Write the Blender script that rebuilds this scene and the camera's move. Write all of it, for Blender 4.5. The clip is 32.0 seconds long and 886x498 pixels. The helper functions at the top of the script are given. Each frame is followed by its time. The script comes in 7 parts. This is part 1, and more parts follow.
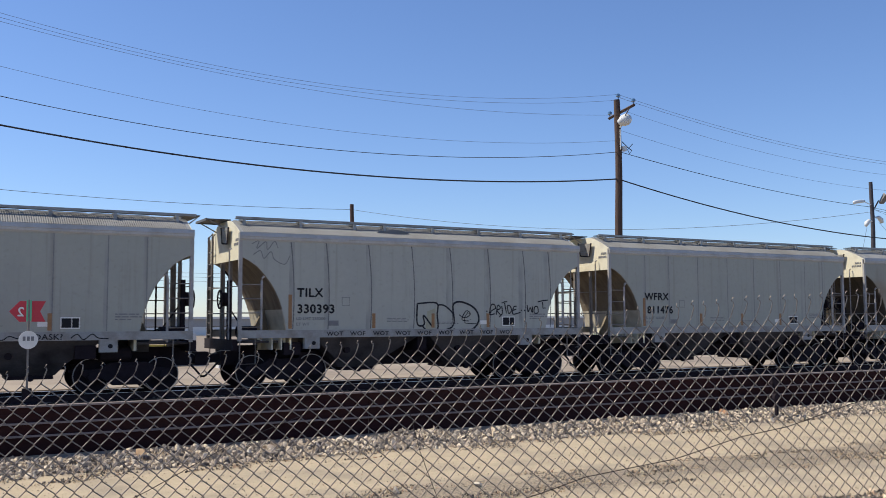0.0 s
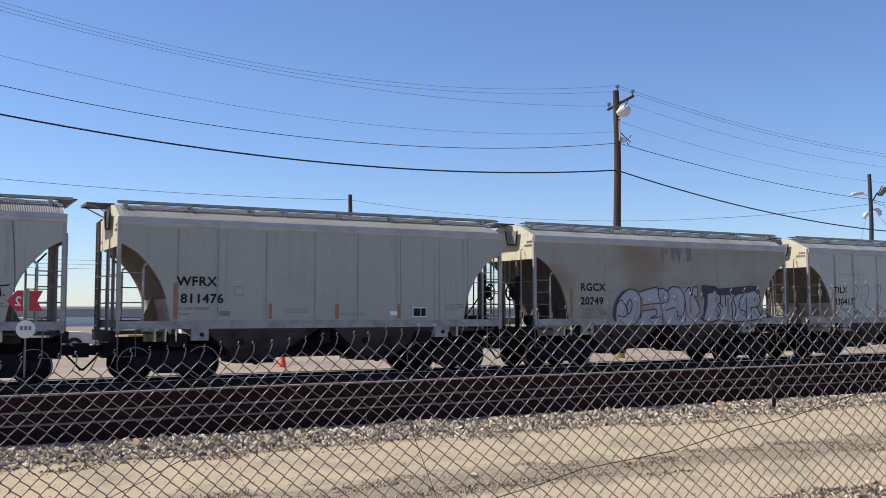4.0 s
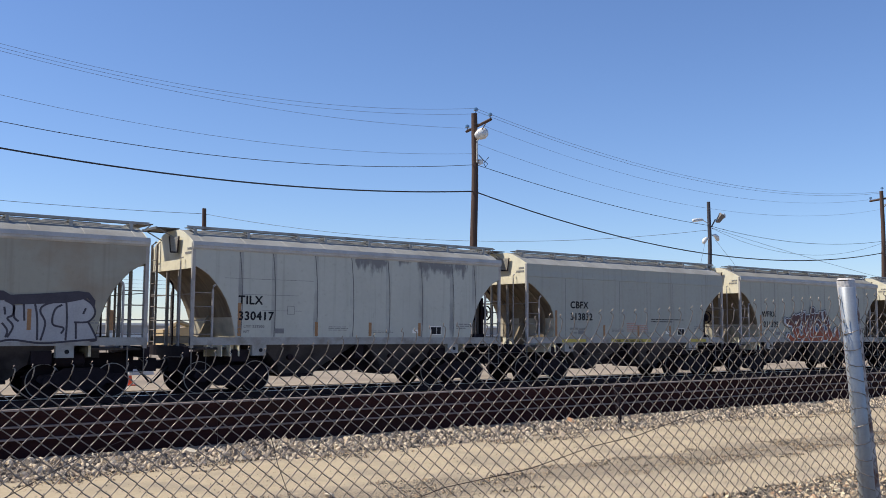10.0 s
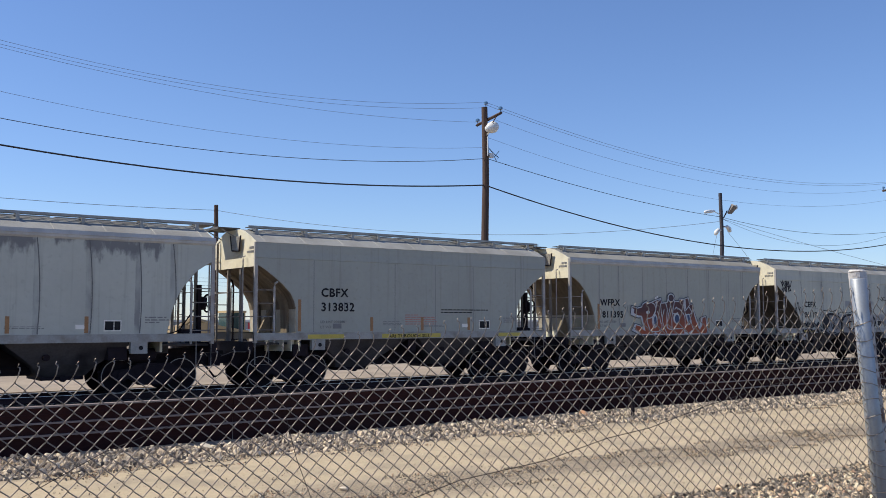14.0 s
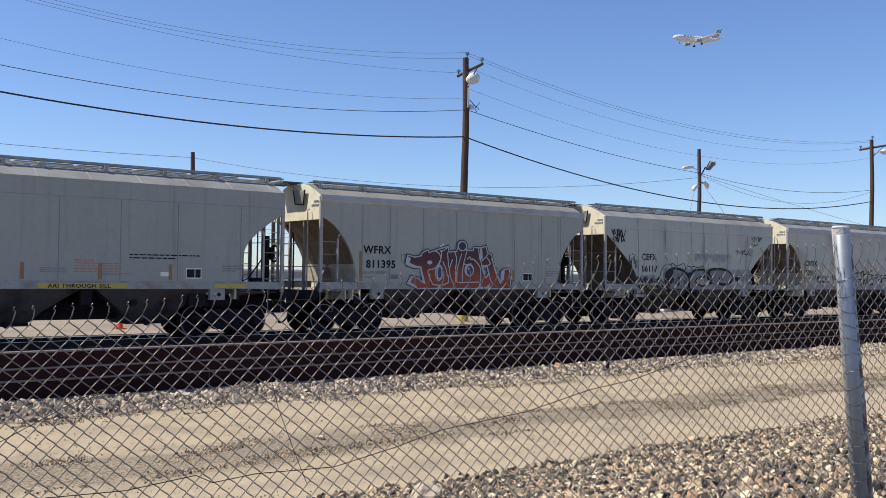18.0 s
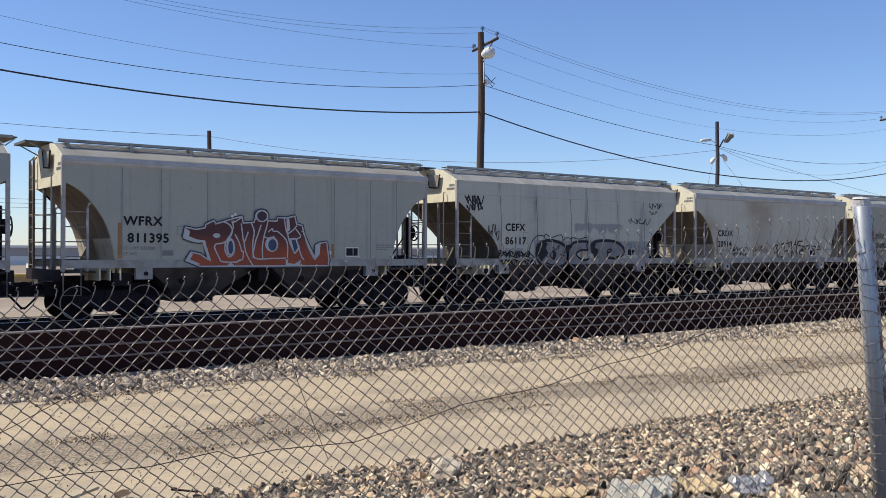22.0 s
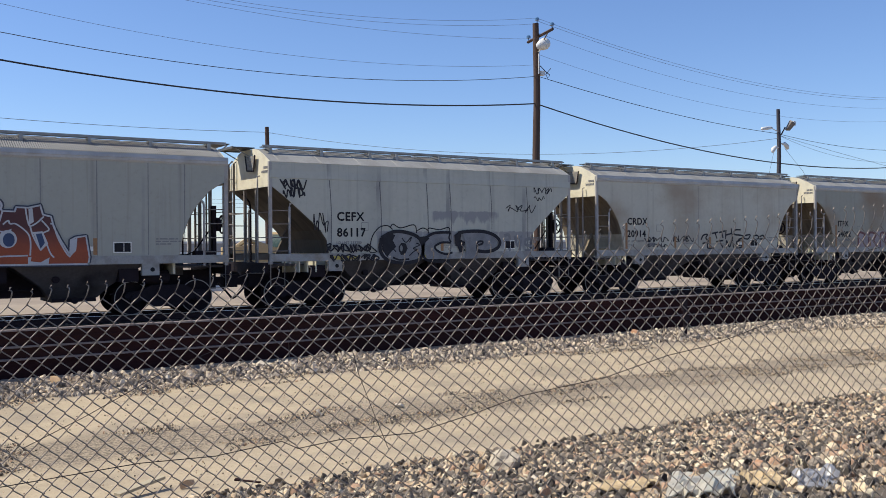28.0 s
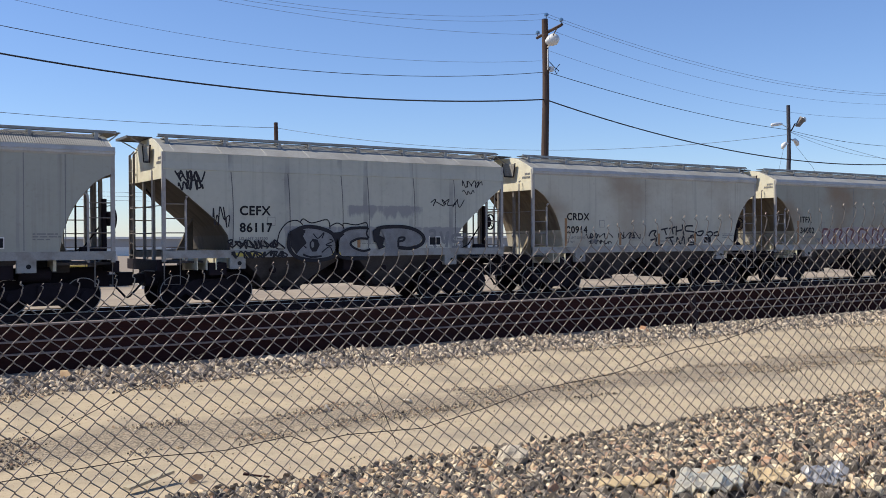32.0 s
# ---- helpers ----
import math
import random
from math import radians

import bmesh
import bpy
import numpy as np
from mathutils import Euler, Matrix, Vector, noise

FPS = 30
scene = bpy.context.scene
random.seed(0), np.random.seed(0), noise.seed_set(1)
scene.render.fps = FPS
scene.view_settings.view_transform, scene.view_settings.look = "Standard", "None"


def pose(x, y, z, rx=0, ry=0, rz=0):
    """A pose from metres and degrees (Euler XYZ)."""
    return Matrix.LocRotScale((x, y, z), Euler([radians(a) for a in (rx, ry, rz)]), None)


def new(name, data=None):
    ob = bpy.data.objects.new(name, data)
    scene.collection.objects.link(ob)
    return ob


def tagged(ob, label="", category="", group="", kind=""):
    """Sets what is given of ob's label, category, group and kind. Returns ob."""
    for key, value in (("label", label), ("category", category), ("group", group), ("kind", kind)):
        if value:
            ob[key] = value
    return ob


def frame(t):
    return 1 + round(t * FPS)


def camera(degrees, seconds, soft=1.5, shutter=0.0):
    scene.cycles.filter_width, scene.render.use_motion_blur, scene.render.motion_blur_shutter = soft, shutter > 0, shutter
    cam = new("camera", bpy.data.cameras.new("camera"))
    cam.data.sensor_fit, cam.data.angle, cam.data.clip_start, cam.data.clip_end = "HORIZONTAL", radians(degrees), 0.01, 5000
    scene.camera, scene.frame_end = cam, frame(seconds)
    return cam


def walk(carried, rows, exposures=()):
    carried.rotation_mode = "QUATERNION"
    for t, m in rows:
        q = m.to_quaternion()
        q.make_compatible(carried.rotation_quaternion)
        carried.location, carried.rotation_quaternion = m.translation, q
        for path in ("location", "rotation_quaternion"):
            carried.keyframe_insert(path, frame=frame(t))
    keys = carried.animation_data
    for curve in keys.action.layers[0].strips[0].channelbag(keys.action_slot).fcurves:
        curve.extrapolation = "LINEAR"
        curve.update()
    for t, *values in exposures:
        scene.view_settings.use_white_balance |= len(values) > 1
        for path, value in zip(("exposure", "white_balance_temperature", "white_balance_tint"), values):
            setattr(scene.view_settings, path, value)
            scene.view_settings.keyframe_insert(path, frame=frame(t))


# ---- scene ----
# The camera: held by hand behind a fence, looking over a road at a passing train.
CAM_ROWS = [
    (0, 0.082, -0.051, 3.001, -28.39, 4.23, 0.17), (0.5, 0.086, -0.051, 3.001, -28.67, 4.00, 0.04), (1, 0.080, -0.053, 3.001, -28.64, 4.05, -0.00),
    (1.5, 0.084, -0.050, 3.001, -28.58, 4.22, -0.13), (2, 0.079, -0.056, 3.005, -28.52, 4.39, -0.02), (2.5, 0.090, -0.049, 3.002, -28.49, 4.34, 0.08),
    (3, 0.086, -0.046, 3.001, -28.38, 4.11, 0.10), (3.5, 0.090, -0.040, 3.003, -28.32, 3.84, 0.13), (4, 0.101, -0.029, 3.002, -28.50, 3.67, -0.02),
    (4.5, 0.104, -0.032, 3.001, -28.86, 3.68, -0.07), (6.5, 0.151, 0.001, 2.989, -28.46, 3.91, 0.34), (7, 0.185, -0.003, 2.991, -28.66, 3.92, 0.55),
    (7.5, 0.175, -0.014, 3.001, -29.80, 4.00, 0.57), (8, 0.052, -0.050, 3.012, -31.80, 4.37, 0.38), (8.5, -0.070, -0.072, 3.022, -34.06, 4.92, 0.03),
    (9, -0.060, -0.067, 3.029, -35.96, 5.38, -0.40), (9.5, 0.001, -0.058, 3.014, -36.96, 5.32, -0.55), (10, 0.056, -0.018, 3.010, -37.18, 4.78, -0.41),
    (10.5, 0.096, 0.053, 3.005, -37.05, 4.00, -0.35), (11, 0.051, 0.010, 3.014, -36.74, 3.49, -0.05), (11.5, 0.029, -0.027, 3.018, -36.40, 3.34, 0.13),
    (12, 0.024, -0.040, 3.018, -35.99, 3.48, 0.33), (12.5, 0.020, -0.047, 3.020, -35.69, 3.72, 0.40), (13, 0.014, -0.047, 3.015, -35.69, 4.03, 0.39),
    (13.5, 0.005, -0.061, 3.017, -36.01, 4.32, 0.28), (14, 0.011, -0.058, 3.015, -36.46, 4.41, 0.08), (14.5, 0.004, -0.061, 3.017, -36.68, 4.07, -0.09),
    (15, -0.016, -0.077, 3.037, -36.55, 3.20, -0.06), (15.5, -0.008, -0.068, 3.017, -36.38, 2.17, -0.32), (17.5, 0.022, 0.020, 3.003, -37.73, 1.18, -0.84),
    (18, 0.020, 0.013, 3.004, -37.86, 1.52, -0.75), (18.5, 0.017, 0.011, 3.001, -37.65, 1.65, -0.71), (19, 0.013, 0.007, 3.001, -37.21, 1.54, -0.66),
    (19.5, 0.006, 0.005, 3.005, -36.73, 1.25, -0.61), (20, 0.011, 0.009, 3.001, -36.42, 0.93, -0.62), (20.5, 0.011, 0.010, 3.003, -36.33, 0.74, -0.56),
    (21, 0.007, 0.006, 3.007, -36.45, 0.61, -0.47), (21.5, 0.007, 0.001, 3.006, -36.68, 0.39, -0.31), (22, 0.015, 0.012, 3.004, -36.83, 0.06, -0.19),
    (22.5, 0.023, 0.024, 3.003, -36.73, -0.27, -0.09), (23, 0.020, 0.015, 3.000, -36.40, -0.40, -0.06), (23.5, 0.009, 0.001, 3.002, -35.92, -0.40, 0.08),
    (24, 0.007, 0.008, 3.001, -35.43, -0.30, 0.18), (24.5, 0.013, 0.007, 3.002, -35.03, -0.22, 0.24), (25, 0.007, 0.002, 3.004, -34.62, -0.20, 0.40),
    (25.5, 0.001, -0.001, 3.004, -34.33, -0.28, 0.51), (27.5, -0.006, -0.012, 3.002, -33.60, -0.42, 0.45), (28, -0.004, -0.001, 3.000, -33.44, -0.36, 0.33),
    (28.5, -0.007, 0.000, 3.000, -33.40, -0.33, 0.25), (29, -0.001, 0.008, 2.998, -33.40, -0.40, 0.19), (29.5, 0.000, 0.010, 2.999, -33.40, -0.52, 0.16),
    (30, 0.000, 0.000, 3.000, -33.30, -0.56, 0.30), (30.5, 0.004, 0.010, 3.001, -33.21, -0.61, 0.31), (31, -0.003, -0.004, 3.001, -33.08, -0.57, 0.38),
    (31.5, -0.005, -0.002, 3.001, -33.01, -0.58, 0.25), (32, -0.007, -0.004, 2.999, -32.93, -0.61, 0.20),
]
TRAIN_ROWS = [
    (0, -5.19), (1, -9.45), (2, -13.48), (3, -17.30), (4, -20.96), (5, -24.47), (6, -27.86), (7, -31.12),
    (8, -34.29), (9, -37.35), (10, -40.32), (11, -43.21), (12, -46.01), (13, -48.73), (14, -51.36), (15, -53.91),
    (16, -56.37), (17, -58.75), (18, -61.03), (19, -63.22), (20, -65.31), (21, -67.29), (22, -69.16), (23, -70.92),
    (24, -72.57), (25, -74.09), (26, -75.49), (27, -76.76), (28, -77.91), (29, -78.93), (30, -79.83), (31, -80.58),
    (32, -81.21),
]
EXPO = 0.10

cam = camera(50.04, 32.0, soft=0.5, shutter=0.15)
walk(cam, [(t, pose(x, y, z, 90 + pitch, roll, yaw)) for t, x, y, z, yaw, pitch, roll in CAM_ROWS],
     exposures=[(0, EXPO), (32, EXPO)])

# Sun and sky.
SUN_EL, SUN_ROT = radians(51), radians(-57)
world = bpy.data.worlds.new("sky")
scene.world = world
world.use_nodes = True
sky = world.node_tree.nodes.new("ShaderNodeTexSky")
sky.sky_type, sky.sun_disc = "NISHITA", False
sky.sun_elevation, sky.sun_rotation = SUN_EL, SUN_ROT
sky.altitude, sky.air_density, sky.dust_density, sky.ozone_density = 100, 1.0, 0.1, 4.0
backg = world.node_tree.nodes["Background"]
backg.inputs["Strength"].default_value = 0.11
tint = world.node_tree.nodes.new("ShaderNodeMix")
tint.data_type, tint.blend_type = "RGBA", "MULTIPLY"
tint.inputs["Factor"].default_value = 1.0
tint.inputs[7].default_value = (0.92, 1.0, 1.22, 1)
world.node_tree.links.new(sky.outputs[0], tint.inputs[6])
world.node_tree.links.new(tint.outputs[2], backg.inputs["Color"])
sun_dir = Vector((math.sin(SUN_ROT) * math.cos(SUN_EL), math.cos(SUN_ROT) * math.cos(SUN_EL), math.sin(SUN_EL)))
sun = new("sun", bpy.data.lights.new("sun", "SUN"))
sun.data.energy, sun.data.angle, sun.data.color = 5.0, radians(0.55), (1.0, 0.92, 0.765)
sun.rotation_euler = sun_dir.to_track_quat("Z", "Y").to_euler()
sun.location = sun_dir * 60


# ---- materials ----
def mat(name, color, rough=0.7, metal=0.0, vary=0.15, scale=3.0, bump=0.0, bump_scale=40.0, dirt=None, dirt_amount=0.0,
        stretch=(1, 1, 1), per_object=0.0, per_island=0.0, spec=0.5, second=None, dirt_scale=1.0, lo=0.45, hi=0.7):
    m = bpy.data.materials.new(name)
    m.use_nodes = True
    nt = m.node_tree
    b = nt.nodes["Principled BSDF"]
    b.inputs["Roughness"].default_value, b.inputs["Metallic"].default_value = rough, metal
    b.inputs["Specular IOR Level"].default_value = spec
    co = nt.nodes.new("ShaderNodeTexCoord")
    mp = nt.nodes.new("ShaderNodeMapping")
    mp.inputs["Scale"].default_value = stretch
    nt.links.new(co.outputs["Object"], mp.inputs[0])

    def noise_tex(s, detail=5.0):
        n = nt.nodes.new("ShaderNodeTexNoise")
        n.inputs["Scale"].default_value, n.inputs["Detail"].default_value = s, detail
        nt.links.new(mp.outputs[0], n.inputs["Vector"])
        return n.outputs["Fac"]

    def mix(fac, a, c, kind="MIX"):
        x = nt.nodes.new("ShaderNodeMix")
        x.data_type, x.blend_type = "RGBA", kind
        for sock, v in ((x.inputs["Factor"], fac), (x.inputs[6], a), (x.inputs[7], c)):
            if isinstance(v, bpy.types.NodeSocket):
                nt.links.new(v, sock)
            else:
                sock.default_value = v if isinstance(v, float) else (*v, 1)
        return x.outputs[2]

    def ramp(sock, a, c):
        r = nt.nodes.new("ShaderNodeMapRange")
        r.inputs[1].default_value, r.inputs[2].default_value = a, c
        nt.links.new(sock, r.inputs[0])
        return r.outputs[0]

    dark = [c * (1 - vary) for c in color]
    lite = second or [min(1, c * (1 + vary)) for c in color]
    col = mix(ramp(noise_tex(scale), 0.3, 0.7), dark, lite)
    col = mix(0.5, col, mix(ramp(noise_tex(scale * 14, 3), 0.3, 0.7), dark, lite))
    if dirt:
        f = nt.nodes.new("ShaderNodeMath")
        f.operation = "MULTIPLY"
        nt.links.new(ramp(noise_tex(dirt_scale, 8), lo, hi), f.inputs[0])
        f.inputs[1].default_value = dirt_amount
        col = mix(f.outputs[0], col, dirt)
    for amount, node, out in ((per_object, "ShaderNodeObjectInfo", "Random"), (per_island, "ShaderNodeNewGeometry", "Random Per Island")):
        if amount:
            hs = nt.nodes.new("ShaderNodeHueSaturation")
            r = nt.nodes.new("ShaderNodeMapRange")
            nt.links.new(nt.nodes.new(node).outputs[out], r.inputs[0])
            r.inputs[3].default_value, r.inputs[4].default_value = 1 - amount, 1 + amount
            nt.links.new(r.outputs[0], hs.inputs["Value"])
            nt.links.new(col, hs.inputs["Color"])
            col = hs.outputs[0]
    nt.links.new(col, b.inputs["Base Color"])
    if bump:
        bp = nt.nodes.new("ShaderNodeBump")
        bp.inputs["Strength"].default_value, bp.inputs["Distance"].default_value = bump, 0.02
        nt.links.new(noise_tex(bump_scale, 6), bp.inputs["Height"])
        nt.links.new(bp.outputs[0], b.inputs["Normal"])
    return m


def stone_mat(name, ramp_colors, grain=60.0):
    """Broken rock: each stone takes its own colour, with speckle and dust."""
    m = bpy.data.materials.new(name)
    m.use_nodes = True
    nt = m.node_tree
    b = nt.nodes["Principled BSDF"]
    b.inputs["Roughness"].default_value = 0.9
    b.inputs["Specular IOR Level"].default_value = 0.2
    geo = nt.nodes.new("ShaderNodeNewGeometry")
    cr = nt.nodes.new("ShaderNodeValToRGB")
    cr.color_ramp.interpolation = "CONSTANT"
    els = cr.color_ramp.elements
    while len(els) < len(ramp_colors):
        els.new(0.5)
    for i, (e, c) in enumerate(zip(els, ramp_colors)):
        e.position, e.color = i / (len(ramp_colors) - 1), (*c, 1)
    nt.links.new(geo.outputs["Random Per Island"], cr.inputs[0])
    co = nt.nodes.new("ShaderNodeTexCoord")
    n = nt.nodes.new("ShaderNodeTexNoise")
    n.inputs["Scale"].default_value, n.inputs["Detail"].default_value = grain, 6
    nt.links.new(co.outputs["Object"], n.inputs["Vector"])
    mx = nt.nodes.new("ShaderNodeMix")
    mx.data_type, mx.blend_type = "RGBA", "MULTIPLY"
    mx.inputs["Factor"].default_value = 0.55
    r2 = nt.nodes.new("ShaderNodeValToRGB")
    r2.color_ramp.elements[0].position, r2.color_ramp.elements[0].color = 0.3, (0.55, 0.53, 0.5, 1)
    r2.color_ramp.elements[1].position, r2.color_ramp.elements[1].color = 0.7, (1.25, 1.22, 1.15, 1)
    nt.links.new(n.outputs["Fac"], r2.inputs[0])
    nt.links.new(cr.outputs[0], mx.inputs[6])
    nt.links.new(r2.outputs[0], mx.inputs[7])
    nt.links.new(mx.outputs[2], b.inputs["Base Color"])
    return m


def road_dirt():
    """Packed pale dirt with fine grit; a strip of grey gravel lies between the two wheel ruts."""
    m = mat("packed_dirt_road", (0.45, 0.36, 0.237), 0.95, vary=0.10, scale=0.5, bump=0.8, bump_scale=16, dirt=(0.225, 0.19, 0.15), dirt_amount=0.6,
            dirt_scale=0.8, second=(0.51, 0.41, 0.277))
    nt = m.node_tree
    b = nt.nodes["Principled BSDF"]
    col = b.inputs["Base Color"].links[0].from_socket
    co = nt.nodes.new("ShaderNodeTexCoord")

    def node(kind, **inputs):
        n = nt.nodes.new(kind)
        for k, v in inputs.items():
            n.inputs[int(k[1:])].default_value = v
        return n
    sep = node("ShaderNodeSeparateXYZ")
    nt.links.new(co.outputs["Object"], sep.inputs[0])
    wob = nt.nodes.new("ShaderNodeTexNoise")
    wob.inputs["Scale"].default_value, wob.inputs["Detail"].default_value = 0.9, 6
    nt.links.new(co.outputs["Object"], wob.inputs["Vector"])
    add = node("ShaderNodeMath", i1=2.4)
    add.operation = "MULTIPLY_ADD"
    nt.links.new(wob.outputs["Fac"], add.inputs[0])
    nt.links.new(sep.outputs["Y"], add.inputs[2])
    dist = node("ShaderNodeMath", i1=15.75)
    dist.operation = "SUBTRACT"
    nt.links.new(add.outputs[0], dist.inputs[0])
    ab = node("ShaderNodeMath")
    ab.operation = "ABSOLUTE"
    nt.links.new(dist.outputs[0], ab.inputs[0])
    mask = node("ShaderNodeMapRange", i1=1.15, i2=0.55, i4=0.8)
    nt.links.new(ab.outputs[0], mask.inputs[0])
    grit = nt.nodes.new("ShaderNodeTexNoise")
    grit.inputs["Scale"].default_value, grit.inputs["Detail"].default_value = 26.0, 8
    nt.links.new(co.outputs["Object"], grit.inputs["Vector"])
    cr = nt.nodes.new("ShaderNodeValToRGB")
    cr.color_ramp.elements[0].position, cr.color_ramp.elements[0].color = 0.42, (0.075, 0.058, 0.042, 1)
    cr.color_ramp.elements[1].position, cr.color_ramp.elements[1].color = 0.60, (0.40, 0.32, 0.225, 1)
    nt.links.new(grit.outputs["Fac"], cr.inputs[0])
    mx = nt.nodes.new("ShaderNodeMix")
    mx.data_type = "RGBA"
    nt.links.new(mask.outputs[0], mx.inputs["Factor"])
    nt.links.new(col, mx.inputs[6])
    nt.links.new(cr.outputs[0], mx.inputs[7])
    sp = nt.nodes.new("ShaderNodeMapRange")
    sp.inputs[1].default_value, sp.inputs[2].default_value, sp.inputs[4].default_value = 0.60, 0.72, 0.45
    nt.links.new(grit.outputs["Fac"], sp.inputs[0])
    m2 = nt.nodes.new("ShaderNodeMix")
    m2.data_type = "RGBA"
    m2.inputs[7].default_value = (0.12, 0.1, 0.08, 1)
    nt.links.new(sp.outputs[0], m2.inputs["Factor"])
    nt.links.new(mx.outputs[2], m2.inputs[6])
    # painted train shade past the wall, gap shade under bank rock, dust under ballast
    out = m2.outputs[2]
    for lo, hi, tint in ((23.45, 23.55, (0.05, 0.038, 0.036, 1)), (11.95, 11.6, (0.085, 0.07, 0.056, 1)), (20.6, 21.2, (0.26, 0.21, 0.16, 1))):
        edge = node("ShaderNodeMapRange", i1=lo, i2=hi, i4=0.9)
        nt.links.new(add.outputs[0], edge.inputs[0])
        m3 = nt.nodes.new("ShaderNodeMix")
        m3.data_type = "RGBA"
        m3.inputs[7].default_value = tint
        nt.links.new(edge.outputs[0], m3.inputs["Factor"])
        nt.links.new(out, m3.inputs[6])
        out = m3.outputs[2]
    nt.links.new(out, b.inputs["Base Color"])
    return m


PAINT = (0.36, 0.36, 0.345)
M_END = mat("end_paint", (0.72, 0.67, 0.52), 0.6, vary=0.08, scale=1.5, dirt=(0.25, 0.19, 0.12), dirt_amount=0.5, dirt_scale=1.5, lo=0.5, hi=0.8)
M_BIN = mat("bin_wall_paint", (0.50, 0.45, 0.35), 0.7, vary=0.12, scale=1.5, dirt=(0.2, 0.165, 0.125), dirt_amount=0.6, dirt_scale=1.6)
M_TREAD_PLATE = mat("worn_tread_plate", (0.30, 0.275, 0.24), 0.6, metal=0.3, vary=0.25, scale=8)
# Mottled browns for the slope sheets; the first is about half as bright.
M_SLOPE2 = mat("dark_slope_brown", (0.10, 0.08, 0.058), 0.85, vary=0.25, scale=1.2, dirt=(0.04, 0.032, 0.026), dirt_amount=0.85, dirt_scale=1.3, stretch=(1, 3, 0.6))
M_SLOPE = mat("slope_sheet_brown", (0.215, 0.17, 0.115), 0.85, vary=0.25, scale=1.2, dirt=(0.10, 0.072, 0.05), dirt_amount=0.85, dirt_scale=1.3, stretch=(1, 3, 0.6))
M_ROOF = mat("roof_dusty_steel", (0.28, 0.278, 0.265), 0.7, vary=0.15, scale=1.2, dirt=(0.15, 0.14, 0.125), dirt_amount=0.6)
M_RIBROOF = mat("ribbed_roof_sheet", (0.175, 0.177, 0.175), 0.75, vary=0.15, scale=1.2, dirt=(0.11, 0.10, 0.09), dirt_amount=0.6)
M_EAVE = mat("top_rail_paint", (0.45, 0.45, 0.44), 0.55, vary=0.12, scale=1.5, dirt=(0.26, 0.25, 0.24), dirt_amount=0.4, dirt_scale=2)
M_EDGE = mat("galvanised_edge_rail", (0.34, 0.34, 0.33), 0.55, metal=0.3, vary=0.2, scale=4, dirt=(0.14, 0.12, 0.1), dirt_amount=0.5, dirt_scale=3)
M_BOARD = mat("walkway_grating", (0.12, 0.115, 0.11), 0.65, metal=0.3, vary=0.2)
M_SILL = mat("sill_paint", (0.32, 0.32, 0.31), 0.6, vary=0.15, scale=2, dirt=(0.16, 0.13, 0.1), dirt_amount=0.6, dirt_scale=3)
M_POST = mat("end_post_paint", (0.36, 0.345, 0.335), 0.6, vary=0.15, scale=3, dirt=(0.16, 0.12, 0.09), dirt_amount=0.5, dirt_scale=4)
M_LADDER = mat("ladder_paint", (0.20, 0.18, 0.165), 0.6, vary=0.2, scale=5, dirt=(0.13, 0.09, 0.06), dirt_amount=0.5, dirt_scale=6)
# Hopper, truck and wheel colours: under-car shade is put into them.
M_HOPPER = mat("hopper_shaded_grimy_paint", (0.095, 0.088, 0.093), 0.85, spec=0.15, vary=0.2, scale=1.2, dirt=(0.02, 0.018, 0.021), dirt_amount=0.85, dirt_scale=1.2)
M_TRUCK = mat("shade_dark_cast_steel", (0.021, 0.0155, 0.020), 0.8, spec=0.15, vary=0.3, scale=6, bump=0.3)
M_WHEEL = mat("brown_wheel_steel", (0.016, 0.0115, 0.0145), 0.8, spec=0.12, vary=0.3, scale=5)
M_TREAD = mat("bright_wheel_rim", (0.25, 0.25, 0.26), 0.4, metal=0.8, vary=0.1)
M_RAIL = mat("rail_steel", (0.04, 0.024, 0.025), 0.8, spec=0.15, vary=0.3, scale=8)
M_RAILTOP = mat("polished_rail_head", (0.55, 0.56, 0.58), 0.3, metal=1.0, vary=0.08)
M_TIE = mat("weathered_tie_wood", (0.045, 0.036, 0.034), 0.9, vary=0.3, scale=4, per_object=0.2)
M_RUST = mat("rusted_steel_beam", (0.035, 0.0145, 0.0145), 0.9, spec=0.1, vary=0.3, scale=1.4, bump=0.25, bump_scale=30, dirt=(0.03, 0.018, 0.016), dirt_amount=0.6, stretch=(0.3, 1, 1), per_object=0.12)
# Flange edges, paler than the beam webs they frame.
M_FLANGE = mat("pale_flange_edge", (0.20, 0.165, 0.155), 0.7, vary=0.25, scale=2, stretch=(0.3, 1, 1))
M_DIRT = road_dirt()
M_GALV = mat("galvanised_wire", (0.25, 0.205, 0.165), 0.33, metal=0.1, vary=0.2, scale=12)
M_GALVPOST = mat("galvanised_post", (0.38, 0.40, 0.42), 0.5, metal=0.55, vary=0.12, scale=6, dirt=(0.3, 0.29, 0.27), dirt_amount=0.5, dirt_scale=8)
M_OLDPOST = mat("peeling_white_post", (0.55, 0.52, 0.5), 0.8, vary=0.2, scale=5, dirt=(0.16, 0.07, 0.045), dirt_amount=0.9, dirt_scale=7, lo=0.5, hi=0.6, bump=0.4)
M_WIRE = mat("rusty_loose_wire", (0.05, 0.035, 0.03), 0.8, vary=0.2)
M_POLE = mat("creosoted_pole_wood", (0.078, 0.047, 0.036), 0.9, vary=0.35, scale=3, bump=0.5, bump_scale=14, stretch=(6, 6, 0.35))
M_CABLE3 = mat("weathered_cable", (0.05, 0.055, 0.075), 0.6, vary=0.1)
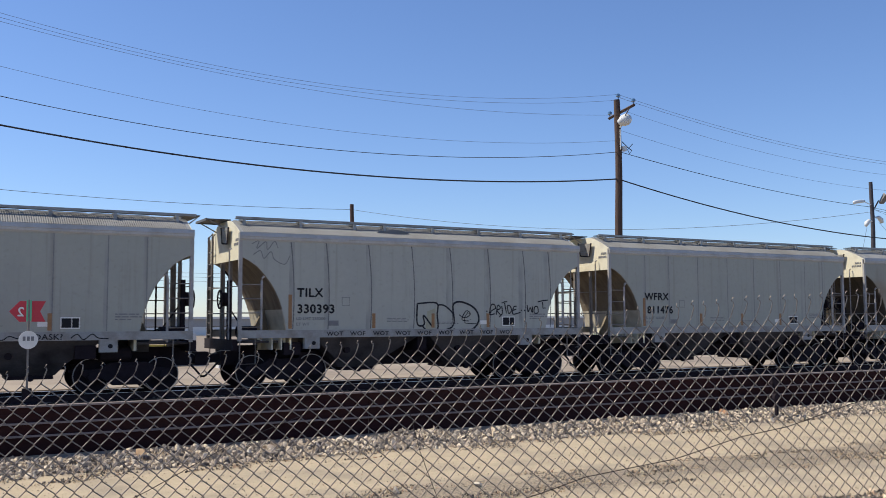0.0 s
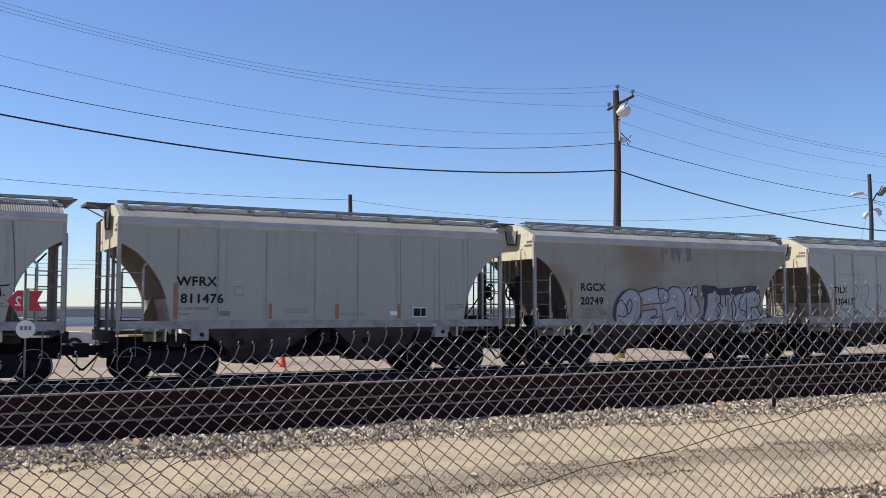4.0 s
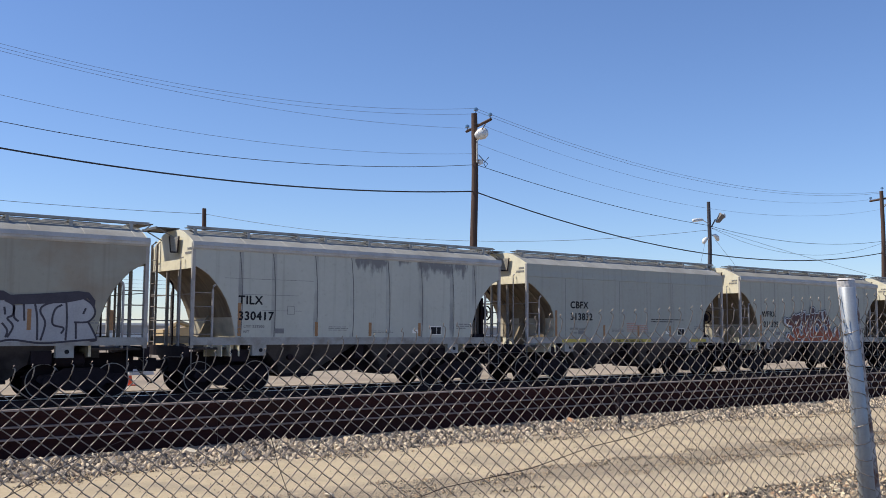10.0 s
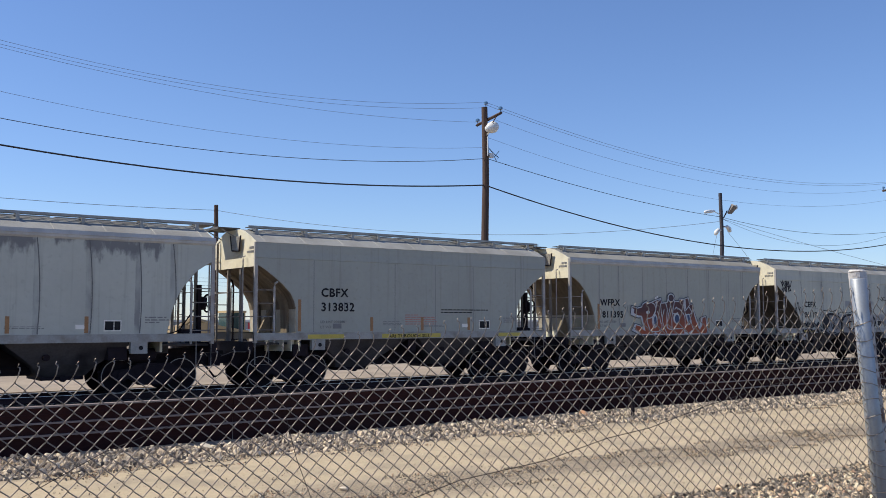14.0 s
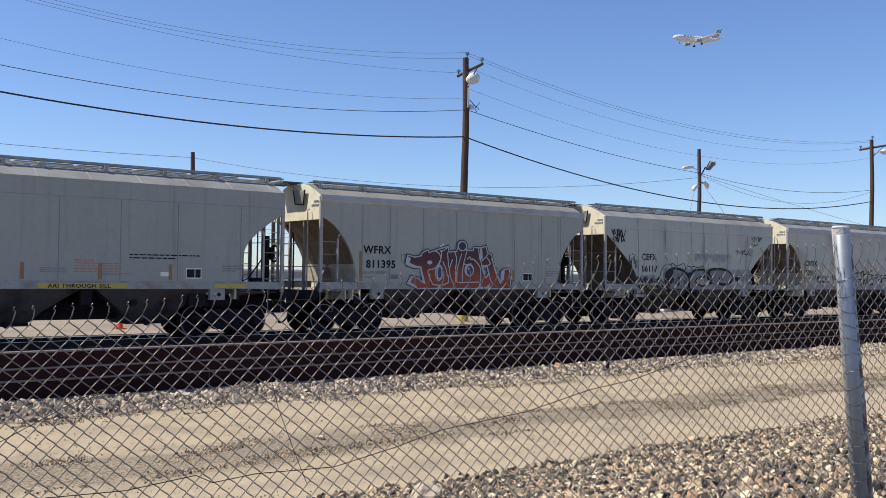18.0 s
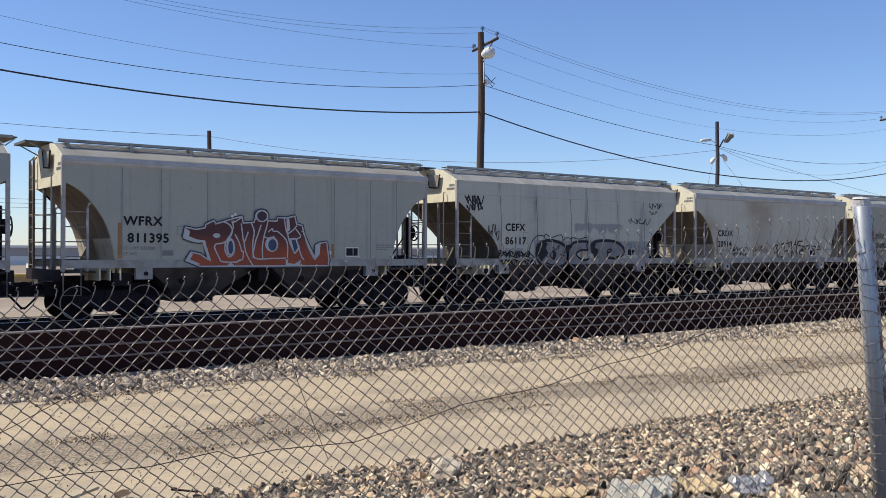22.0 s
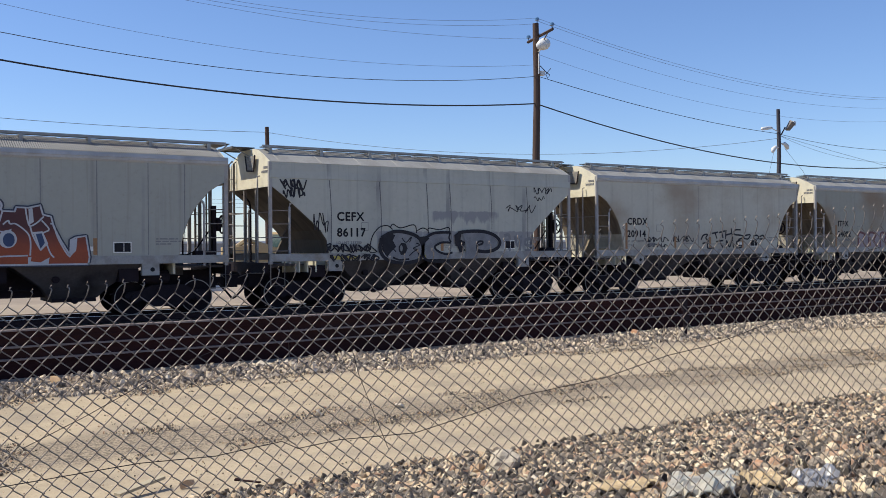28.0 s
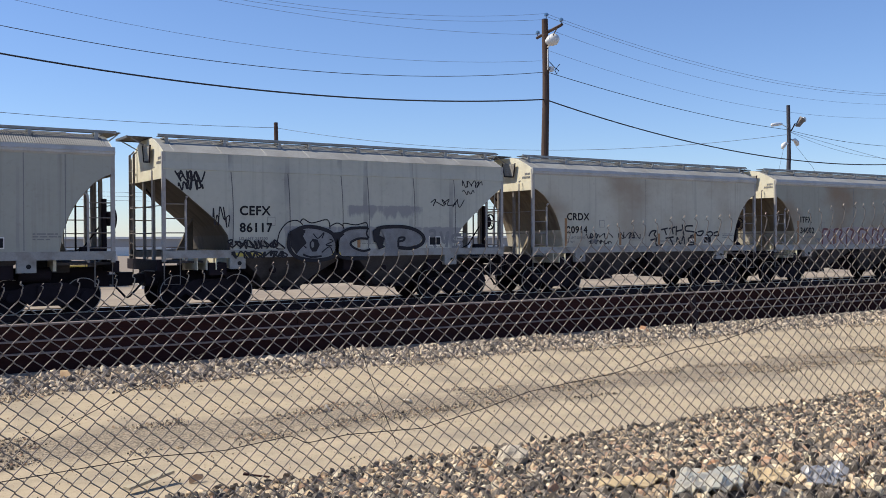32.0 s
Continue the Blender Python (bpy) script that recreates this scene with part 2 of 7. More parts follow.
M_CABLE = mat("black_cable", (0.012, 0.013, 0.02), 0.6, vary=0.1)
M_CABLE2 = mat("grey_cable", (0.15, 0.18, 0.25), 0.6, vary=0.1)
M_LAMP = mat("white_lamp_housing", (0.7, 0.7, 0.68), 0.4, vary=0.05)
M_BOX = mat("white_steel_box", (0.66, 0.65, 0.62), 0.6, vary=0.1, scale=1.5, dirt=(0.4, 0.36, 0.3), dirt_amount=0.4)
M_GLASS = mat("insulator_glass", (0.10, 0.2, 0.35), 0.15, vary=0.1, spec=0.8)
M_STONE = stone_mat("broken_rock", [(0.105, 0.092, 0.078), (0.632, 0.488, 0.322), (0.211, 0.181, 0.151), (0.074, 0.065, 0.056), (0.737, 0.59, 0.409), (0.284, 0.244, 0.2), (0.137, 0.12, 0.102), (0.526, 0.397, 0.263), (0.179, 0.152, 0.127), (0.765, 0.671, 0.488), (0.473, 0.315, 0.214), (0.089, 0.077, 0.065), (0.379, 0.305, 0.224), (0.253, 0.219, 0.185)])
# Track ballast near black: the train's shade is put into its colours.
M_SHADESTONE = stone_mat("shade_dark_ballast", [(0.03, 0.026, 0.026), (0.10, 0.085, 0.075), (0.05, 0.043, 0.04), (0.07, 0.06, 0.055), (0.16, 0.135, 0.11), (0.04, 0.034, 0.033)])
M_STONE2 = stone_mat("pale_ballast", [(0.42, 0.36, 0.29), (0.72, 0.60, 0.45), (0.20, 0.172, 0.15), (0.78, 0.67, 0.52), (0.55, 0.45, 0.345), (0.27, 0.235, 0.2), (0.13, 0.115, 0.105), (0.70, 0.58, 0.43), (0.34, 0.30, 0.255)])
M_SEAM = mat("seam_grime", (0.20, 0.20, 0.205), 0.7, vary=0.3, scale=3, stretch=(1, 1, 0.5))
M_SEAM2 = mat("dark_seam_grime", (0.12, 0.12, 0.125), 0.7, vary=0.3, scale=3, stretch=(1, 1, 0.5))
M_BLACK = mat("black_stencil", (0.016, 0.016, 0.02), 0.7, spec=0.2, vary=0.2, scale=6)
M_GREYTXT = mat("faded_stencil", (0.20, 0.20, 0.205), 0.7, vary=0.25, scale=6)
M_WHITE = mat("white_paint", (0.75, 0.74, 0.7), 0.6, vary=0.08, scale=4)
M_AMBER = mat("amber_reflector", (0.30, 0.155, 0.065), 0.5, vary=0.25, scale=3)
M_YELLOW = mat("yellow_stripe", (0.5, 0.4, 0.08), 0.6, vary=0.2)
M_RED = mat("red_sign_enamel", (0.5, 0.03, 0.05), 0.45, vary=0.1)
M_REDTXT = mat("faded_red_stencil", (0.42, 0.2, 0.17), 0.7, vary=0.2)
M_ORANGE = mat("orange_spray", (0.30, 0.062, 0.022), 0.6, vary=0.2, scale=2)


def faded_from_above(m, tint, lo, hi):
    """Spray paint that was laid on darker towards its upper edge."""
    nt = m.node_tree
    b = nt.nodes["Principled BSDF"]
    col = b.inputs["Base Color"].links[0].from_socket
    co, sep, r, x = [nt.nodes.new("ShaderNode" + k) for k in ("TexCoord", "SeparateXYZ", "MapRange", "Mix")]
    nt.links.new(co.outputs["Object"], sep.inputs[0])
    r.inputs[1].default_value, r.inputs[2].default_value = lo, hi
    nt.links.new(sep.outputs["Z"], r.inputs[0])
    x.data_type = "RGBA"
    x.inputs[7].default_value = (*tint, 1)
    nt.links.new(r.outputs[0], x.inputs["Factor"])
    nt.links.new(col, x.inputs[6])
    nt.links.new(x.outputs[2], b.inputs["Base Color"])


faded_from_above(M_ORANGE, (0.075, 0.022, 0.024), 1.75, 2.35)
M_PINK = mat("mauve_spray", (0.30, 0.255, 0.27), 0.6, vary=0.2, scale=2)
M_SILVER = mat("silver_spray", (0.35, 0.36, 0.385), 0.55, vary=0.15, scale=2)
M_DKBLUE = mat("dark_blue_spray", (0.035, 0.04, 0.065), 0.6, vary=0.2)
M_DKPLUM = mat("dark_plum_spray", (0.042, 0.038, 0.055), 0.65, vary=0.3, scale=3)
M_GREEN = mat("green_tape", (0.12, 0.45, 0.25), 0.5, vary=0.1)
M_CONCRETE = mat("sunlit_yard_concrete", (0.33, 0.265, 0.195), 0.9, vary=0.2, scale=0.25, dirt=(0.19, 0.15, 0.115), dirt_amount=0.7, dirt_scale=0.3)
M_CONE = mat("orange_cone_rubber", (0.75, 0.11, 0.04), 0.5, vary=0.08)
M_BLDG = mat("grey_metal_siding", (0.36, 0.35, 0.34), 0.7, vary=0.06, scale=0.3)
M_JET = mat("white_aircraft_skin", (0.78, 0.78, 0.78), 0.35, vary=0.03)
M_JETDK = mat("grey_livery", (0.34, 0.36, 0.4), 0.4, vary=0.1)


# ---- mesh helpers ----
class MB:
    """Collects vertices and faces of one mesh."""

    def __init__(self):
        self.v, self.f = [], []

    def add(self, vs, fs):
        k = len(self.v)
        self.v += [tuple(p) for p in vs]
        self.f += [tuple(i + k for i in q) for q in fs]
        return self

    def box(self, x0, x1, y0, y1, z0, z1):
        return self.add([(x, y, z) for z in (z0, z1) for y in (y0, y1) for x in (x0, x1)],
                        [(0, 2, 3, 1), (4, 5, 7, 6), (0, 1, 5, 4), (2, 6, 7, 3), (0, 4, 6, 2), (1, 3, 7, 5)])

    def prism(self, pts, axis, a, b):
        """An outline of 2D points pushed along an axis from a to b."""
        n = len(pts)

        def at(p, w):
            return {"x": (w, p[0], p[1]), "y": (p[0], w, p[1]), "z": (p[0], p[1], w)}[axis]
        vs = [at(p, a) for p in pts] + [at(p, b) for p in pts]
        fs = [tuple(range(n))[::-1], tuple(range(n, 2 * n))] + [(i, (i + 1) % n, n + (i + 1) % n, n + i) for i in range(n)]
        return self.add(vs, fs)

    def tube(self, path, r, n=6, caps=True):
        path = [Vector(p) for p in path]
        rs = r if isinstance(r, (list, tuple)) else [r] * len(path)
        vs, fs = [], []
        for i, p in enumerate(path):
            d = (path[min(i + 1, len(path) - 1)] - path[max(i - 1, 0)]).normalized()
            u = d.cross(Vector((0, 0, 1)) if abs(d.z) < 0.9 else Vector((1, 0, 0))).normalized()
            w = d.cross(u)
            vs += [p + rs[i] * (math.cos(2 * math.pi * k / n) * u + math.sin(2 * math.pi * k / n) * w) for k in range(n)]
        for i in range(len(path) - 1):
            fs += [(i * n + k, i * n + (k + 1) % n, (i + 1) * n + (k + 1) % n, (i + 1) * n + k) for k in range(n)]
        if caps:
            fs += [tuple(range(n))[::-1], tuple(range((len(path) - 1) * n, len(path) * n))]
        return self.add(vs, fs)

    def disc(self, c, r, axis, depth, n=20, inner=0.0):
        """A round plate or ring, thick along an axis."""
        k = "xyz".index(axis)
        o = [i for i in range(3) if i != k]
        vs = []
        for w in (-depth / 2, depth / 2):
            for rr in ((r, inner) if inner else (r,)):
                for i in range(n):
                    p = list(c)
                    p[k] += w
                    p[o[0]] += rr * math.cos(2 * math.pi * i / n)
                    p[o[1]] += rr * math.sin(2 * math.pi * i / n)
                    vs.append(p)
        if inner:
            fs = []
            for i in range(n):
                j = (i + 1) % n
                fs += [(i, j, n + j, n + i), (2 * n + i, 3 * n + i, 3 * n + j, 2 * n + j), (i, 2 * n + i, 2 * n + j, j), (n + i, n + j, 3 * n + j, 3 * n + i)]
        else:
            fs = [tuple(range(n)), tuple(range(n, 2 * n))[::-1]] + [(i, n + i, n + (i + 1) % n, (i + 1) % n) for i in range(n)]
        return self.add(vs, fs)

    def mesh(self, name, material, smooth=False):
        me = bpy.data.meshes.new(name)
        me.from_pydata(self.v, [], self.f)
        bm = bmesh.new()
        bm.from_mesh(me)
        bmesh.ops.recalc_face_normals(bm, faces=bm.faces)
        bm.to_mesh(me)
        bm.free()
        me.materials.append(material)
        if smooth:
            me.shade_smooth()
        return me


def part(name, mb, material, parent=None, label="", smooth=False):
    """One mesh object under a thing or a part; mb: an MB or a ready mesh."""
    me = mb.mesh(name, material, smooth) if isinstance(mb, MB) else mb
    ob = new(name, me)
    ob.parent = parent
    if label:
        ob["label"] = label
    return ob


def thing(name, label, category, m=None, group="", kind=""):
    e = new(name)
    e.empty_display_size = 0.3
    if m:
        e.matrix_basis = m
    return tagged(e, label, category, group, kind)


def text_mesh(body, size, material, depth=0.004, sx=1.0, bold=0.0, space=1.0):
    """Stencilled letters standing in the xz plane, facing -y, from the lower left corner."""
    cu = bpy.data.curves.new("letters", "FONT")
    cu.body, cu.size, cu.extrude, cu.space_character = body, size, depth, space
    cu.resolution_u = 3
    ob = bpy.data.objects.new("letters", cu)
    scene.collection.objects.link(ob)
    dg = bpy.context.evaluated_depsgraph_get()
    me = bpy.data.meshes.new_from_object(ob.evaluated_get(dg))
    bpy.data.objects.remove(ob)
    bpy.data.curves.remove(cu)
    if bold:
        # thicker strokes: the letters again a little to the sides and up, each a hair prouder
        bm = bmesh.new()
        for k, (dx, dy) in enumerate(((0, 0), (bold, 0), (-bold, 0), (0, bold), (0, -bold))):
            me.transform(Matrix.Translation((dx, dy, 0.0007 * k)))
            bm.from_mesh(me)
            me.transform(Matrix.Translation((-dx, -dy, -0.0007 * k)))
        bm.to_mesh(me)
        bm.free()
    me.transform(Matrix.Rotation(math.pi / 2, 4, "X") @ Matrix.Diagonal((sx, 1, 1, 1)))
    me.materials.clear()
    me.materials.append(material)
    return me


# ---- ground, road, wall and tracks ----
RAIL_Z, TRACK_Y, WALL_Y, YARD_Z = 1.10, 26.9, 22.2, 0.88


def ground_profile(y):
    """Height of the ground: bank at the fence, flat road, yard behind the wall."""
    if y < 3.2:
        return 1.25
    if y < 11.4:
        return 1.25 * (0.5 + 0.5 * math.cos(math.pi * (y - 3.2) / 8.2))
    if y < WALL_Y + 0.1:
        return max(0.0, (y - 18.6) / 3.6 * 0.10)
    return YARD_Z


def build_ground():
    ys = [-2500, -300, -40, -5, 0, 2, 3.2, 4.2, 5.2, 6.2, 7.2, 8.2, 9.2, 10.2, 11.4, 12.4, 13, 13.6, 14.2, 14.8, 15.4, 16, 17, 18, 18.6, 20, 22.2, 22.25, 22.3, 23, 24, 30, 60, 300, 2500]
    xs = [-2500, -300, -60, -20, -8] + [i * 0.8 - 4 for i in range(76)] + [70, 100, 300, 2500]
    vs, fs = [], []
    for y in ys:
        for x in xs:
            z = ground_profile(y)
            if 4 < y < 19 and -10 < x < 60:
                z += 0.05 * noise.noise((x * 0.35, y * 0.9, 1.7))
                z -= 0.05 * math.exp(-((y - 16.6) / 0.8) ** 2) + 0.04 * math.exp(-((y - 12.8) / 0.8) ** 2)
            vs.append((x, y, z))
    n = len(xs)
    for j in range(len(ys) - 1):
        for i in range(n - 1):
            fs.append((j * n + i, j * n + i + 1, (j + 1) * n + i + 1, (j + 1) * n + i))
    mb = MB()
    mb.v, mb.f = vs, fs
    me = mb.mesh("ground", M_DIRT, True)
    return tagged(new("ground", me), "pale packed dirt road with wheel ruts and a sloping bank", "ground", kind="structure")


build_ground()


def blob_shapes(count, seed):
    """A few angular rock shapes: hulls of a handful of points."""
    rnd = random.Random(seed)
    out = []
    for _ in range(count):
        bm = bmesh.new()
        sx, sy, sz = rnd.uniform(0.8, 1.3), rnd.uniform(0.65, 1.05), rnd.uniform(0.55, 0.9)
        for _k in range(rnd.choice((10, 11, 12, 14))):
            d = Vector((rnd.gauss(0, 1), rnd.gauss(0, 1), rnd.gauss(0, 1))).normalized() * rnd.uniform(0.8, 1.1)
            bm.verts.new((d.x * sx, d.y * sy, d.z * sz))
        r = bmesh.ops.convex_hull(bm, input=bm.verts[:])
        bmesh.ops.delete(bm, geom=[v for v in r["geom_interior"] if isinstance(v, bmesh.types.BMVert)], context="VERTS")
        bmesh.ops.triangulate(bm, faces=bm.faces)
        bmesh.ops.recalc_face_normals(bm, faces=bm.faces)
        bm.verts.index_update()
        vs = np.array([v.co[:] for v in bm.verts])
        fs = np.array([[v.index for v in f.verts] for f in bm.faces])
        bm.free()
        out.append((vs, fs))
    return out


SHAPES = blob_shapes(24, 5)


def scatter(name, label, category, spots, material):
    """Many stones as one mesh. spots: rows of x, y, z, size."""
    rnd = np.random.RandomState(len(spots))
    vs, fs, k = [], [], 0
    for x, y, z, s in spots:
        v, f = SHAPES[rnd.randint(len(SHAPES))]
        a, b, c = rnd.uniform(0, 6.28, 3)
        r = np.array(Euler((a * 0.3, b * 0.3, c)).to_matrix())
        vs.append(v @ r.T * s + (x, y, z))
        fs.append(f + k)
        k += len(v)
    vs, fs = np.concatenate(vs), np.concatenate(fs)
    me = bpy.data.meshes.new(name)
    me.vertices.add(len(vs))
    me.vertices.foreach_set("co", vs.ravel())
    me.loops.add(fs.size)
    me.loops.foreach_set("vertex_index", fs.ravel().astype(np.int32))
    me.polygons.add(len(fs))
    me.polygons.foreach_set("loop_start", np.arange(0, fs.size, 3, dtype=np.int32))
    me.update(calc_edges=True)
    me.shade_flat()
    me.materials.append(material)
    return tagged(new(name, me), label, category, kind="stuff")


def stone_field(count, seed, x0, x1, y0, y1, smin, smax, edge=0.0, sink=0.25, patchy=0.0):
    rnd = random.Random(seed)
    rows = []
    while len(rows) < count:
        x = rnd.uniform(x0, x1)
        y = rnd.uniform(y0, y1)
        lim = edge * noise.noise((x * 0.5, seed, 0)) + edge * 0.5 * noise.noise((x * 2.1, seed, 4))
        if y > y1 - edge * 1.3 + lim or y < y0 + edge * 0.8 - lim:
            continue
        if patchy and noise.noise((x * 0.8, y * 1.6, seed)) < patchy * rnd.uniform(-0.4, 1):
            continue
        s = smin + (smax - smin) * rnd.random() ** 3.0
        rows.append((x, y, ground_profile(y) + s * sink, s))
    return rows


scatter("bank_stones", "angular tan and grey broken rock on the bank below the fence", "stones",
        stone_field(14000, 3, -4, 24, 3.3, 11.4, 0.015, 0.080, 0.35, 0.35)
        + [r for r in stone_field(62000, 13, 2.2, 20, 3.6, 11.4, 0.012, 0.070, 0.35, 0.4) if r[0] < 2.5 * r[1] + 0.8], M_STONE)
scatter("wall_ballast", "pale crushed stone heaped along the rusty wall", "stones",
        [(x, y, z + 0.10 * max(0, (y - 19.6) / 2.4), s) for x, y, z, s in stone_field(21000, 4, -1.5, 48, 19.2, 22.15, 0.014, 0.085, 0.5, 0.3)], M_STONE2)
scatter("ballast_chips", "small grey chips spilling from the ballast onto the road", "gravel",
        stone_field(15000, 24, -1.5, 48, 18.6, 20.7, 0.008, 0.036, 0.4, 0.3, patchy=0.1), M_STONE)
scatter("road_gravel", "loose gravel strip between the wheel ruts", "gravel",
        stone_field(26000, 6, -1, 42, 13.1, 16.3, 0.005, 0.030, 0.5, patchy=0.10), M_STONE)
scatter("rut_pebbles", "scattered pebbles on the dirt road", "gravel",
        stone_field(16000, 8, -1, 40, 10.9, 19.4, 0.003, 0.019), M_STONE)
scatter("track_ballast", "pale crushed stone shoulder behind the top beam of the wall", "stones",
        [(x, y, z + 0.02 + (0.13 + 0.07 * min(1, max(0, (x - 6) / 14))) * max(0, math.sin(min(3.1, (y - 22.30) * 2.6))) * (0.95 + 0.25 * noise.noise((x * 0.3, 2, 1))), s) for x, y, z, s in stone_field(9000, 9, -2, 64, 22.42, 23.7, 0.015, 0.045, 0.02)], M_STONE2)


def ballast_shoulder():
    """The bed of fines that the crushed stone behind the wall lies on."""
    vs, fs, n = [], [], 10
    xs = [-6 + k * 0.4 for k in range(260)]
    for x in xs:
        for j in range(n + 1):
            y = 22.44 + j * 0.13
            crest = (0.13 + 0.07 * min(1, max(0, (x - 6) / 14))) * max(0, math.sin(min(3.1, (y - 22.30) * 2.6))) * (0.95 + 0.25 * noise.noise((x * 0.3, 2, 1)))
            vs.append((x, y, YARD_Z + 0.012 + crest + 0.02 * noise.noise((x * 4, y * 4, 3))))
    for i in range(len(xs) - 1):
        fs += [(i * (n + 1) + j, (i + 1) * (n + 1) + j, (i + 1) * (n + 1) + j + 1, i * (n + 1) + j + 1) for j in range(n)]
    m = mat("pale_gravel_fines", (0.46, 0.385, 0.29), 0.95, vary=0.3, scale=14, bump=0.8, bump_scale=30, dirt=(0.2, 0.165, 0.13), dirt_amount=0.5, dirt_scale=2.0)
    return tagged(part("ballast_bed", MB().add(vs, fs), m), "pale gravel bed behind the top of the rusty wall", "gravel", kind="structure")


ballast_shoulder()


def round_rock(name, label, x, y, z, s, seed, material):
    """A worn boulder: a dense hull, lumpy and a little flattened."""
    bm = bmesh.new()
    bmesh.ops.create_icosphere(bm, subdivisions=3, radius=1.0)
    for v in bm.verts:
        d = v.co.normalized()
        v.co = d * (1 + 0.32 * noise.noise(d * 1.3 + Vector((seed, 0, 0))) + 0.13 * noise.noise(d * 3.5 + Vector((0, seed, 0))))
        v.co.z *= 0.82
    me = bpy.data.meshes.new(name)
    bmesh.ops.scale(bm, vec=(s, s, s), verts=bm.verts)
    bm.to_mesh(me)
    bm.free()
    me.materials.append(material)
    ob = part(name, me, None)
    ob.matrix_basis = pose(x, y, z, 0, 0, seed * 47)
    return tagged(ob, label, "rock")


def big_rock(name, label, x, y, z, s, seed, material):
    v, f = SHAPES[seed % len(SHAPES)]
    mb = MB()
    mb.add([tuple(p * s) for p in v], [tuple(int(i) for i in q) for q in f])
    ob = part(name, mb, material)
    ob.matrix_basis = pose(x, y, z, 0, 0, seed * 47)
    return tagged(ob, label, "rock")


M_PALE = mat("pale_sandstone", (0.62, 0.54, 0.42), 0.9, vary=0.18, scale=7, bump=0.6, bump_scale=20)
M_TAN = mat("tan_rock", (0.5, 0.34, 0.2), 0.9, vary=0.2, scale=7, bump=0.6, bump_scale=20)


M_ORROCK = mat("orange_rock", (0.46, 0.25, 0.14), 0.9, vary=0.2, scale=9, bump=0.6, bump_scale=20)
for x, y, s_, k, m_, lab in ((6.62, 9.3, 0.13, 8, M_TAN, "tan broken rock beside a paler block"),
                             (6.42, 5.6, 0.075, 5, M_ORROCK, "orange broken rock on the bank"), (6.6, 5.2, 0.085, 11, M_ORROCK, "orange broken rock on the bank"),
                             (4.14, 21.0, 0.20, 2, M_TAN, "tan boulder among the pale ballast"), (8.82, 21.1, 0.17, 6, M_PALE, "pale flat boulder among the ballast"),
                             (21.04, 21.2, 0.2, 9, M_ORROCK, "orange stone at the foot of the rusty wall"), (3.78, 11.45, 0.11, 4, M_TAN, "pinkish rock at the edge of the bank"),
                             (7.29, 15.0, 0.10, 7, M_PALE, "white stone lying in the road gravel"), (8.87, 14.93, 0.08, 10, M_PALE, "white stone lying in the road gravel"),
                             (5.9, 7.3, 0.085, 13, M_PALE, "pale broken rock on the bank"), (8.6, 7.9, 0.09, 14, M_TAN, "tan broken rock on the bank"), (10.4, 8.6, 0.10, 16, M_PALE, "pale broken rock on the bank")):
    big_rock("rock", lab, x, y, ground_profile(y) + s_ * 0.45, s_, k, m_)
round_rock("boulder", "large worn beige boulder on the bank", 6.95, 9.2, ground_profile(9.2) + 0.12, 0.2, 3, mat("beige_boulder", (0.52, 0.45, 0.34), 0.9, vary=0.25, scale=5, bump=0.6, bump_scale=16, dirt=(0.24, 0.2, 0.15), dirt_amount=0.5, dirt_scale=4))


def crumpled(name, label, category, corners, material, seed, rise=0.07):
    """A creased sheet of litter lying over the rocks between four corners."""
    a, b, c, d = [Vector((x, y, 0)) for x, y in corners]
    n, vs, fs = 12, [], []
    for j in range(n + 1):
        for i in range(n + 1):
            u, v = i / n, j / n
            p = a.lerp(b, u).lerp(d.lerp(c, u), v)
            e = 0.05 * noise.noise((u * 3, v * 3, seed))
            z = ground_profile(p.y) + 0.055 + 0.9 * rise * (abs(noise.noise((u * 4, v * 4, seed + 3))) + 0.7 * abs(noise.noise((u * 9, v * 9, seed + 7))))
            vs.append((p.x + e, p.y - e, z))
    fs = [(j * (n + 1) + i, j * (n + 1) + i + 1, (j + 1) * (n + 1) + i + 1, (j + 1) * (n + 1) + i) for j in range(n) for i in range(n)]
    m = len(vs)
    vs += [(x, y, z - 0.012) for x, y, z in vs]
    fs += [tuple(q + m for q in f[::-1]) for f in fs]
    rim = [i for i in range(n)] + [n + j * (n + 1) for j in range(n)] + [(n + 1) * (n + 1) - 1 - i for i in range(n)] + [(n - j) * (n + 1) for j in range(n)]
    fs += [(p, rim[(k + 1) % len(rim)], rim[(k + 1) % len(rim)] + m, p + m) for k, p in enumerate(rim)]
    return tagged(part(name, MB().add(vs, fs), material), label, category)


M_PLASTIC = mat("dirty_white_plastic", (0.46, 0.42, 0.33), 0.45, vary=0.12, scale=6, dirt=(0.30, 0.36, 0.36), dirt_amount=0.6, dirt_scale=7)
M_CARD = mat("torn_cardboard", (0.50, 0.38, 0.22), 0.85, vary=0.2, scale=6, dirt=(0.26, 0.19, 0.11), dirt_amount=0.5, dirt_scale=9)
M_GREYBAG = mat("grey_plastic_film", (0.26, 0.26, 0.27), 0.3, vary=0.2, scale=8)
crumpled("plastic_bag", "crumpled white and blue plastic bag on the rocks", "litter", ((4.95, 4.7), (5.28, 4.35), (6.05, 4.98), (5.85, 5.45)), M_PLASTIC, 3.0, 0.10)
crumpled("cardboard_scrap", "torn brown cardboard lying on the rocks", "litter", ((5.6, 4.48), (5.72, 4.3), (6.2, 4.66), (6.05, 4.94)), M_CARD, 8.0)
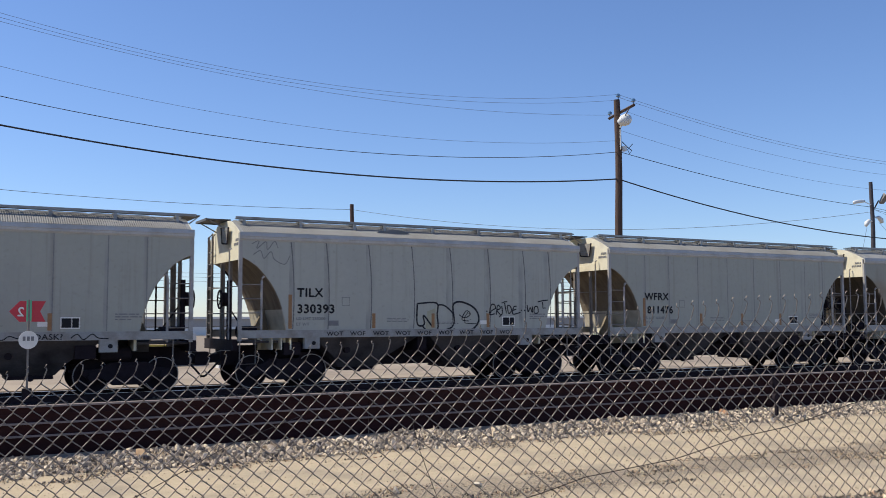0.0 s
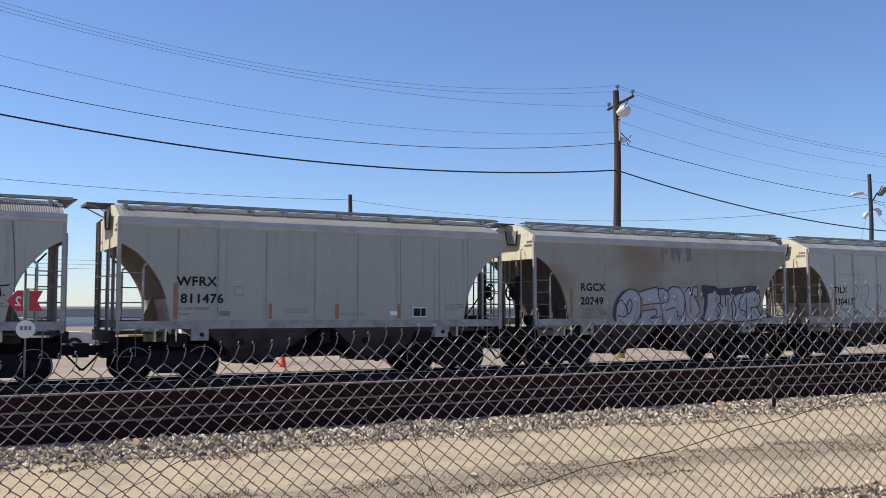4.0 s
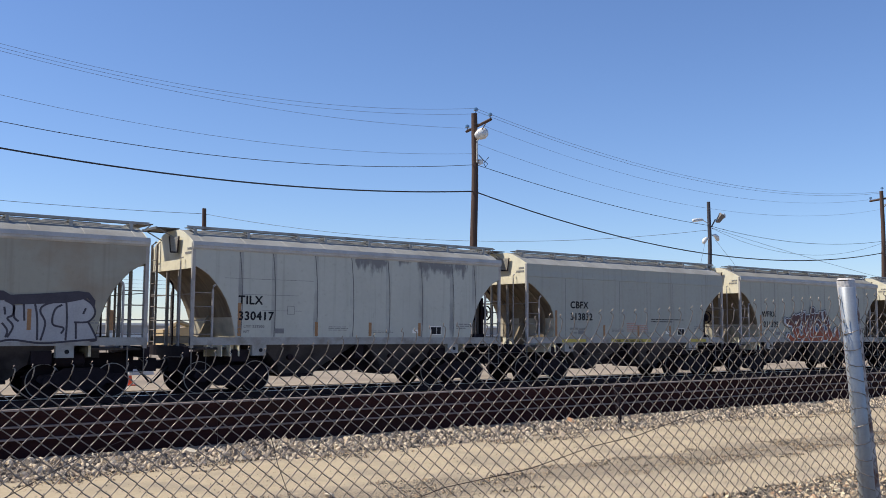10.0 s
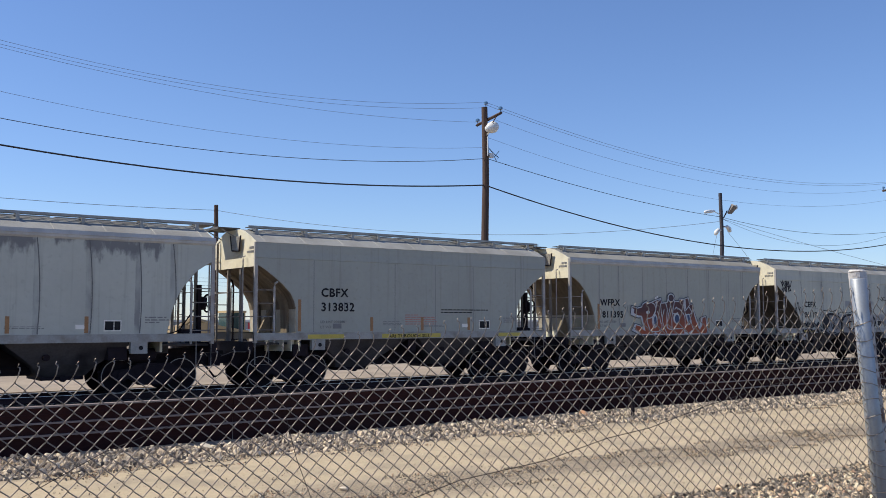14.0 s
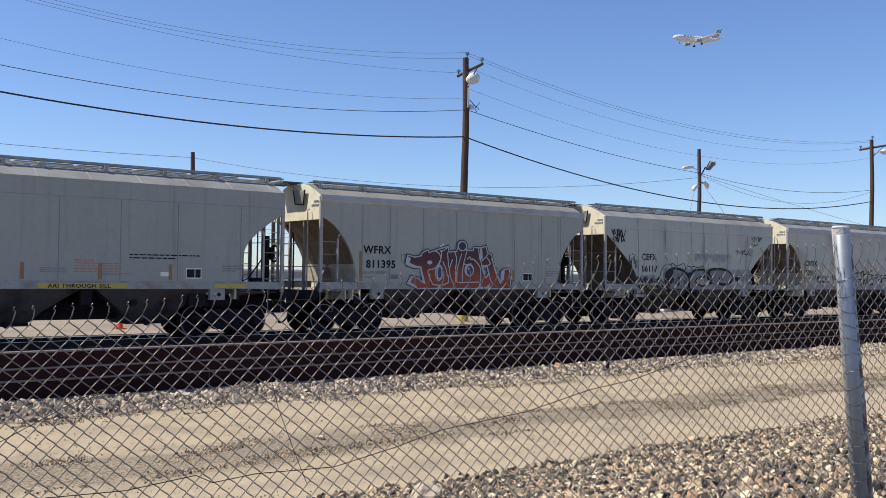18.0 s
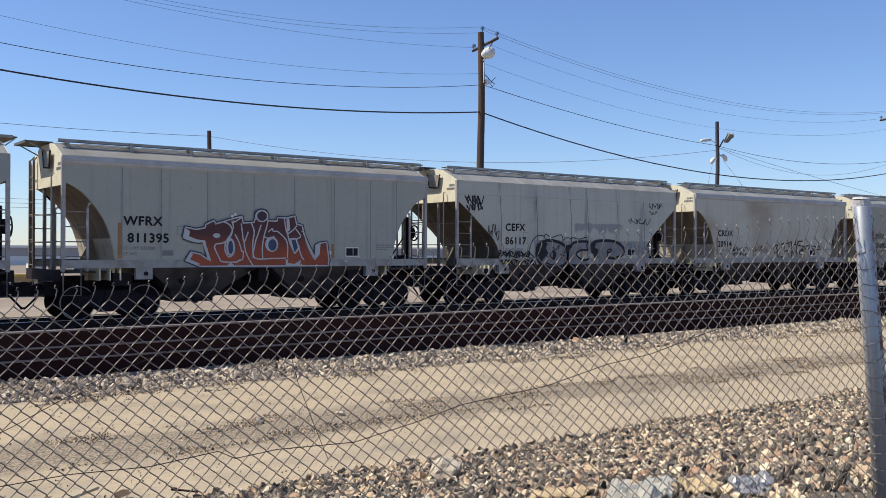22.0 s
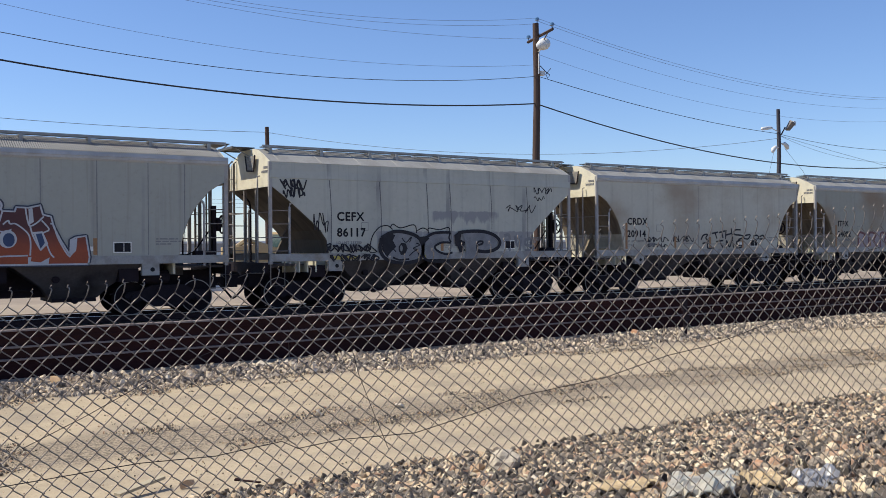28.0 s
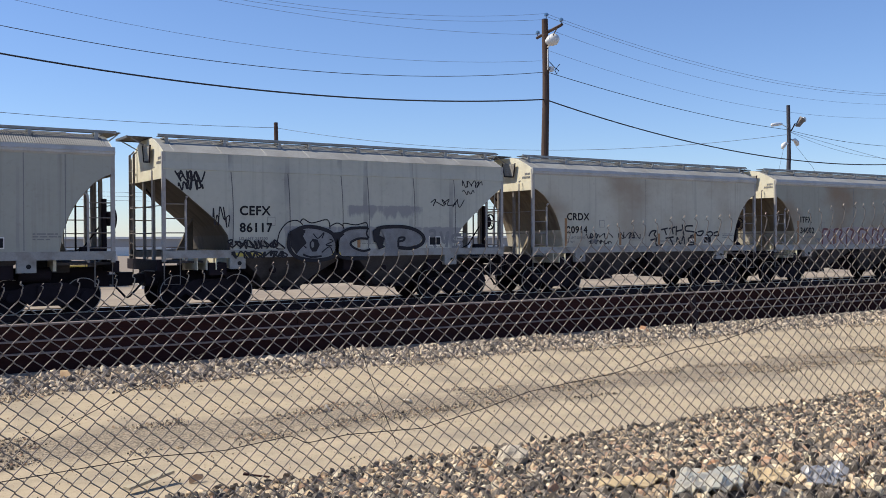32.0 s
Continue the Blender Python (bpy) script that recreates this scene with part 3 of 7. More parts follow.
crumpled("plastic_film", "crumpled grey plastic film on the rocks", "litter", ((5.76, 4.2), (5.86, 3.98), (6.34, 4.32), (6.17, 4.56)), M_GREYBAG, 12.0, 0.10)
crumpled("cardboard_scrap", "torn brown cardboard lying on the rocks", "litter", ((5.0, 5.5), (5.1, 5.1), (5.46, 5.2), (5.34, 5.72)), M_CARD, 15.0)
pl = part("plank", MB().box(-0.36, 0.36, -0.05, 0.05, 0.0, 0.035), mat("grey_weathered_board", (0.42, 0.36, 0.25), 0.9, vary=0.2, scale=5, stretch=(0.3, 4, 4)))
pl.matrix_basis = pose(3.22, 11.5, 0.09, 0, -4, 28)
tagged(pl, "weathered board lying on the edge of the bank", "plank")
sc = part("scrap_strip", MB().box(-0.16, 0.16, -0.025, 0.025, 0.0, 0.012).box(-0.16, -0.1, -0.04, 0.04, 0.0, 0.02), M_RUST)
sc.matrix_basis = pose(4.36, 10.95, 0.11, 0, 6, -35)
tagged(sc, "rusty strip of scrap steel among the rocks", "scrap metal")


def wall_segment(i, wall):
    """One length of the stacked beams: webs set back between flange edges."""
    x0, x1 = -14 + i * 12.0, -14 + (i + 1) * 12.0 - 0.02
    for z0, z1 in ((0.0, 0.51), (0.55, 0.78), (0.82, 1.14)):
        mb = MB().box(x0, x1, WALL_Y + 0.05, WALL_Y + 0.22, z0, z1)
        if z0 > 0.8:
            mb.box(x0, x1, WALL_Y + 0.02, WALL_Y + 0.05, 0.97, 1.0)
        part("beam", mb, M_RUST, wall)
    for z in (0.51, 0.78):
        part("flange", MB().box(x0, x1, WALL_Y - 0.03, WALL_Y + 0.22, z, z + 0.04), M_FLANGE, wall, "pale edge of the beam flange")
    part("flange", MB().box(x0, x1, WALL_Y - 0.01, WALL_Y + 0.24, 1.14, 1.175), M_FLANGE, wall, "pale edge of the beam flange")


wall = tagged(new("retaining_wall"), "low retaining wall of stacked rusted steel beams", "wall", kind="structure")
for i in range(9):
    wall_segment(i, wall)
tagged(part("wall_foot", MB().box(-14, 90, WALL_Y - 0.06, WALL_Y + 0.02, 0.0, 0.12), M_DIRT), "dirt foot of the rusty wall", "ground", kind="structure")

RAIL_SHAPE = [(-0.07, 0), (0.07, 0), (0.07, 0.015), (0.012, 0.04), (0.012, 0.125), (0.036, 0.135), (0.036, 0.165), (-0.036, 0.165), (-0.036, 0.135), (-0.012, 0.125), (-0.012, 0.04), (-0.07, 0.015)]


def track(y, z_top, x0, x1, label):
    t = thing("railway_track", label, "railway track", pose(0, y, z_top), kind="structure")
    for dy in (-0.7175, 0.7175):
        rail = part("rail", MB().prism([(dy + a, b - 0.171) for a, b in RAIL_SHAPE], "x", x0, x1), M_RAIL, t)
        part("rail_head", MB().box(x0, x1, dy - 0.033, dy + 0.033, -0.006, 0.0), M_RAILTOP, rail, "polished running surface")
    rnd = random.Random(7)
    tie = MB().box(-0.11, 0.11, -1.3, 1.3, -0.36, -0.172).mesh("tie", M_TIE)
    rnd = random.Random(7)
    for i in range(int((x1 - x0) / 0.55)):
        o = part("tie", tie, None, t)
        o.location, o.rotation_euler = (x0 + 0.3 + i * 0.55 + rnd.uniform(-0.03, 0.03), rnd.uniform(-0.06, 0.06), rnd.uniform(-0.012, 0.0)), (0, 0, rnd.uniform(-0.02, 0.02))
    return t


track(TRACK_Y, RAIL_Z, -12, 110, "main track with polished rails on dark wooden ties")
scatter("yard_ballast", "grey ballast between the ties of the track", "stones",
        stone_field(7000, 12, -2, 62, 24.0, 29.4, 0.03, 0.07), M_SHADESTONE)
tagged(part("yard_pavement", MB().box(-300, 600, 31.0, 62.0, YARD_Z - 0.2, YARD_Z + 0.03), M_CONCRETE), "sunlit pale concrete yard behind the train", "pavement", kind="structure")


# ---- fence ----
FA = radians(13.6)
F_DIR, F_NRM = Vector((math.cos(FA), -math.sin(FA), 0)), Vector((math.sin(FA), math.cos(FA), 0))


def fence_point(s, h, depth=0.0):
    """s metres along the fence from the foot of the perpendicular, h below (-) its top edge."""
    top = 2.80 + 0.073 * (s + 0.32) + 0.012 * noise.noise((s * 1.3, 0, 2)) + 0.03 * math.exp(-((s - 1.9) / 0.7) ** 2)
    lean = 0.03 * noise.noise((s * 0.7, h * 0.9, 5)) + 0.02 * noise.noise((s * 2.2, h * 2, 9))
    tilt = -0.07 * h
    return F_NRM * (4.17 + lean + depth) + F_DIR * (s + tilt * 1.0) + Vector((0, 0, top + h))


def build_fence():
    f = thing("chain_link_fence", "sagging galvanised chain-link fence with a twisted top edge", "fence")
    W, P = 0.072, 0.070
    mb = MB()
    rnd = random.Random(2)
    n0, n1, rows = int(-1.9 / (W / 2)), int(8.0 / (W / 2)), 49
    for i in range(n0, n1):
        path = []
        for j in range(rows):
            side = (i + j) % 2
            # from each crossing the wire rises steeply, then slants over to the next
            for u, v in ((0.0, 0.0), (0.13, 0.045), (0.5, 0.5), (0.87, 0.955)):
                s = (i + side + (v if side == 0 else -v)) * W / 2 + (0.0012 if side == 0 else -0.0012) * (1 - 2 * v)
                path.append(fence_point(s, -0.045 - (j + u) * P / 2, 0.004 * (1 if side else -1) * (1 - 2 * v)))
        mb.tube(path, 0.0027, 5, False)
    for i in range(n0, n1):
        if i % 2:
            continue
        # the cut end runs on up the slant and ends in a small twisted hook
        s, sway = i * W / 2, rnd.uniform(-0.006, 0.006)
        k = 0.9 + 0.75 * min(1, max(0, (s - 1.3) / 1.6)) + rnd.uniform(-0.12, 0.12)
        hook = [(0, -0.045), (0.013 * k, -0.045 + 0.022 * k), (0.022 * k + sway, -0.045 + 0.05 * k), (0.021 * k + sway, -0.045 + 0.058 * k), (0.013 * k + sway, -0.045 + 0.062 * k), (0.02 * k + 2 * sway, -0.045 + 0.074 * k)]
        mb.tube([fence_point(s + a, h) for a, h in hook], 0.0027, 5)
    part("chain_link_mesh", mb, M_GALV, f, "diamond mesh of galvanised wire", True)["kind"] = "stuff"
    wire = [(-1.2, -0.78), (-0.8, -0.77), (-0.45, -0.76), (0.09, -0.74), (0.4, -0.76), (0.69, -0.747), (0.76, -0.79), (0.95, -0.78), (1.3, -0.81), (1.6, -0.77), (1.84, -0.72), (2.3, -0.685), (2.67, -0.61), (2.93, -0.58), (3.3, -0.5), (3.9, -0.42)]
    part("loose_wire", MB().tube([fence_point(s, h, -0.008) for s, h in wire], 0.0021, 5), M_WIRE, f, "rusty wire threaded through the mesh")
    for wpts in ([(1.02, -0.3), (1.06, -0.5), (1.12, -0.7), (1.17, -0.86)], [(-0.35, -0.62), (-0.1, -0.52), (0.25, -0.36), (0.55, -0.28)], [(2.6, -0.16), (3.0, -0.13), (3.3, -0.15), (3.7, -0.21), (4.1, -0.16)]):
        part("loose_wire", MB().tube([fence_point(s, h, -0.006) for s, h in wpts], 0.0016, 4), M_WIRE, f)
    return f


build_fence()


def fence_post():
    p = thing("fence_post", "galvanised tube fence post leaning beside an older peeling one", "fence post")
    base, top = Vector((5.53, 2.95, 1.10)), Vector((5.325, 3.0, 3.265))
    part("tube", MB().tube([base, top, top + Vector((0, 0, 0.004))], [0.047, 0.045, 0.038], 20), M_GALVPOST, p, smooth=True)
    for k in range(16):
        q = base.lerp(top, 0.25 + 0.042 * k)
        ring = [q + Vector((0.050 * math.cos(a), 0.050 * math.sin(a), 0.018 * math.sin(a + k))) for a in [i * math.pi / 4 for i in range(9)]]
        part("tie_wire", MB().tube(ring, 0.0024, 4), M_GALV, p)
    return p


def old_post():
    p = thing("old_post", "old round post with peeling white paint and rust stains", "post")
    base, top = Vector((5.79, 3.06, 1.10)), Vector((5.51, 3.11, 3.32))
    pts = [base.lerp(top, k / 8) + Vector((0.004 * math.sin(k * 2), 0, 0)) for k in range(9)]
    part("shaft", MB().tube(pts, [0.058, 0.056, 0.057, 0.056, 0.055, 0.056, 0.055, 0.055, 0.053], 16), M_OLDPOST, p)
    part("cap", MB().tube([top, top + Vector((0, 0, 0.012))], [0.053, 0.045], 16), M_OLDPOST, p)
    return p


fence_post()
old_post()


# ---- the train ----
GAP, BODY_L, HALF = 1.22, 11.43, 1.6
EAVE, SILL_B, SILL_T, RUN = 4.39, 1.44, 1.66, 4.92
ARC = [(0.10, 3.72), (0.30, 3.62), (0.52, 3.47), (0.72, 3.25), (0.90, 3.02), (1.05, 2.77), (1.16, 2.52), (1.25, 2.25), (1.32, 1.95), (1.37, SILL_T)]


def mirror(pts):
    return [(BODY_L - x, z) for x, z in pts]


def side_mesh(mb, y0, y1, ARC=ARC):
    outline = [(0.02, EAVE), (0.02, 3.72)] + ARC + mirror(ARC)[::-1] + [(BODY_L - 0.02, 3.72), (BODY_L - 0.02, EAVE)]
    return mb.prism(outline, "y", y0, y1)


def build_wheelset():
    mb = MB()
    for y in (-0.72, 0.72):
        s = -1 if y < 0 else 1
        mb.disc((0, y, 0), 0.457, "y", 0.11, 28)
        mb.disc((0, y - s * 0.075, 0), 0.49, "y", 0.04, 28)
        mb.disc((0, y + s * 0.07, 0), 0.13, "y", 0.1, 14)
    mb.tube([(0, -0.95, 0), (0, 0.95, 0)], 0.08, 12)
    rim = MB().disc((0, -0.785, 0), 0.458, "y", 0.02, 32, inner=0.438)
    hub = MB().disc((0, -0.82, 0), 0.15, "y", 0.09, 14)
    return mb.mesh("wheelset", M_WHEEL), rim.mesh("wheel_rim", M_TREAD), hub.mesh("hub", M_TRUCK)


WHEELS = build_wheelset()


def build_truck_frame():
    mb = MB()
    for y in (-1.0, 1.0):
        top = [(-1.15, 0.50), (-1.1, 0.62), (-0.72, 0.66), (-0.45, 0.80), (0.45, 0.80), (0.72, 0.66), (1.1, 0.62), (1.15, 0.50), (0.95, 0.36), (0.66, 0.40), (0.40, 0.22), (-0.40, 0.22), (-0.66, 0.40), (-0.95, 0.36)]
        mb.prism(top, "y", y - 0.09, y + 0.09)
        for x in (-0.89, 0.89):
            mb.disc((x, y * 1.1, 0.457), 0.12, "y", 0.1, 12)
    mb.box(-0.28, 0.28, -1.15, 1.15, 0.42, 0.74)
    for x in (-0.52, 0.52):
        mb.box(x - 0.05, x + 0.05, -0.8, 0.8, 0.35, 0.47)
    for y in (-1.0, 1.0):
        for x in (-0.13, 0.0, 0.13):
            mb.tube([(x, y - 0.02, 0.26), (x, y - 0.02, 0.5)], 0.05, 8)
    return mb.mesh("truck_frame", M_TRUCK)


TRUCK = build_truck_frame()
WHEELSETS = []


def weathered(name, color, patch, amount, scale, streak=(0.17, 0.15, 0.12), rust=None):
    """Car side paint: broad faded patches, vertical run-down streaks, grime along the seams."""
    color, patch = [(r, g * 1.015, b * 0.92) for r, g, b in (color, patch)]
    m = mat(name, color, 0.55, vary=0.05, scale=0.5, dirt=patch, dirt_amount=amount, dirt_scale=scale, lo=0.48, hi=0.72)
    nt = m.node_tree
    b = nt.nodes["Principled BSDF"]
    col = b.inputs["Base Color"].links[0].from_socket
    co = nt.nodes.new("ShaderNodeTexCoord")

    def layer(col, stretch, scale, lo, hi, amount, tint):
        mp = nt.nodes.new("ShaderNodeMapping")
        mp.inputs["Scale"].default_value = stretch
        nt.links.new(co.outputs["Object"], mp.inputs[0])
        n = nt.nodes.new("ShaderNodeTexNoise")
        n.inputs["Scale"].default_value, n.inputs["Detail"].default_value = scale, 7
        nt.links.new(mp.outputs[0], n.inputs["Vector"])
        r = nt.nodes.new("ShaderNodeMapRange")
        r.inputs[1].default_value, r.inputs[2].default_value, r.inputs[4].default_value = lo, hi, amount
        nt.links.new(n.outputs["Fac"], r.inputs[0])
        x = nt.nodes.new("ShaderNodeMix")
        x.data_type = "RGBA"
        x.inputs[7].default_value = (*tint, 1)
        nt.links.new(r.outputs[0], x.inputs["Factor"])
        nt.links.new(col, x.inputs[6])
        return x.outputs[2]

    col = layer(col, (5.0, 1, 0.16), 1.6, 0.56, 0.8, 0.38, streak)
    col = layer(col, (1, 1, 1), 9.0, 0.6, 0.8, 0.25, streak)
    if rust:
        col = layer(col, (0.35, 1, 0.5), 1.1, 0.47, 0.70, 0.85, rust)
    nt.links.new(col, b.inputs["Base Color"])
    return m


def lettering(car, x, z, body, size, material=None, sx=1.0, name="reporting_mark", bold=0.011, lift=0.004):
    o = part(name, text_mesh(body, size, material or M_BLACK, 0.002, sx, bold, 1.08), None, car)
    o.location = (x, -HALF - lift, z)
    if name == "stencil":
        o["kind"] = "stuff"
    return o


def stencil_rows(car, x, z, rows, material, height=0.035, gap=0.07):
    """Illegible stencil lines: a row of plain bars on a thin common base, one part a line."""
    for k, w in enumerate(rows):
        xx, rnd = x, random.Random(int(x * 100) + k)
        z0 = z - k * gap
        pts = [(x, z0)]
        while xx < x + w:
            q = min(rnd.uniform(0.06, 0.22), x + w - xx)
            pts += [(xx, z0 + 0.003), (xx, z0 + height), (xx + q, z0 + height), (xx + q, z0 + 0.003)]
            xx += q + 0.035
        pts.append((pts[-1][0], z0))
        part("stencil_line", MB().prism(pts, "y", -HALF - 0.005, -HALF + 0.01), material, car)


def stroke(car, name, pts, r, material, lift=0.006, closed=False):
    """A sprayed line: a flat ribbon on the car side along points (x, z)."""
    if closed:
        pts = pts + pts[:1]
    fine = []
    n = len(pts)
    for i in range(n - 1):
        p0, p1, p2, p3 = pts[max(i - 1, 0)], pts[i], pts[i + 1], pts[min(i + 2, n - 1)]
        for k in range(5):
            t = k / 5
            fine.append(tuple(0.5 * (2 * p1[a] + (p2[a] - p0[a]) * t + (2 * p0[a] - 5 * p1[a] + 4 * p2[a] - p3[a]) * t * t + (3 * p1[a] - p0[a] - 3 * p2[a] + p3[a]) * t ** 3) for a in (0, 1)))
    fine.append(pts[-1])
    mb = MB()
    vs, fs = [], []
    for i, p in enumerate(fine):
        q0, q1 = fine[max(i - 1, 0)], fine[min(i + 1, len(fine) - 1)]
        dx, dz = q1[0] - q0[0], q1[1] - q0[1]
        l = math.hypot(dx, dz) or 1
        nx, nz = -dz / l * r, dx / l * r
        vs += [(p[0] + nx, -HALF - lift, p[1] + nz), (p[0] - nx, -HALF - lift, p[1] - nz)]
    fs = [(2 * i, 2 * i + 1, 2 * i + 3, 2 * i + 2) for i in range(len(fine) - 1)]
    mb.add(vs, fs)
    return part(name, mb, material, car)


def patch(car, name, pts, material, lift=0.005):
    mb = MB()
    mb.add([(x, -HALF - lift, z) for x, z in pts], [tuple(range(len(pts)))])
    return part(name, mb, material, car)


def scribble(car, x, z, w, h, seed, r=0.015, material=None, n=16):
    """An unreadable tag: one looping line."""
    rnd = random.Random(seed)
    pts = []
    for i in range(n):
        pts.append((x + w * i / n + rnd.uniform(-0.08, 0.12) * w, z + h * (0.5 + 0.5 * math.sin(i * 2.3 + rnd.uniform(-0.6, 0.6)))))
    return stroke(car, "graffiti_tag", pts, r, material or M_BLACK, 0.031 if z < 1.7 else 0.006)


def end_gear(car, left, brake):
    """Ladders, posts, platform and brake gear on one end of a car."""
    def X(x):
        return x if left else BODY_L - x

    def bx(x0, x1, *r):
        a, b = sorted((X(x0), X(x1)))
        return MB().box(a, b, *r)
    for y in (-1.55, 1.55):
        part("corner_post", bx(0.0, 0.10, y - 0.05, y + 0.03, 1.36, EAVE), M_POST, car)
        top = 3.05
        part("ladder_post", MB().tube([(X(0.66), y, 1.36), (X(0.66), y, top), (X(0.68), y, top + 0.1), (X(0.76), y + 0.01, top + 0.16)], 0.034, 7), M_POST, car)
        for k in range(4):
            part("rung", MB().tube([(X(0.05), y, 1.75 + k * 0.4), (X(0.66), y, 1.75 + k * 0.4)], 0.017, 5), M_LADDER, car)
        part("sill_step", MB().tube([(X(0.06), y, SILL_B), (X(0.06), y, 0.72), (X(0.5), y, 0.72), (X(0.5), y, SILL_B)], 0.02, 5), M_LADDER, car)
    ys = (1.42, 0.98) if left else (1.28, 0.82)
    for y in ys:
        part("end_ladder_post", MB().tube([(X(-0.05), y, 1.3), (X(-0.05), y, 4.5), (X(0.08), y, 4.62)], 0.036, 6), M_LADDER, car)
    for k in range(8):
        part("rung", MB().tube([(X(-0.05), ys[0], 1.5 + k * 0.36), (X(-0.05), ys[1], 1.5 + k * 0.36)], 0.016, 5), M_LADDER, car)
    for y in (-0.45, 0.45):
        part("end_strut", bx(0.06, 0.14, y - 0.04, y + 0.04, 1.3, 3.75), M_LADDER, car)
    # a bent pipe runs down from the end sheet beside the slope
    part("air_pipe", MB().tube([(X(0.2), 0.9, 3.55), (X(0.42), 0.9, 3.3), (X(0.46), 0.9, 3.1), (X(0.46), 0.9, 1.4)], 0.028, 6), M_TRUCK, car)
    for z in (2.15, 2.9):
        part("grab_rail", MB().tube([(X(0.0), -1.5, z), (X(-0.05), -1.4, z), (X(-0.05), 1.4, z), (X(0.0), 1.5, z)], 0.014, 5), M_LADDER, car)
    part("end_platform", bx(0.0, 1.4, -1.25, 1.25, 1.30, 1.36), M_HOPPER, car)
    part("end_sill", bx(-0.12, 0.02, -1.5, 1.5, 1.10, 1.40), M_TRUCK, car)
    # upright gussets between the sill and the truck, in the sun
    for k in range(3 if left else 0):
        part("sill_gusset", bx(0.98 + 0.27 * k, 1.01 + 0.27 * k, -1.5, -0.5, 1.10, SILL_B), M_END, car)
    # Cream left, dark right: sun and shade are put into the colour.
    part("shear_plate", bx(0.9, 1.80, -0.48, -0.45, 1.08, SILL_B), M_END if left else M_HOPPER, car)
    if brake:
        part("brake_cylinder", MB().tube([(X(0.72), -0.85, 1.62), (X(0.18), -0.85, 1.62)], [0.16, 0.16], 12), M_TRUCK, car)
        part("brake_column", bx(-0.02, 0.09, -0.62, -0.50, 1.36, 3.1), M_TRUCK, car)
        part("brake_housing", MB().tube([(X(0.0), -0.54, 2.55), (X(-0.04), -0.54, 2.55), (X(-0.14), -0.54, 2.55), (X(-0.18), -0.54, 2.55)], [0.14, 0.2, 0.2, 0.1], 12), M_TRUCK, car, "dark cast brake gear housing")
        w = MB().disc((X(-0.22), -0.54, 2.55), 0.28, "x", 0.035, 20, inner=0.24)
        for k in range(5):
            a = k * 1.2566 + 0.3
            w.tube([(X(-0.2), -0.54, 2.55), (X(-0.22), -0.54 + 0.26 * math.cos(a), 2.55 + 0.26 * math.sin(a))], 0.015, 5)
        part("brake_wheel", w, M_TRUCK, car, "dark spoked hand-brake wheel")
        part("brake_rod", MB().tube([(X(-0.02), -0.3, 2.5), (X(0.5), -0.25, 1.75), (X(1.1), -0.2, 1.5)], 0.022, 6), M_TRUCK, car)
        for y in (-0.15, 0.15):
            part("conduit", MB().tube([(X(0.0), y, 1.3), (X(0.0), y, 3.6), (X(0.1), y, 3.75)], 0.025, 6), M_LADDER, car)
    # coupler and hose
    c = part("coupler", bx(-0.70, 0.2, -0.12, 0.12, 0.72, 0.98).box(*sorted((X(-0.62), X(-0.42))), -0.2, 0.2, 0.66, 1.04), M_TRUCK, car)
    part("air_hose", MB().tube([(X(-0.15), -0.35, 0.8), (X(-0.38), -0.38, 0.55), (X(-0.55), -0.34, 0.36), (X(-0.66), -0.25, 0.33)], 0.03, 6), M_BLACK, c, "black rubber air hose")
    part("uncoupling_lever", MB().tube([(X(-0.16), -1.4, 1.1), (X(-0.18), -0.5, 1.08), (X(-0.4), -0.2, 0.95)], 0.014, 5), M_LADDER, car)


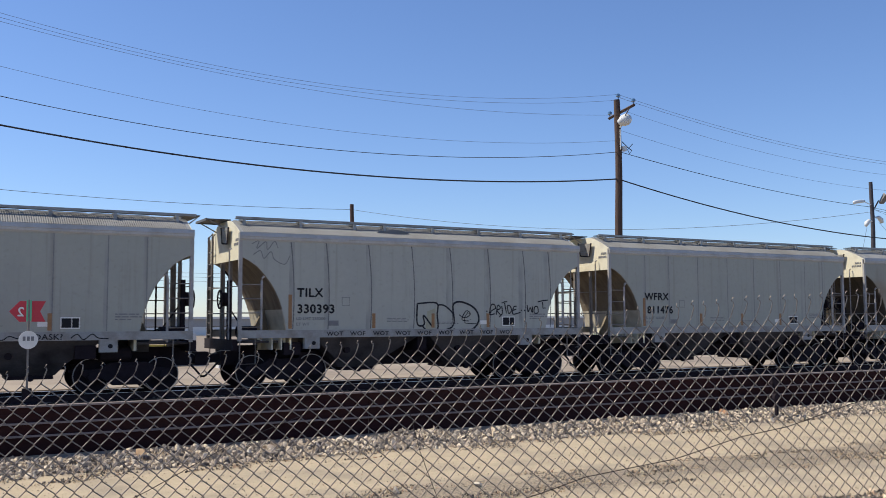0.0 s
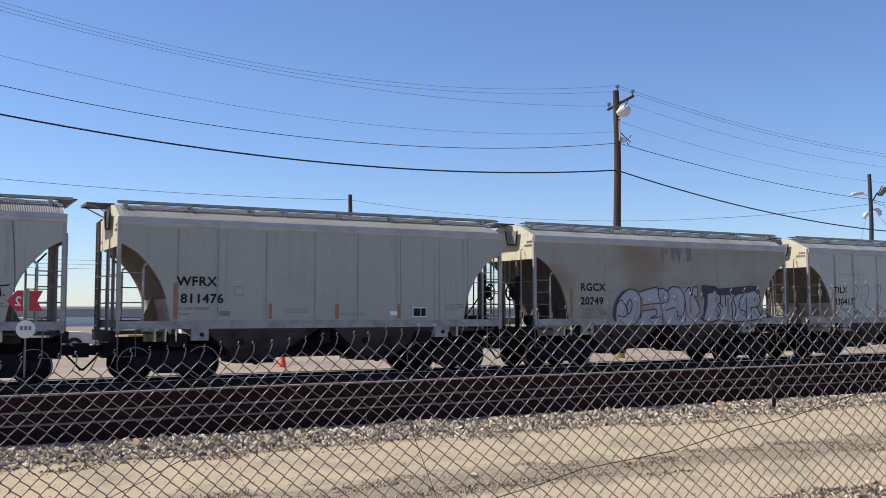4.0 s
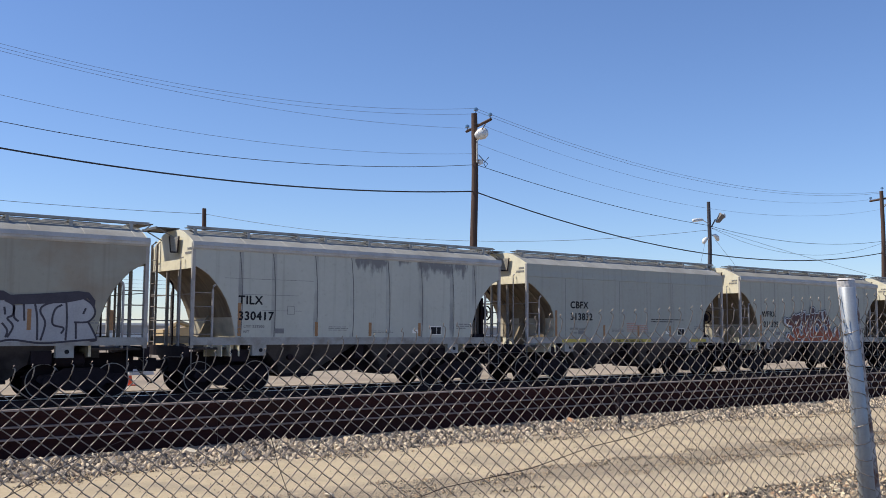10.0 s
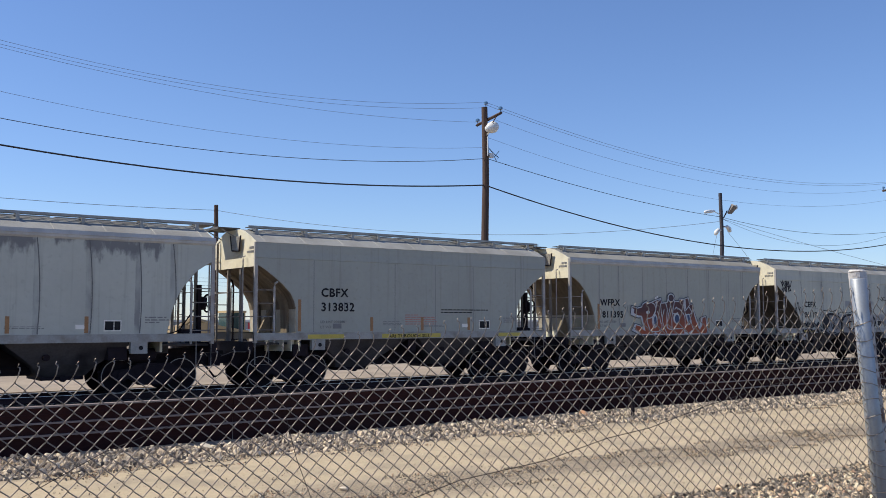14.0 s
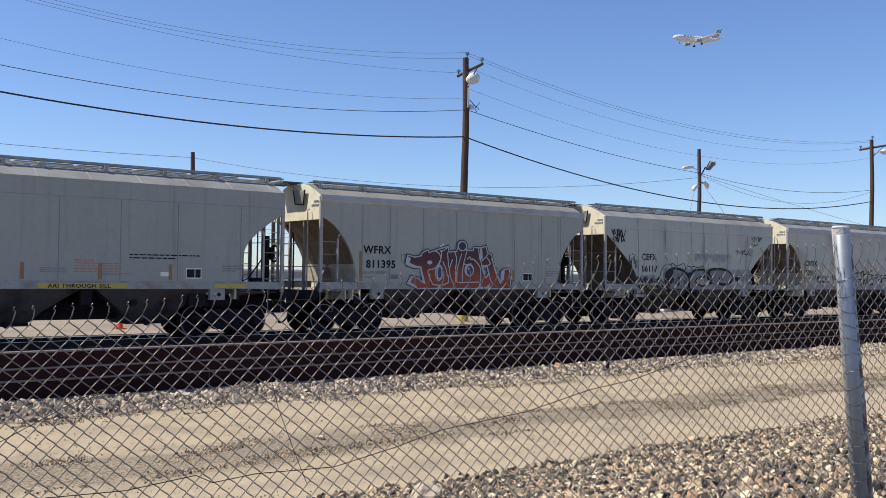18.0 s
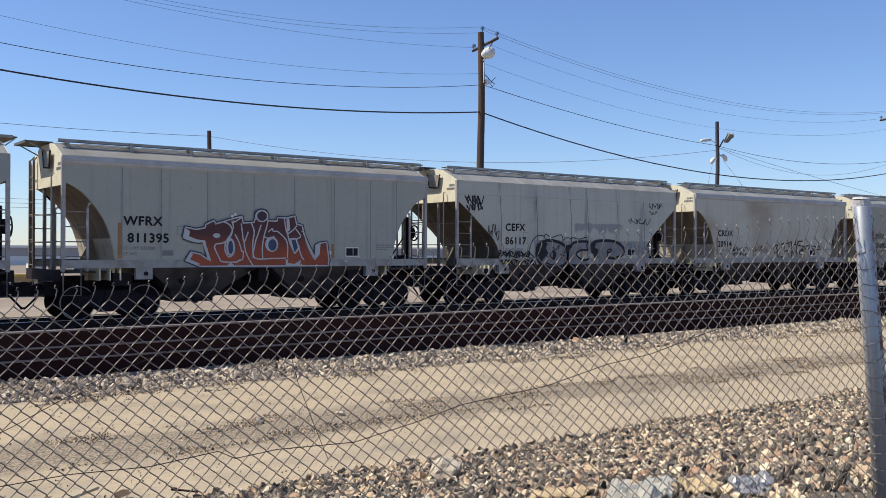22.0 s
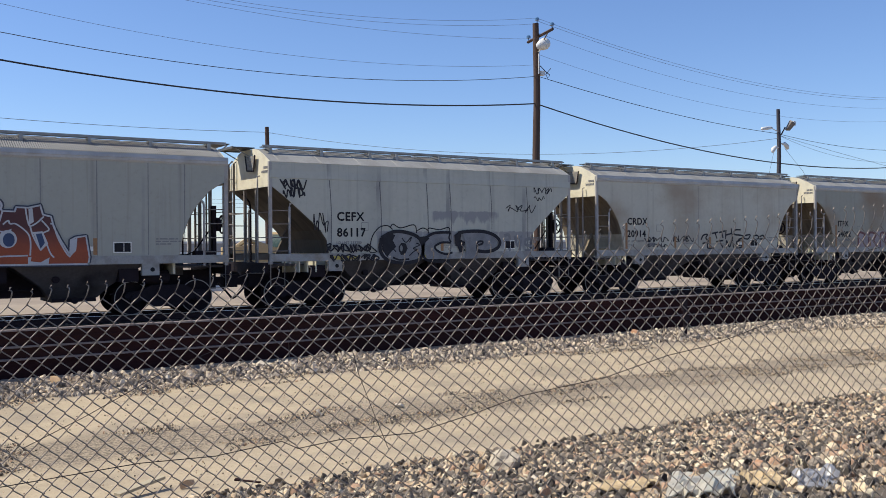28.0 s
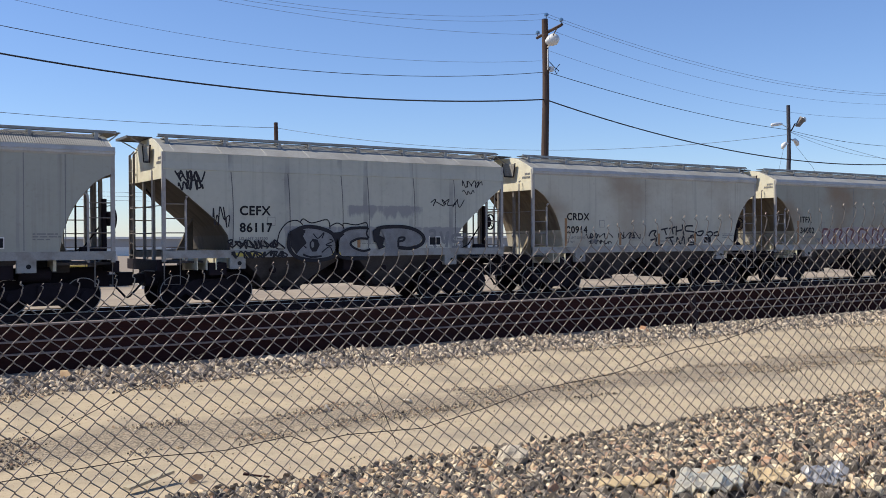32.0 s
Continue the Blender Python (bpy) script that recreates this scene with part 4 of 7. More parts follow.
def hopper_car(index, label, side, seams=(), roof=None, end=None, curved=False, slope=None, fascia=False, arc=None, ribbed=False, brake_left=False, panel=8.35):
    """A two-bay covered hopper car; x along the car from its left corner, z from the rail head."""
    car = thing("hopper_car", label, "hopper car", group="cars of the freight train")
    arc = arc or ARC
    end, roof, slope = end or M_END, roof or M_ROOF, slope or M_SLOPE
    body = part("side", side_mesh(MB(), -HALF, -HALF + 0.02, arc), side, car)
    part("side", side_mesh(MB(), HALF - 0.02, HALF, arc), side, car)
    for x in seams:
        z1 = EAVE - 0.02
        w = 0.014 if curved else 0.012
        top = 3.9 if fascia else z1
        bow = [(x + (0.10 if curved else 0.0) * (1 - ((z - 2.6) / 1.6) ** 2) - (0.05 if curved else 0), -HALF - 0.004, z) for z in [SILL_T + 0.02 + k * (top - SILL_T - 0.02) / 8 for k in range(9)]]
        mb = MB()
        mb.add([(px - w, py, pz) for px, py, pz in bow] + [(px + w, py, pz) for px, py, pz in bow], [(k, k + 1, k + 10, k + 9) for k in range(8)])
        part("weld_seam", mb, M_SEAM2 if curved else M_SEAM, body)
    for left in (True, False):
        def X(x):
            return x if left else BODY_L - x
        top = [(-HALF + 0.02, 3.66), (-HALF + 0.02, EAVE), (-1.2, 4.595), (-0.75, 4.79), (-0.45, 4.855), (0.45, 4.855), (0.75, 4.79), (1.2, 4.595), (HALF - 0.02, EAVE), (HALF - 0.02, 3.66)]
        a, b = sorted((X(0.03), X(0.06)))
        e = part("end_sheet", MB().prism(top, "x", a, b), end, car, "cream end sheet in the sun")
        if left:
            # a tread plate hung on a bent frame below the walkway
            tread = part("tread_plate", MB().prism([(-0.62, 4.16), (-0.12, 4.20), (0.02, 4.66), (-0.72, 4.62)], "x", X(-0.06), X(-0.035)), M_TREAD_PLATE, e, "worn diamond tread plate in a dark frame")
            for pts in (((-0.62, 4.16), (-0.72, 4.64)), ((-0.12, 4.20), (0.02, 4.68)), ((-0.62, 4.16), (-0.12, 4.20))):
                part("plate_frame", MB().tube([(X(-0.06), y, z) for y, z in pts], 0.024, 5), M_TRUCK, tread)
            for k in range(6):
                for q in range(5):
                    y, z = -0.56 + 0.085 * k - 0.01 * q, 4.24 + 0.08 * q
                    part("stud", MB().box(X(-0.066), X(-0.058), y, y + 0.035, z, z + 0.03), M_EDGE, tread)
            for k in range(2):
                for q in range(4 + 2 * k):
                    part("end_marking", MB().box(X(0.018), X(0.03), -1.44 + 0.075 * q, -1.39 + 0.075 * q, 4.2 - 0.12 * k, 4.27 - 0.12 * k), M_GREYTXT, e)
        # an upright grab iron on the end sheet
        part("grab_iron", MB().tube([(X(-0.02), -0.98, 4.0), (X(-0.09), -0.98, 3.97), (X(-0.09), -0.98, 3.88), (X(-0.09), -0.98, 1.4)], 0.022, 6), M_POST, e)
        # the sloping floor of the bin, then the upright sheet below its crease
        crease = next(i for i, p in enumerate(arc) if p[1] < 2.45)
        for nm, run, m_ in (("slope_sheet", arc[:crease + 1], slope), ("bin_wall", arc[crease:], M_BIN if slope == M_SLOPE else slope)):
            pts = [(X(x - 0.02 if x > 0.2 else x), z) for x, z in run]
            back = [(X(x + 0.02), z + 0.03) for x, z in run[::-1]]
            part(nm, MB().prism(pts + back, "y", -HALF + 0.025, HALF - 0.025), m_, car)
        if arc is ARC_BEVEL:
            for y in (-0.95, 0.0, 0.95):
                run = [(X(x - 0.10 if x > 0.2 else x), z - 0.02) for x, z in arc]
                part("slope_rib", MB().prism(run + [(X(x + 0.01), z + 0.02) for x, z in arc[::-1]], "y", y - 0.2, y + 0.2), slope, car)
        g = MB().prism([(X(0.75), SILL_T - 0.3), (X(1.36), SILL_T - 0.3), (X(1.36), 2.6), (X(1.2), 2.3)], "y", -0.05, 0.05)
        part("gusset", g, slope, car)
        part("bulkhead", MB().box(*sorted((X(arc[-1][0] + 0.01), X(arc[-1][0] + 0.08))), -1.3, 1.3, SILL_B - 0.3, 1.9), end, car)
        end_gear(car, left, left == brake_left)
    # roof, eave strip and panel ribs
    prof = [(-HALF - 0.01, EAVE), (-1.2, 4.60), (-0.75, 4.795), (-0.45, 4.86), (0.45, 4.86), (0.75, 4.795), (1.2, 4.60), (HALF + 0.01, EAVE)]
    rf = part("roof", MB().prism(prof + [(HALF - 0.05, EAVE - 0.02), (-HALF + 0.05, EAVE - 0.02)], "x", 0.062, BODY_L - 0.062), roof, car, "dusty ribbed steel roof")
    if not fascia:
        for s in (-1, 1):
            part("eave", MB().prism([(s * (HALF - 0.03), EAVE + 0.05), (s * (HALF + 0.03), EAVE + 0.045), (s * (HALF + 0.06), EAVE - 0.07), (s * (HALF + 0.045), EAVE - 0.085), (s * (HALF + 0.045), EAVE - 0.14), (s * (HALF + 0.004), EAVE - 0.19), (s * (HALF - 0.03), EAVE - 0.19)], "x", 0.0, BODY_L), M_EAVE, car, "pale stepped rail along the top of the side")
    if fascia:
        for s in (-1, 1):
            part("fascia", MB().prism([(s * (HALF - 0.02), EAVE + 0.01), (s * (HALF + 0.016), 3.92), (s * (HALF - 0.01), 3.90)], "x", 0.03, BODY_L - 0.03), side, car)
    for k in range(9):
        x = 0.35 + k * (BODY_L - 0.7) / 8
        for s in (-1, 1):
            mb = MB().tube([(x, s * 1.58, EAVE + 0.012), (x, s * 1.2, 4.602), (x, s * 0.75, 4.797), (x, s * 0.45, 4.862)], 0.012, 4)
            part("roof_rib", mb, roof, rf)
    if ribbed:
        for s in (-1, 1):
            vs, fs, n = [], [], int((BODY_L - 0.3) / 0.055)
            for k in range(2 * n + 1):
                rise = 0.006 + (0.02 if k % 2 else 0.0)
                vs += [(0.15 + k * 0.0275, s * y, z + rise) for y, z in ((1.52, EAVE + 0.045), (1.2, 4.60), (0.75, 4.795), (0.45, 4.858))]
            for k in range(2 * n):
                fs += [(4 * k + j, 4 * k + j + 1, 4 * k + j + 5, 4 * k + j + 4) for j in range(3)]
            part("ribbed_sheet", MB().add(vs, fs), M_RIBROOF, rf, "finely ribbed grey roof sheet")
    # hatch coaming and covers
    hatch = part("hatch_trough", MB().box(0.7, BODY_L - 0.7, -0.26, 0.26, 4.85, 4.885), roof, car)
    for k in range(6):
        x0 = 0.85 + k * 1.63
        part("hatch_cover", MB().box(x0, x0 + 1.5, -0.31, 0.31, 4.885, 4.91), M_ROOF, hatch)
    # running boards on brackets
    for s in (-1, 1):
        board = MB()
        x0, x1 = 0.18, BODY_L + 0.2
        for q in range(5):
            y = s * (0.52 + q * 0.09)
            board.box(x0, x1, y - 0.018, y + 0.018, RUN - 0.02, RUN + 0.005)
        for q in range(38):
            board.box(0.25 + q * 0.3, 0.27 + q * 0.3, min(s * 0.5, s * 0.94), max(s * 0.5, s * 0.94), RUN - 0.018, RUN)
        rb = part("running_board", board, M_BOARD, car, "dark steel grating walkway along the roof")
        part("edge_rail", MB().box(x0 - 0.1, x1, s * 0.95 - 0.01, s * 0.95 + 0.01, RUN - 0.045, RUN + 0.025).box(x0 - 0.1, x1, min(s * 0.95, s * 0.89), max(s * 0.95, s * 0.89), RUN - 0.045, RUN - 0.035), M_EDGE, rb, "light galvanised edge rail")
        for k in range(8):
            x = (0.3, 1.97, 3.65, 4.63, 6.26, 7.91, 9.49, 11.1)[k]
            mb = MB().box(x - 0.045, x + 0.045, min(s * 1.02, s * 1.05), max(s * 1.02, s * 1.05), 4.63, RUN - 0.05)
            mb.box(x - 0.03, x + 0.03, min(s * 0.5, s * 1.03), max(s * 0.5, s * 1.03), RUN - 0.09, RUN - 0.05)
            part("bracket", mb, M_EDGE, rb)
    for left in (True, False):
        a, b = (-0.55, 0.14) if left else (BODY_L - 0.1, BODY_L + 0.32)
        y0 = -0.25 if left else -0.9
        plate = part("end_walkway", MB().box(a, b, y0, 0.93, RUN - 0.03, RUN), M_BOARD, car, "dark steel platform over the end of the roof")
        part("rim", MB().box(a - 0.02, a, y0, 0.95, RUN - 0.06, RUN + 0.01), M_BOARD, plate)
        part("rim", MB().box(a, b, 0.93, 0.95, RUN - 0.06, RUN + 0.01), M_BOARD, plate)
        x = -0.45 if left else b - 0.05
        for y in (-0.2 if left else -0.85, 0.85):
            part("walkway_brace", MB().tube([(x, y, RUN - 0.05), (0.05 if left else BODY_L - 0.05, y, 4.6)], 0.018, 5), M_EDGE, car)
    # underframe
    for y0, y1 in ((-HALF - 0.02, -HALF + 0.1), (HALF - 0.1, HALF + 0.02)):
        part("side_sill", MB().box(0.0, BODY_L, y0, y1, SILL_B, SILL_T).box(0.0, BODY_L, min(y0, y1), max(y0, y1) - 0.0, SILL_T - 0.035, SILL_T + 0.002), M_SILL, car)
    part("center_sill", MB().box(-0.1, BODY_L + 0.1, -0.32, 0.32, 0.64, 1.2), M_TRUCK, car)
    # Cross bearer plus an added long block that fills the bright bay gap dark.
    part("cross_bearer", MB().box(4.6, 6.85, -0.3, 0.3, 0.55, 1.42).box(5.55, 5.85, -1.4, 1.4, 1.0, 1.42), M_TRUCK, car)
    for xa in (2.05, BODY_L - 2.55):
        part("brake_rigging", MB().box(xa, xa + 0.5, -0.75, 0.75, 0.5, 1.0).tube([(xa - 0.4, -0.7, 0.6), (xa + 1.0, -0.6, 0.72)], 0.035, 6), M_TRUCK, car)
    for left in (True, False):
        xa = 1.9 if left else BODY_L - 2.35
        j = part("jacking_pad", MB().box(xa, xa + 0.45, -HALF - 0.01, -HALF + 0.14, 1.12, SILL_B), M_SILL, car)
        part("pad_hole", MB().disc((xa + 0.27, -HALF - 0.012, 1.28), 0.06, "y", 0.012, 12), M_BLACK, j)
        part("bolster", MB().box(xa - 0.55, xa - 0.05, -1.45, 1.45, 0.95, 1.3), M_TRUCK, car)
    for xc in (3.87, 7.56):
        top = 1.46
        vs = []
        for z, hx, hy in ((SILL_B + 0.02, 1.68, 1.5), (0.84, 0.84, 1.0), (0.52, 0.60, 0.66)):
            vs += [(xc - hx, -hy, z), (xc + hx, -hy, z), (xc + hx, hy, z), (xc - hx, hy, z)]
        fs = [(0, 3, 2, 1), (8, 9, 10, 11)]
        for k in (0, 4):
            fs += [(k + i, k + (i + 1) % 4, k + 4 + (i + 1) % 4, k + 4 + i) for i in range(4)]
        h = part("hopper_bay", MB().add(vs, fs), M_HOPPER, car, "tapered discharge hopper, grime and under-car shade in its colour")
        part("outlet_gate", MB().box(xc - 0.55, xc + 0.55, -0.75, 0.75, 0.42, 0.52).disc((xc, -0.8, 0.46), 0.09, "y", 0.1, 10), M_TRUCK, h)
        part("inspection_port", MB().disc((xc - 0.55, -1.24, 1.05), 0.09, "y", 0.12, 12), M_TRUCK, h)
    part("air_reservoir", MB().tube([(9.15, -0.9, 1.05), (9.2, -0.9, 1.05), (9.95, -0.9, 1.05), (10.0, -0.9, 1.05)], [0.1, 0.2, 0.2, 0.1], 14), M_TRUCK, car)
    part("brake_pipe", MB().tube([(0.2, -0.45, 0.75), (BODY_L - 0.2, -0.45, 0.75)], 0.03, 6), M_TRUCK, car)
    for tc in (1.52, BODY_L - 1.52):
        part("truck_frame", TRUCK, None, car).location = (tc, 0, 0)
        for dx in (-0.89, 0.89):
            w = part("wheelset", WHEELS[0], None, car)
            part("wheel_rim", WHEELS[1], None, w, "bright worn wheel rim")
            part("hub", WHEELS[2], None, w)
            WHEELSETS.append((w, tc + dx, index))
    # amber markers, stencil box and data lines
    for x in (1.47, 4.02, 5.97, 7.9, 10.28):
        if x < arc[-1][0] + 0.06 or x > BODY_L - arc[-1][0] - 0.06:
            continue
        hgt = 0.98 if x in (1.47, 10.28) else 0.44
        part("amber_marker", MB().box(x - 0.05, x + 0.05, -HALF - 0.008, -HALF, SILL_T + 0.04, SILL_T + 0.04 + hgt), M_AMBER, car)
    bx0 = panel
    st = part("stencil_panel", MB().box(bx0, bx0 + 0.46, -HALF - 0.006, -HALF, 1.74, 2.04), M_WHITE, car, "black data panel with a white border")
    for a, b in ((0.025, 0.255), (0.275, 0.435)):
        part("panel_field", MB().box(bx0 + a, bx0 + b, -HALF - 0.010, -HALF - 0.006, 1.77, 2.01), M_BLACK, st)
    stencil_rows(car, 9.45, 2.1, (0.62, 0.66, 0.4), M_GREYTXT)
    stencil_rows(car, 4.45, 1.98, (0.62, 0.7, 0.66), M_GREYTXT, 0.022, 0.05)
    stencil_rows(car, 5.9, 1.86, (0.9, 0.95), M_GREYTXT, 0.018, 0.045)
    part("label_plate", MB().box(2.62, 2.92, -HALF - 0.006, -HALF, 1.78, 1.93), M_GREYTXT, car)
    part("label_plate", MB().box(7.62, 7.9, -HALF - 0.006, -HALF, 1.8, 1.92), M_WHITE, car)
    fr = part("class_frame", MB().box(3.02, 3.26, -HALF - 0.005, -HALF, 2.36, 2.62), M_GREYTXT, car)
    part("frame_field", MB().box(3.035, 3.245, -HALF - 0.008, -HALF - 0.004, 2.375, 2.605), side, fr)
    return car


def mark(car, a, b, x=1.64, za=2.62, zb=2.15, size=0.355, sx=1.0, material=None):
    lettering(car, x, za, a, size, material, sx)
    lettering(car, x + 0.1 if a == "WFRX" else x, zb, b, size, material, sx)
    lettering(car, x - 0.02, 1.95, "LD LMT 233200", 0.115, M_GREYTXT, 1.05, "stencil", 0.003)
    lettering(car, x - 0.02, 1.79, "LT WT", 0.115, M_GREYTXT, 1.05, "stencil", 0.003)


CARS = []
SEAMS = (1.53, 2.58, 3.9, 5.3, 6.6, 7.95, 9.25, 10.22)
ARC_OLD = [(0.10, 3.66), (0.5, 3.36), (0.95, 2.98), (1.35, 2.64), (1.65, 2.36), (1.84, 2.08), (1.92, SILL_T)]
ARC_BEVEL = [(0.10, 3.70), (0.35, 3.56), (0.60, 3.38), (0.90, 3.14), (1.17, 2.87), (1.30, 2.62), (1.36, 2.38), (1.38, SILL_T)]
M_PEEL = mat("bare_peeled_patch", (0.17, 0.17, 0.175), 0.8, vary=0.2, scale=5)
M_FADEFILL = mat("faded_grey_spray", (0.215, 0.22, 0.23), 0.7, vary=0.3, scale=4, dirt=(0.15, 0.15, 0.16), dirt_amount=0.7, dirt_scale=3)
M_TAG = mat("faded_black_spray", (0.028, 0.028, 0.034), 0.75, spec=0.2, vary=0.3, scale=5)
grey = weathered("grey_car_paint", PAINT, (0.30, 0.30, 0.29), 0.5, 0.7)
grey_b = weathered("plain_grey_car_paint", (0.33, 0.34, 0.34), (0.28, 0.28, 0.28), 0.5, 0.6)
pale = weathered("pale_car_paint", (0.40, 0.40, 0.39), (0.32, 0.32, 0.32), 0.6, 0.5)
white = weathered("off_white_car_paint", (0.46, 0.458, 0.44), (0.26, 0.26, 0.265), 0.6, 0.5, streak=(0.2, 0.19, 0.17))
stained = weathered("rust_stained_paint", (0.31, 0.30, 0.275), (0.22, 0.21, 0.195), 0.7, 0.4, rust=(0.23, 0.15, 0.085))
peeled = weathered("peeling_car_paint", (0.45, 0.46, 0.46), (0.36, 0.36, 0.36), 0.5, 0.6)
smoky = weathered("smoke_stained_paint", (0.50, 0.48, 0.445), (0.26, 0.255, 0.26), 0.6, 0.35, rust=(0.31, 0.245, 0.175))


M_RIMWHITE = mat("white_spray_rim", (0.46, 0.47, 0.49), 0.6, vary=0.1, scale=3)
M_INKBLUE = mat("deep_blue_spray", (0.03, 0.055, 0.13), 0.6, vary=0.2)


def paint_loss(m, boxes, tint=(0.15, 0.15, 0.158)):
    """Ragged dark patches where paint has come away; boxes: x0, x1, z0, z1 on the car side."""
    nt = m.node_tree
    b = nt.nodes["Principled BSDF"]
    col = b.inputs["Base Color"].links[0].from_socket
    co = nt.nodes.new("ShaderNodeTexCoord")
    sep = nt.nodes.new("ShaderNodeSeparateXYZ")
    nt.links.new(co.outputs["Object"], sep.inputs[0])

    def math_node(op, a, b2):
        n = nt.nodes.new("ShaderNodeMath")
        n.operation = op
        for k, v in enumerate((a, b2)):
            if isinstance(v, float):
                n.inputs[k].default_value = v
            else:
                nt.links.new(v, n.inputs[k])
        return n.outputs[0]

    def ramp(socket, lo, hi):
        n = nt.nodes.new("ShaderNodeMapRange")
        n.inputs[1].default_value, n.inputs[2].default_value = lo, hi
        nt.links.new(socket, n.inputs[0])
        return n.outputs[0]
    total = None
    for x0, x1, z0, z1 in boxes:
        w = math_node("MULTIPLY", ramp(sep.outputs["X"], x0 - 0.25, x0 + 0.25), ramp(sep.outputs["X"], x1 + 0.25, x1 - 0.25))
        w = math_node("MULTIPLY", w, math_node("MULTIPLY", ramp(sep.outputs["Z"], z0 - 0.1, z0 + 0.75 * (z1 - z0)), ramp(sep.outputs["Z"], z1 + 0.06, z1 - 0.06)))
        total = w if total is None else math_node("MAXIMUM", total, w)
    mp = nt.nodes.new("ShaderNodeMapping")
    mp.inputs["Scale"].default_value = (2.2, 1, 0.8)
    nt.links.new(co.outputs["Object"], mp.inputs[0])
    n = nt.nodes.new("ShaderNodeTexNoise")
    n.inputs["Scale"].default_value, n.inputs["Detail"].default_value, n.inputs["Roughness"].default_value = 2.0, 9, 0.62
    nt.links.new(mp.outputs[0], n.inputs["Vector"])
    fac = ramp(math_node("ADD", n.outputs["Fac"], math_node("MULTIPLY", total, 0.62)), 0.92, 1.08)
    x = nt.nodes.new("ShaderNodeMix")
    x.data_type = "RGBA"
    x.inputs[7].default_value = (*tint, 1)
    nt.links.new(math_node("MULTIPLY", fac, 0.9), x.inputs["Factor"])
    nt.links.new(col, x.inputs[6])
    nt.links.new(x.outputs[2], b.inputs["Base Color"])


def seam_grime(m, xs, sx, tint, amount=0.75, width=0.075):
    """Soft vertical grime on both sides of the weld seams at xs."""
    nt = m.node_tree
    b = nt.nodes["Principled BSDF"]
    col = b.inputs["Base Color"].links[0].from_socket
    co = nt.nodes.new("ShaderNodeTexCoord")
    mp = nt.nodes.new("ShaderNodeMapping")
    mp.inputs["Scale"].default_value = (1.0, 1.0, 0.4)
    n = nt.nodes.new("ShaderNodeTexNoise")
    n.inputs["Scale"].default_value, n.inputs["Detail"].default_value = 2.2, 6
    nt.links.new(co.outputs["Object"], mp.inputs[0])
    nt.links.new(mp.outputs[0], n.inputs["Vector"])
    sep = nt.nodes.new("ShaderNodeSeparateXYZ")
    nt.links.new(co.outputs["Object"], sep.inputs[0])
    wob = nt.nodes.new("ShaderNodeMath")
    wob.operation = "MULTIPLY_ADD"
    wob.inputs[1].default_value = 0.07
    nt.links.new(n.outputs["Fac"], wob.inputs[0])
    nt.links.new(sep.outputs["X"], wob.inputs[2])
    total = None
    for x in xs:
        d = nt.nodes.new("ShaderNodeMath")
        d.operation = "COMPARE"
        d.inputs[1].default_value, d.inputs[2].default_value = x * sx + 0.045, width
        nt.links.new(wob.outputs[0], d.inputs[0])
        if total is None:
            total = d.outputs[0]
        else:
            a = nt.nodes.new("ShaderNodeMath")
            a.operation = "MAXIMUM"
            nt.links.new(total, a.inputs[0])
            nt.links.new(d.outputs[0], a.inputs[1])
            total = a.outputs[0]
    r = nt.nodes.new("ShaderNodeMapRange")
    r.inputs[1].default_value, r.inputs[2].default_value, r.inputs[4].default_value = 0.40, 0.66, amount
    nt.links.new(n.outputs["Fac"], r.inputs[0])
    f = nt.nodes.new("ShaderNodeMath")
    f.operation = "MULTIPLY"
    nt.links.new(total, f.inputs[0])
    nt.links.new(r.outputs[0], f.inputs[1])
    x = nt.nodes.new("ShaderNodeMix")
    x.data_type = "RGBA"
    x.inputs[7].default_value = (*tint, 1)
    nt.links.new(f.outputs[0], x.inputs["Factor"])
    nt.links.new(col, x.inputs[6])
    nt.links.new(x.outputs[2], b.inputs["Base Color"])


seam_grime(peeled, (1.5, 2.57, 4.0, 5.3, 6.67, 7.98, 9.29, 10.25), 0.985, (0.17, 0.17, 0.18))
seam_grime(white, (1.95, 3.67, 5.39, 6.28, 7.92, 9.45), 0.9755, (0.2, 0.2, 0.205))
seam_grime(pale, SEAMS, 0.985, (0.2, 0.2, 0.2), 0.6)
seam_grime(grey, SEAMS, 0.995, (0.25, 0.25, 0.25), 0.5, 0.04)
paint_loss(peeled, ((5.2, 6.65, 3.25, 4.2), (6.8, 7.6, 3.6, 4.2), (7.6, 9.9, 3.2, 4.2)))
paint_loss(white, ((5.4, 8.2, 2.2, 2.95), (3.4, 9.9, 1.1, 2.3)), (0.25, 0.25, 0.258))


def smear(car, x0, x1, z0, z1, seed, n):
    """Ragged vertical strips where paint has come away."""
    rnd = random.Random(seed)
    for k in range(n):
        x = x0 + (x1 - x0) * (k + rnd.random()) / n
        w, top = rnd.uniform(0.06, 0.24), z1 - rnd.uniform(0, 0.15)
        bot = z0 + (z1 - z0) * rnd.random() ** 0.8 * 0.75
        pts = [(x, top), (x + w, top - rnd.uniform(0, 0.1))]
        for q in range(4):
            pts.append((x + w * (1 - q / 3.5) + rnd.uniform(-0.02, 0.02), bot + rnd.uniform(-0.08, 0.22)))
        patch(car, "paint_loss", pts, M_PEEL, 0.0035 + 0.0002 * k)


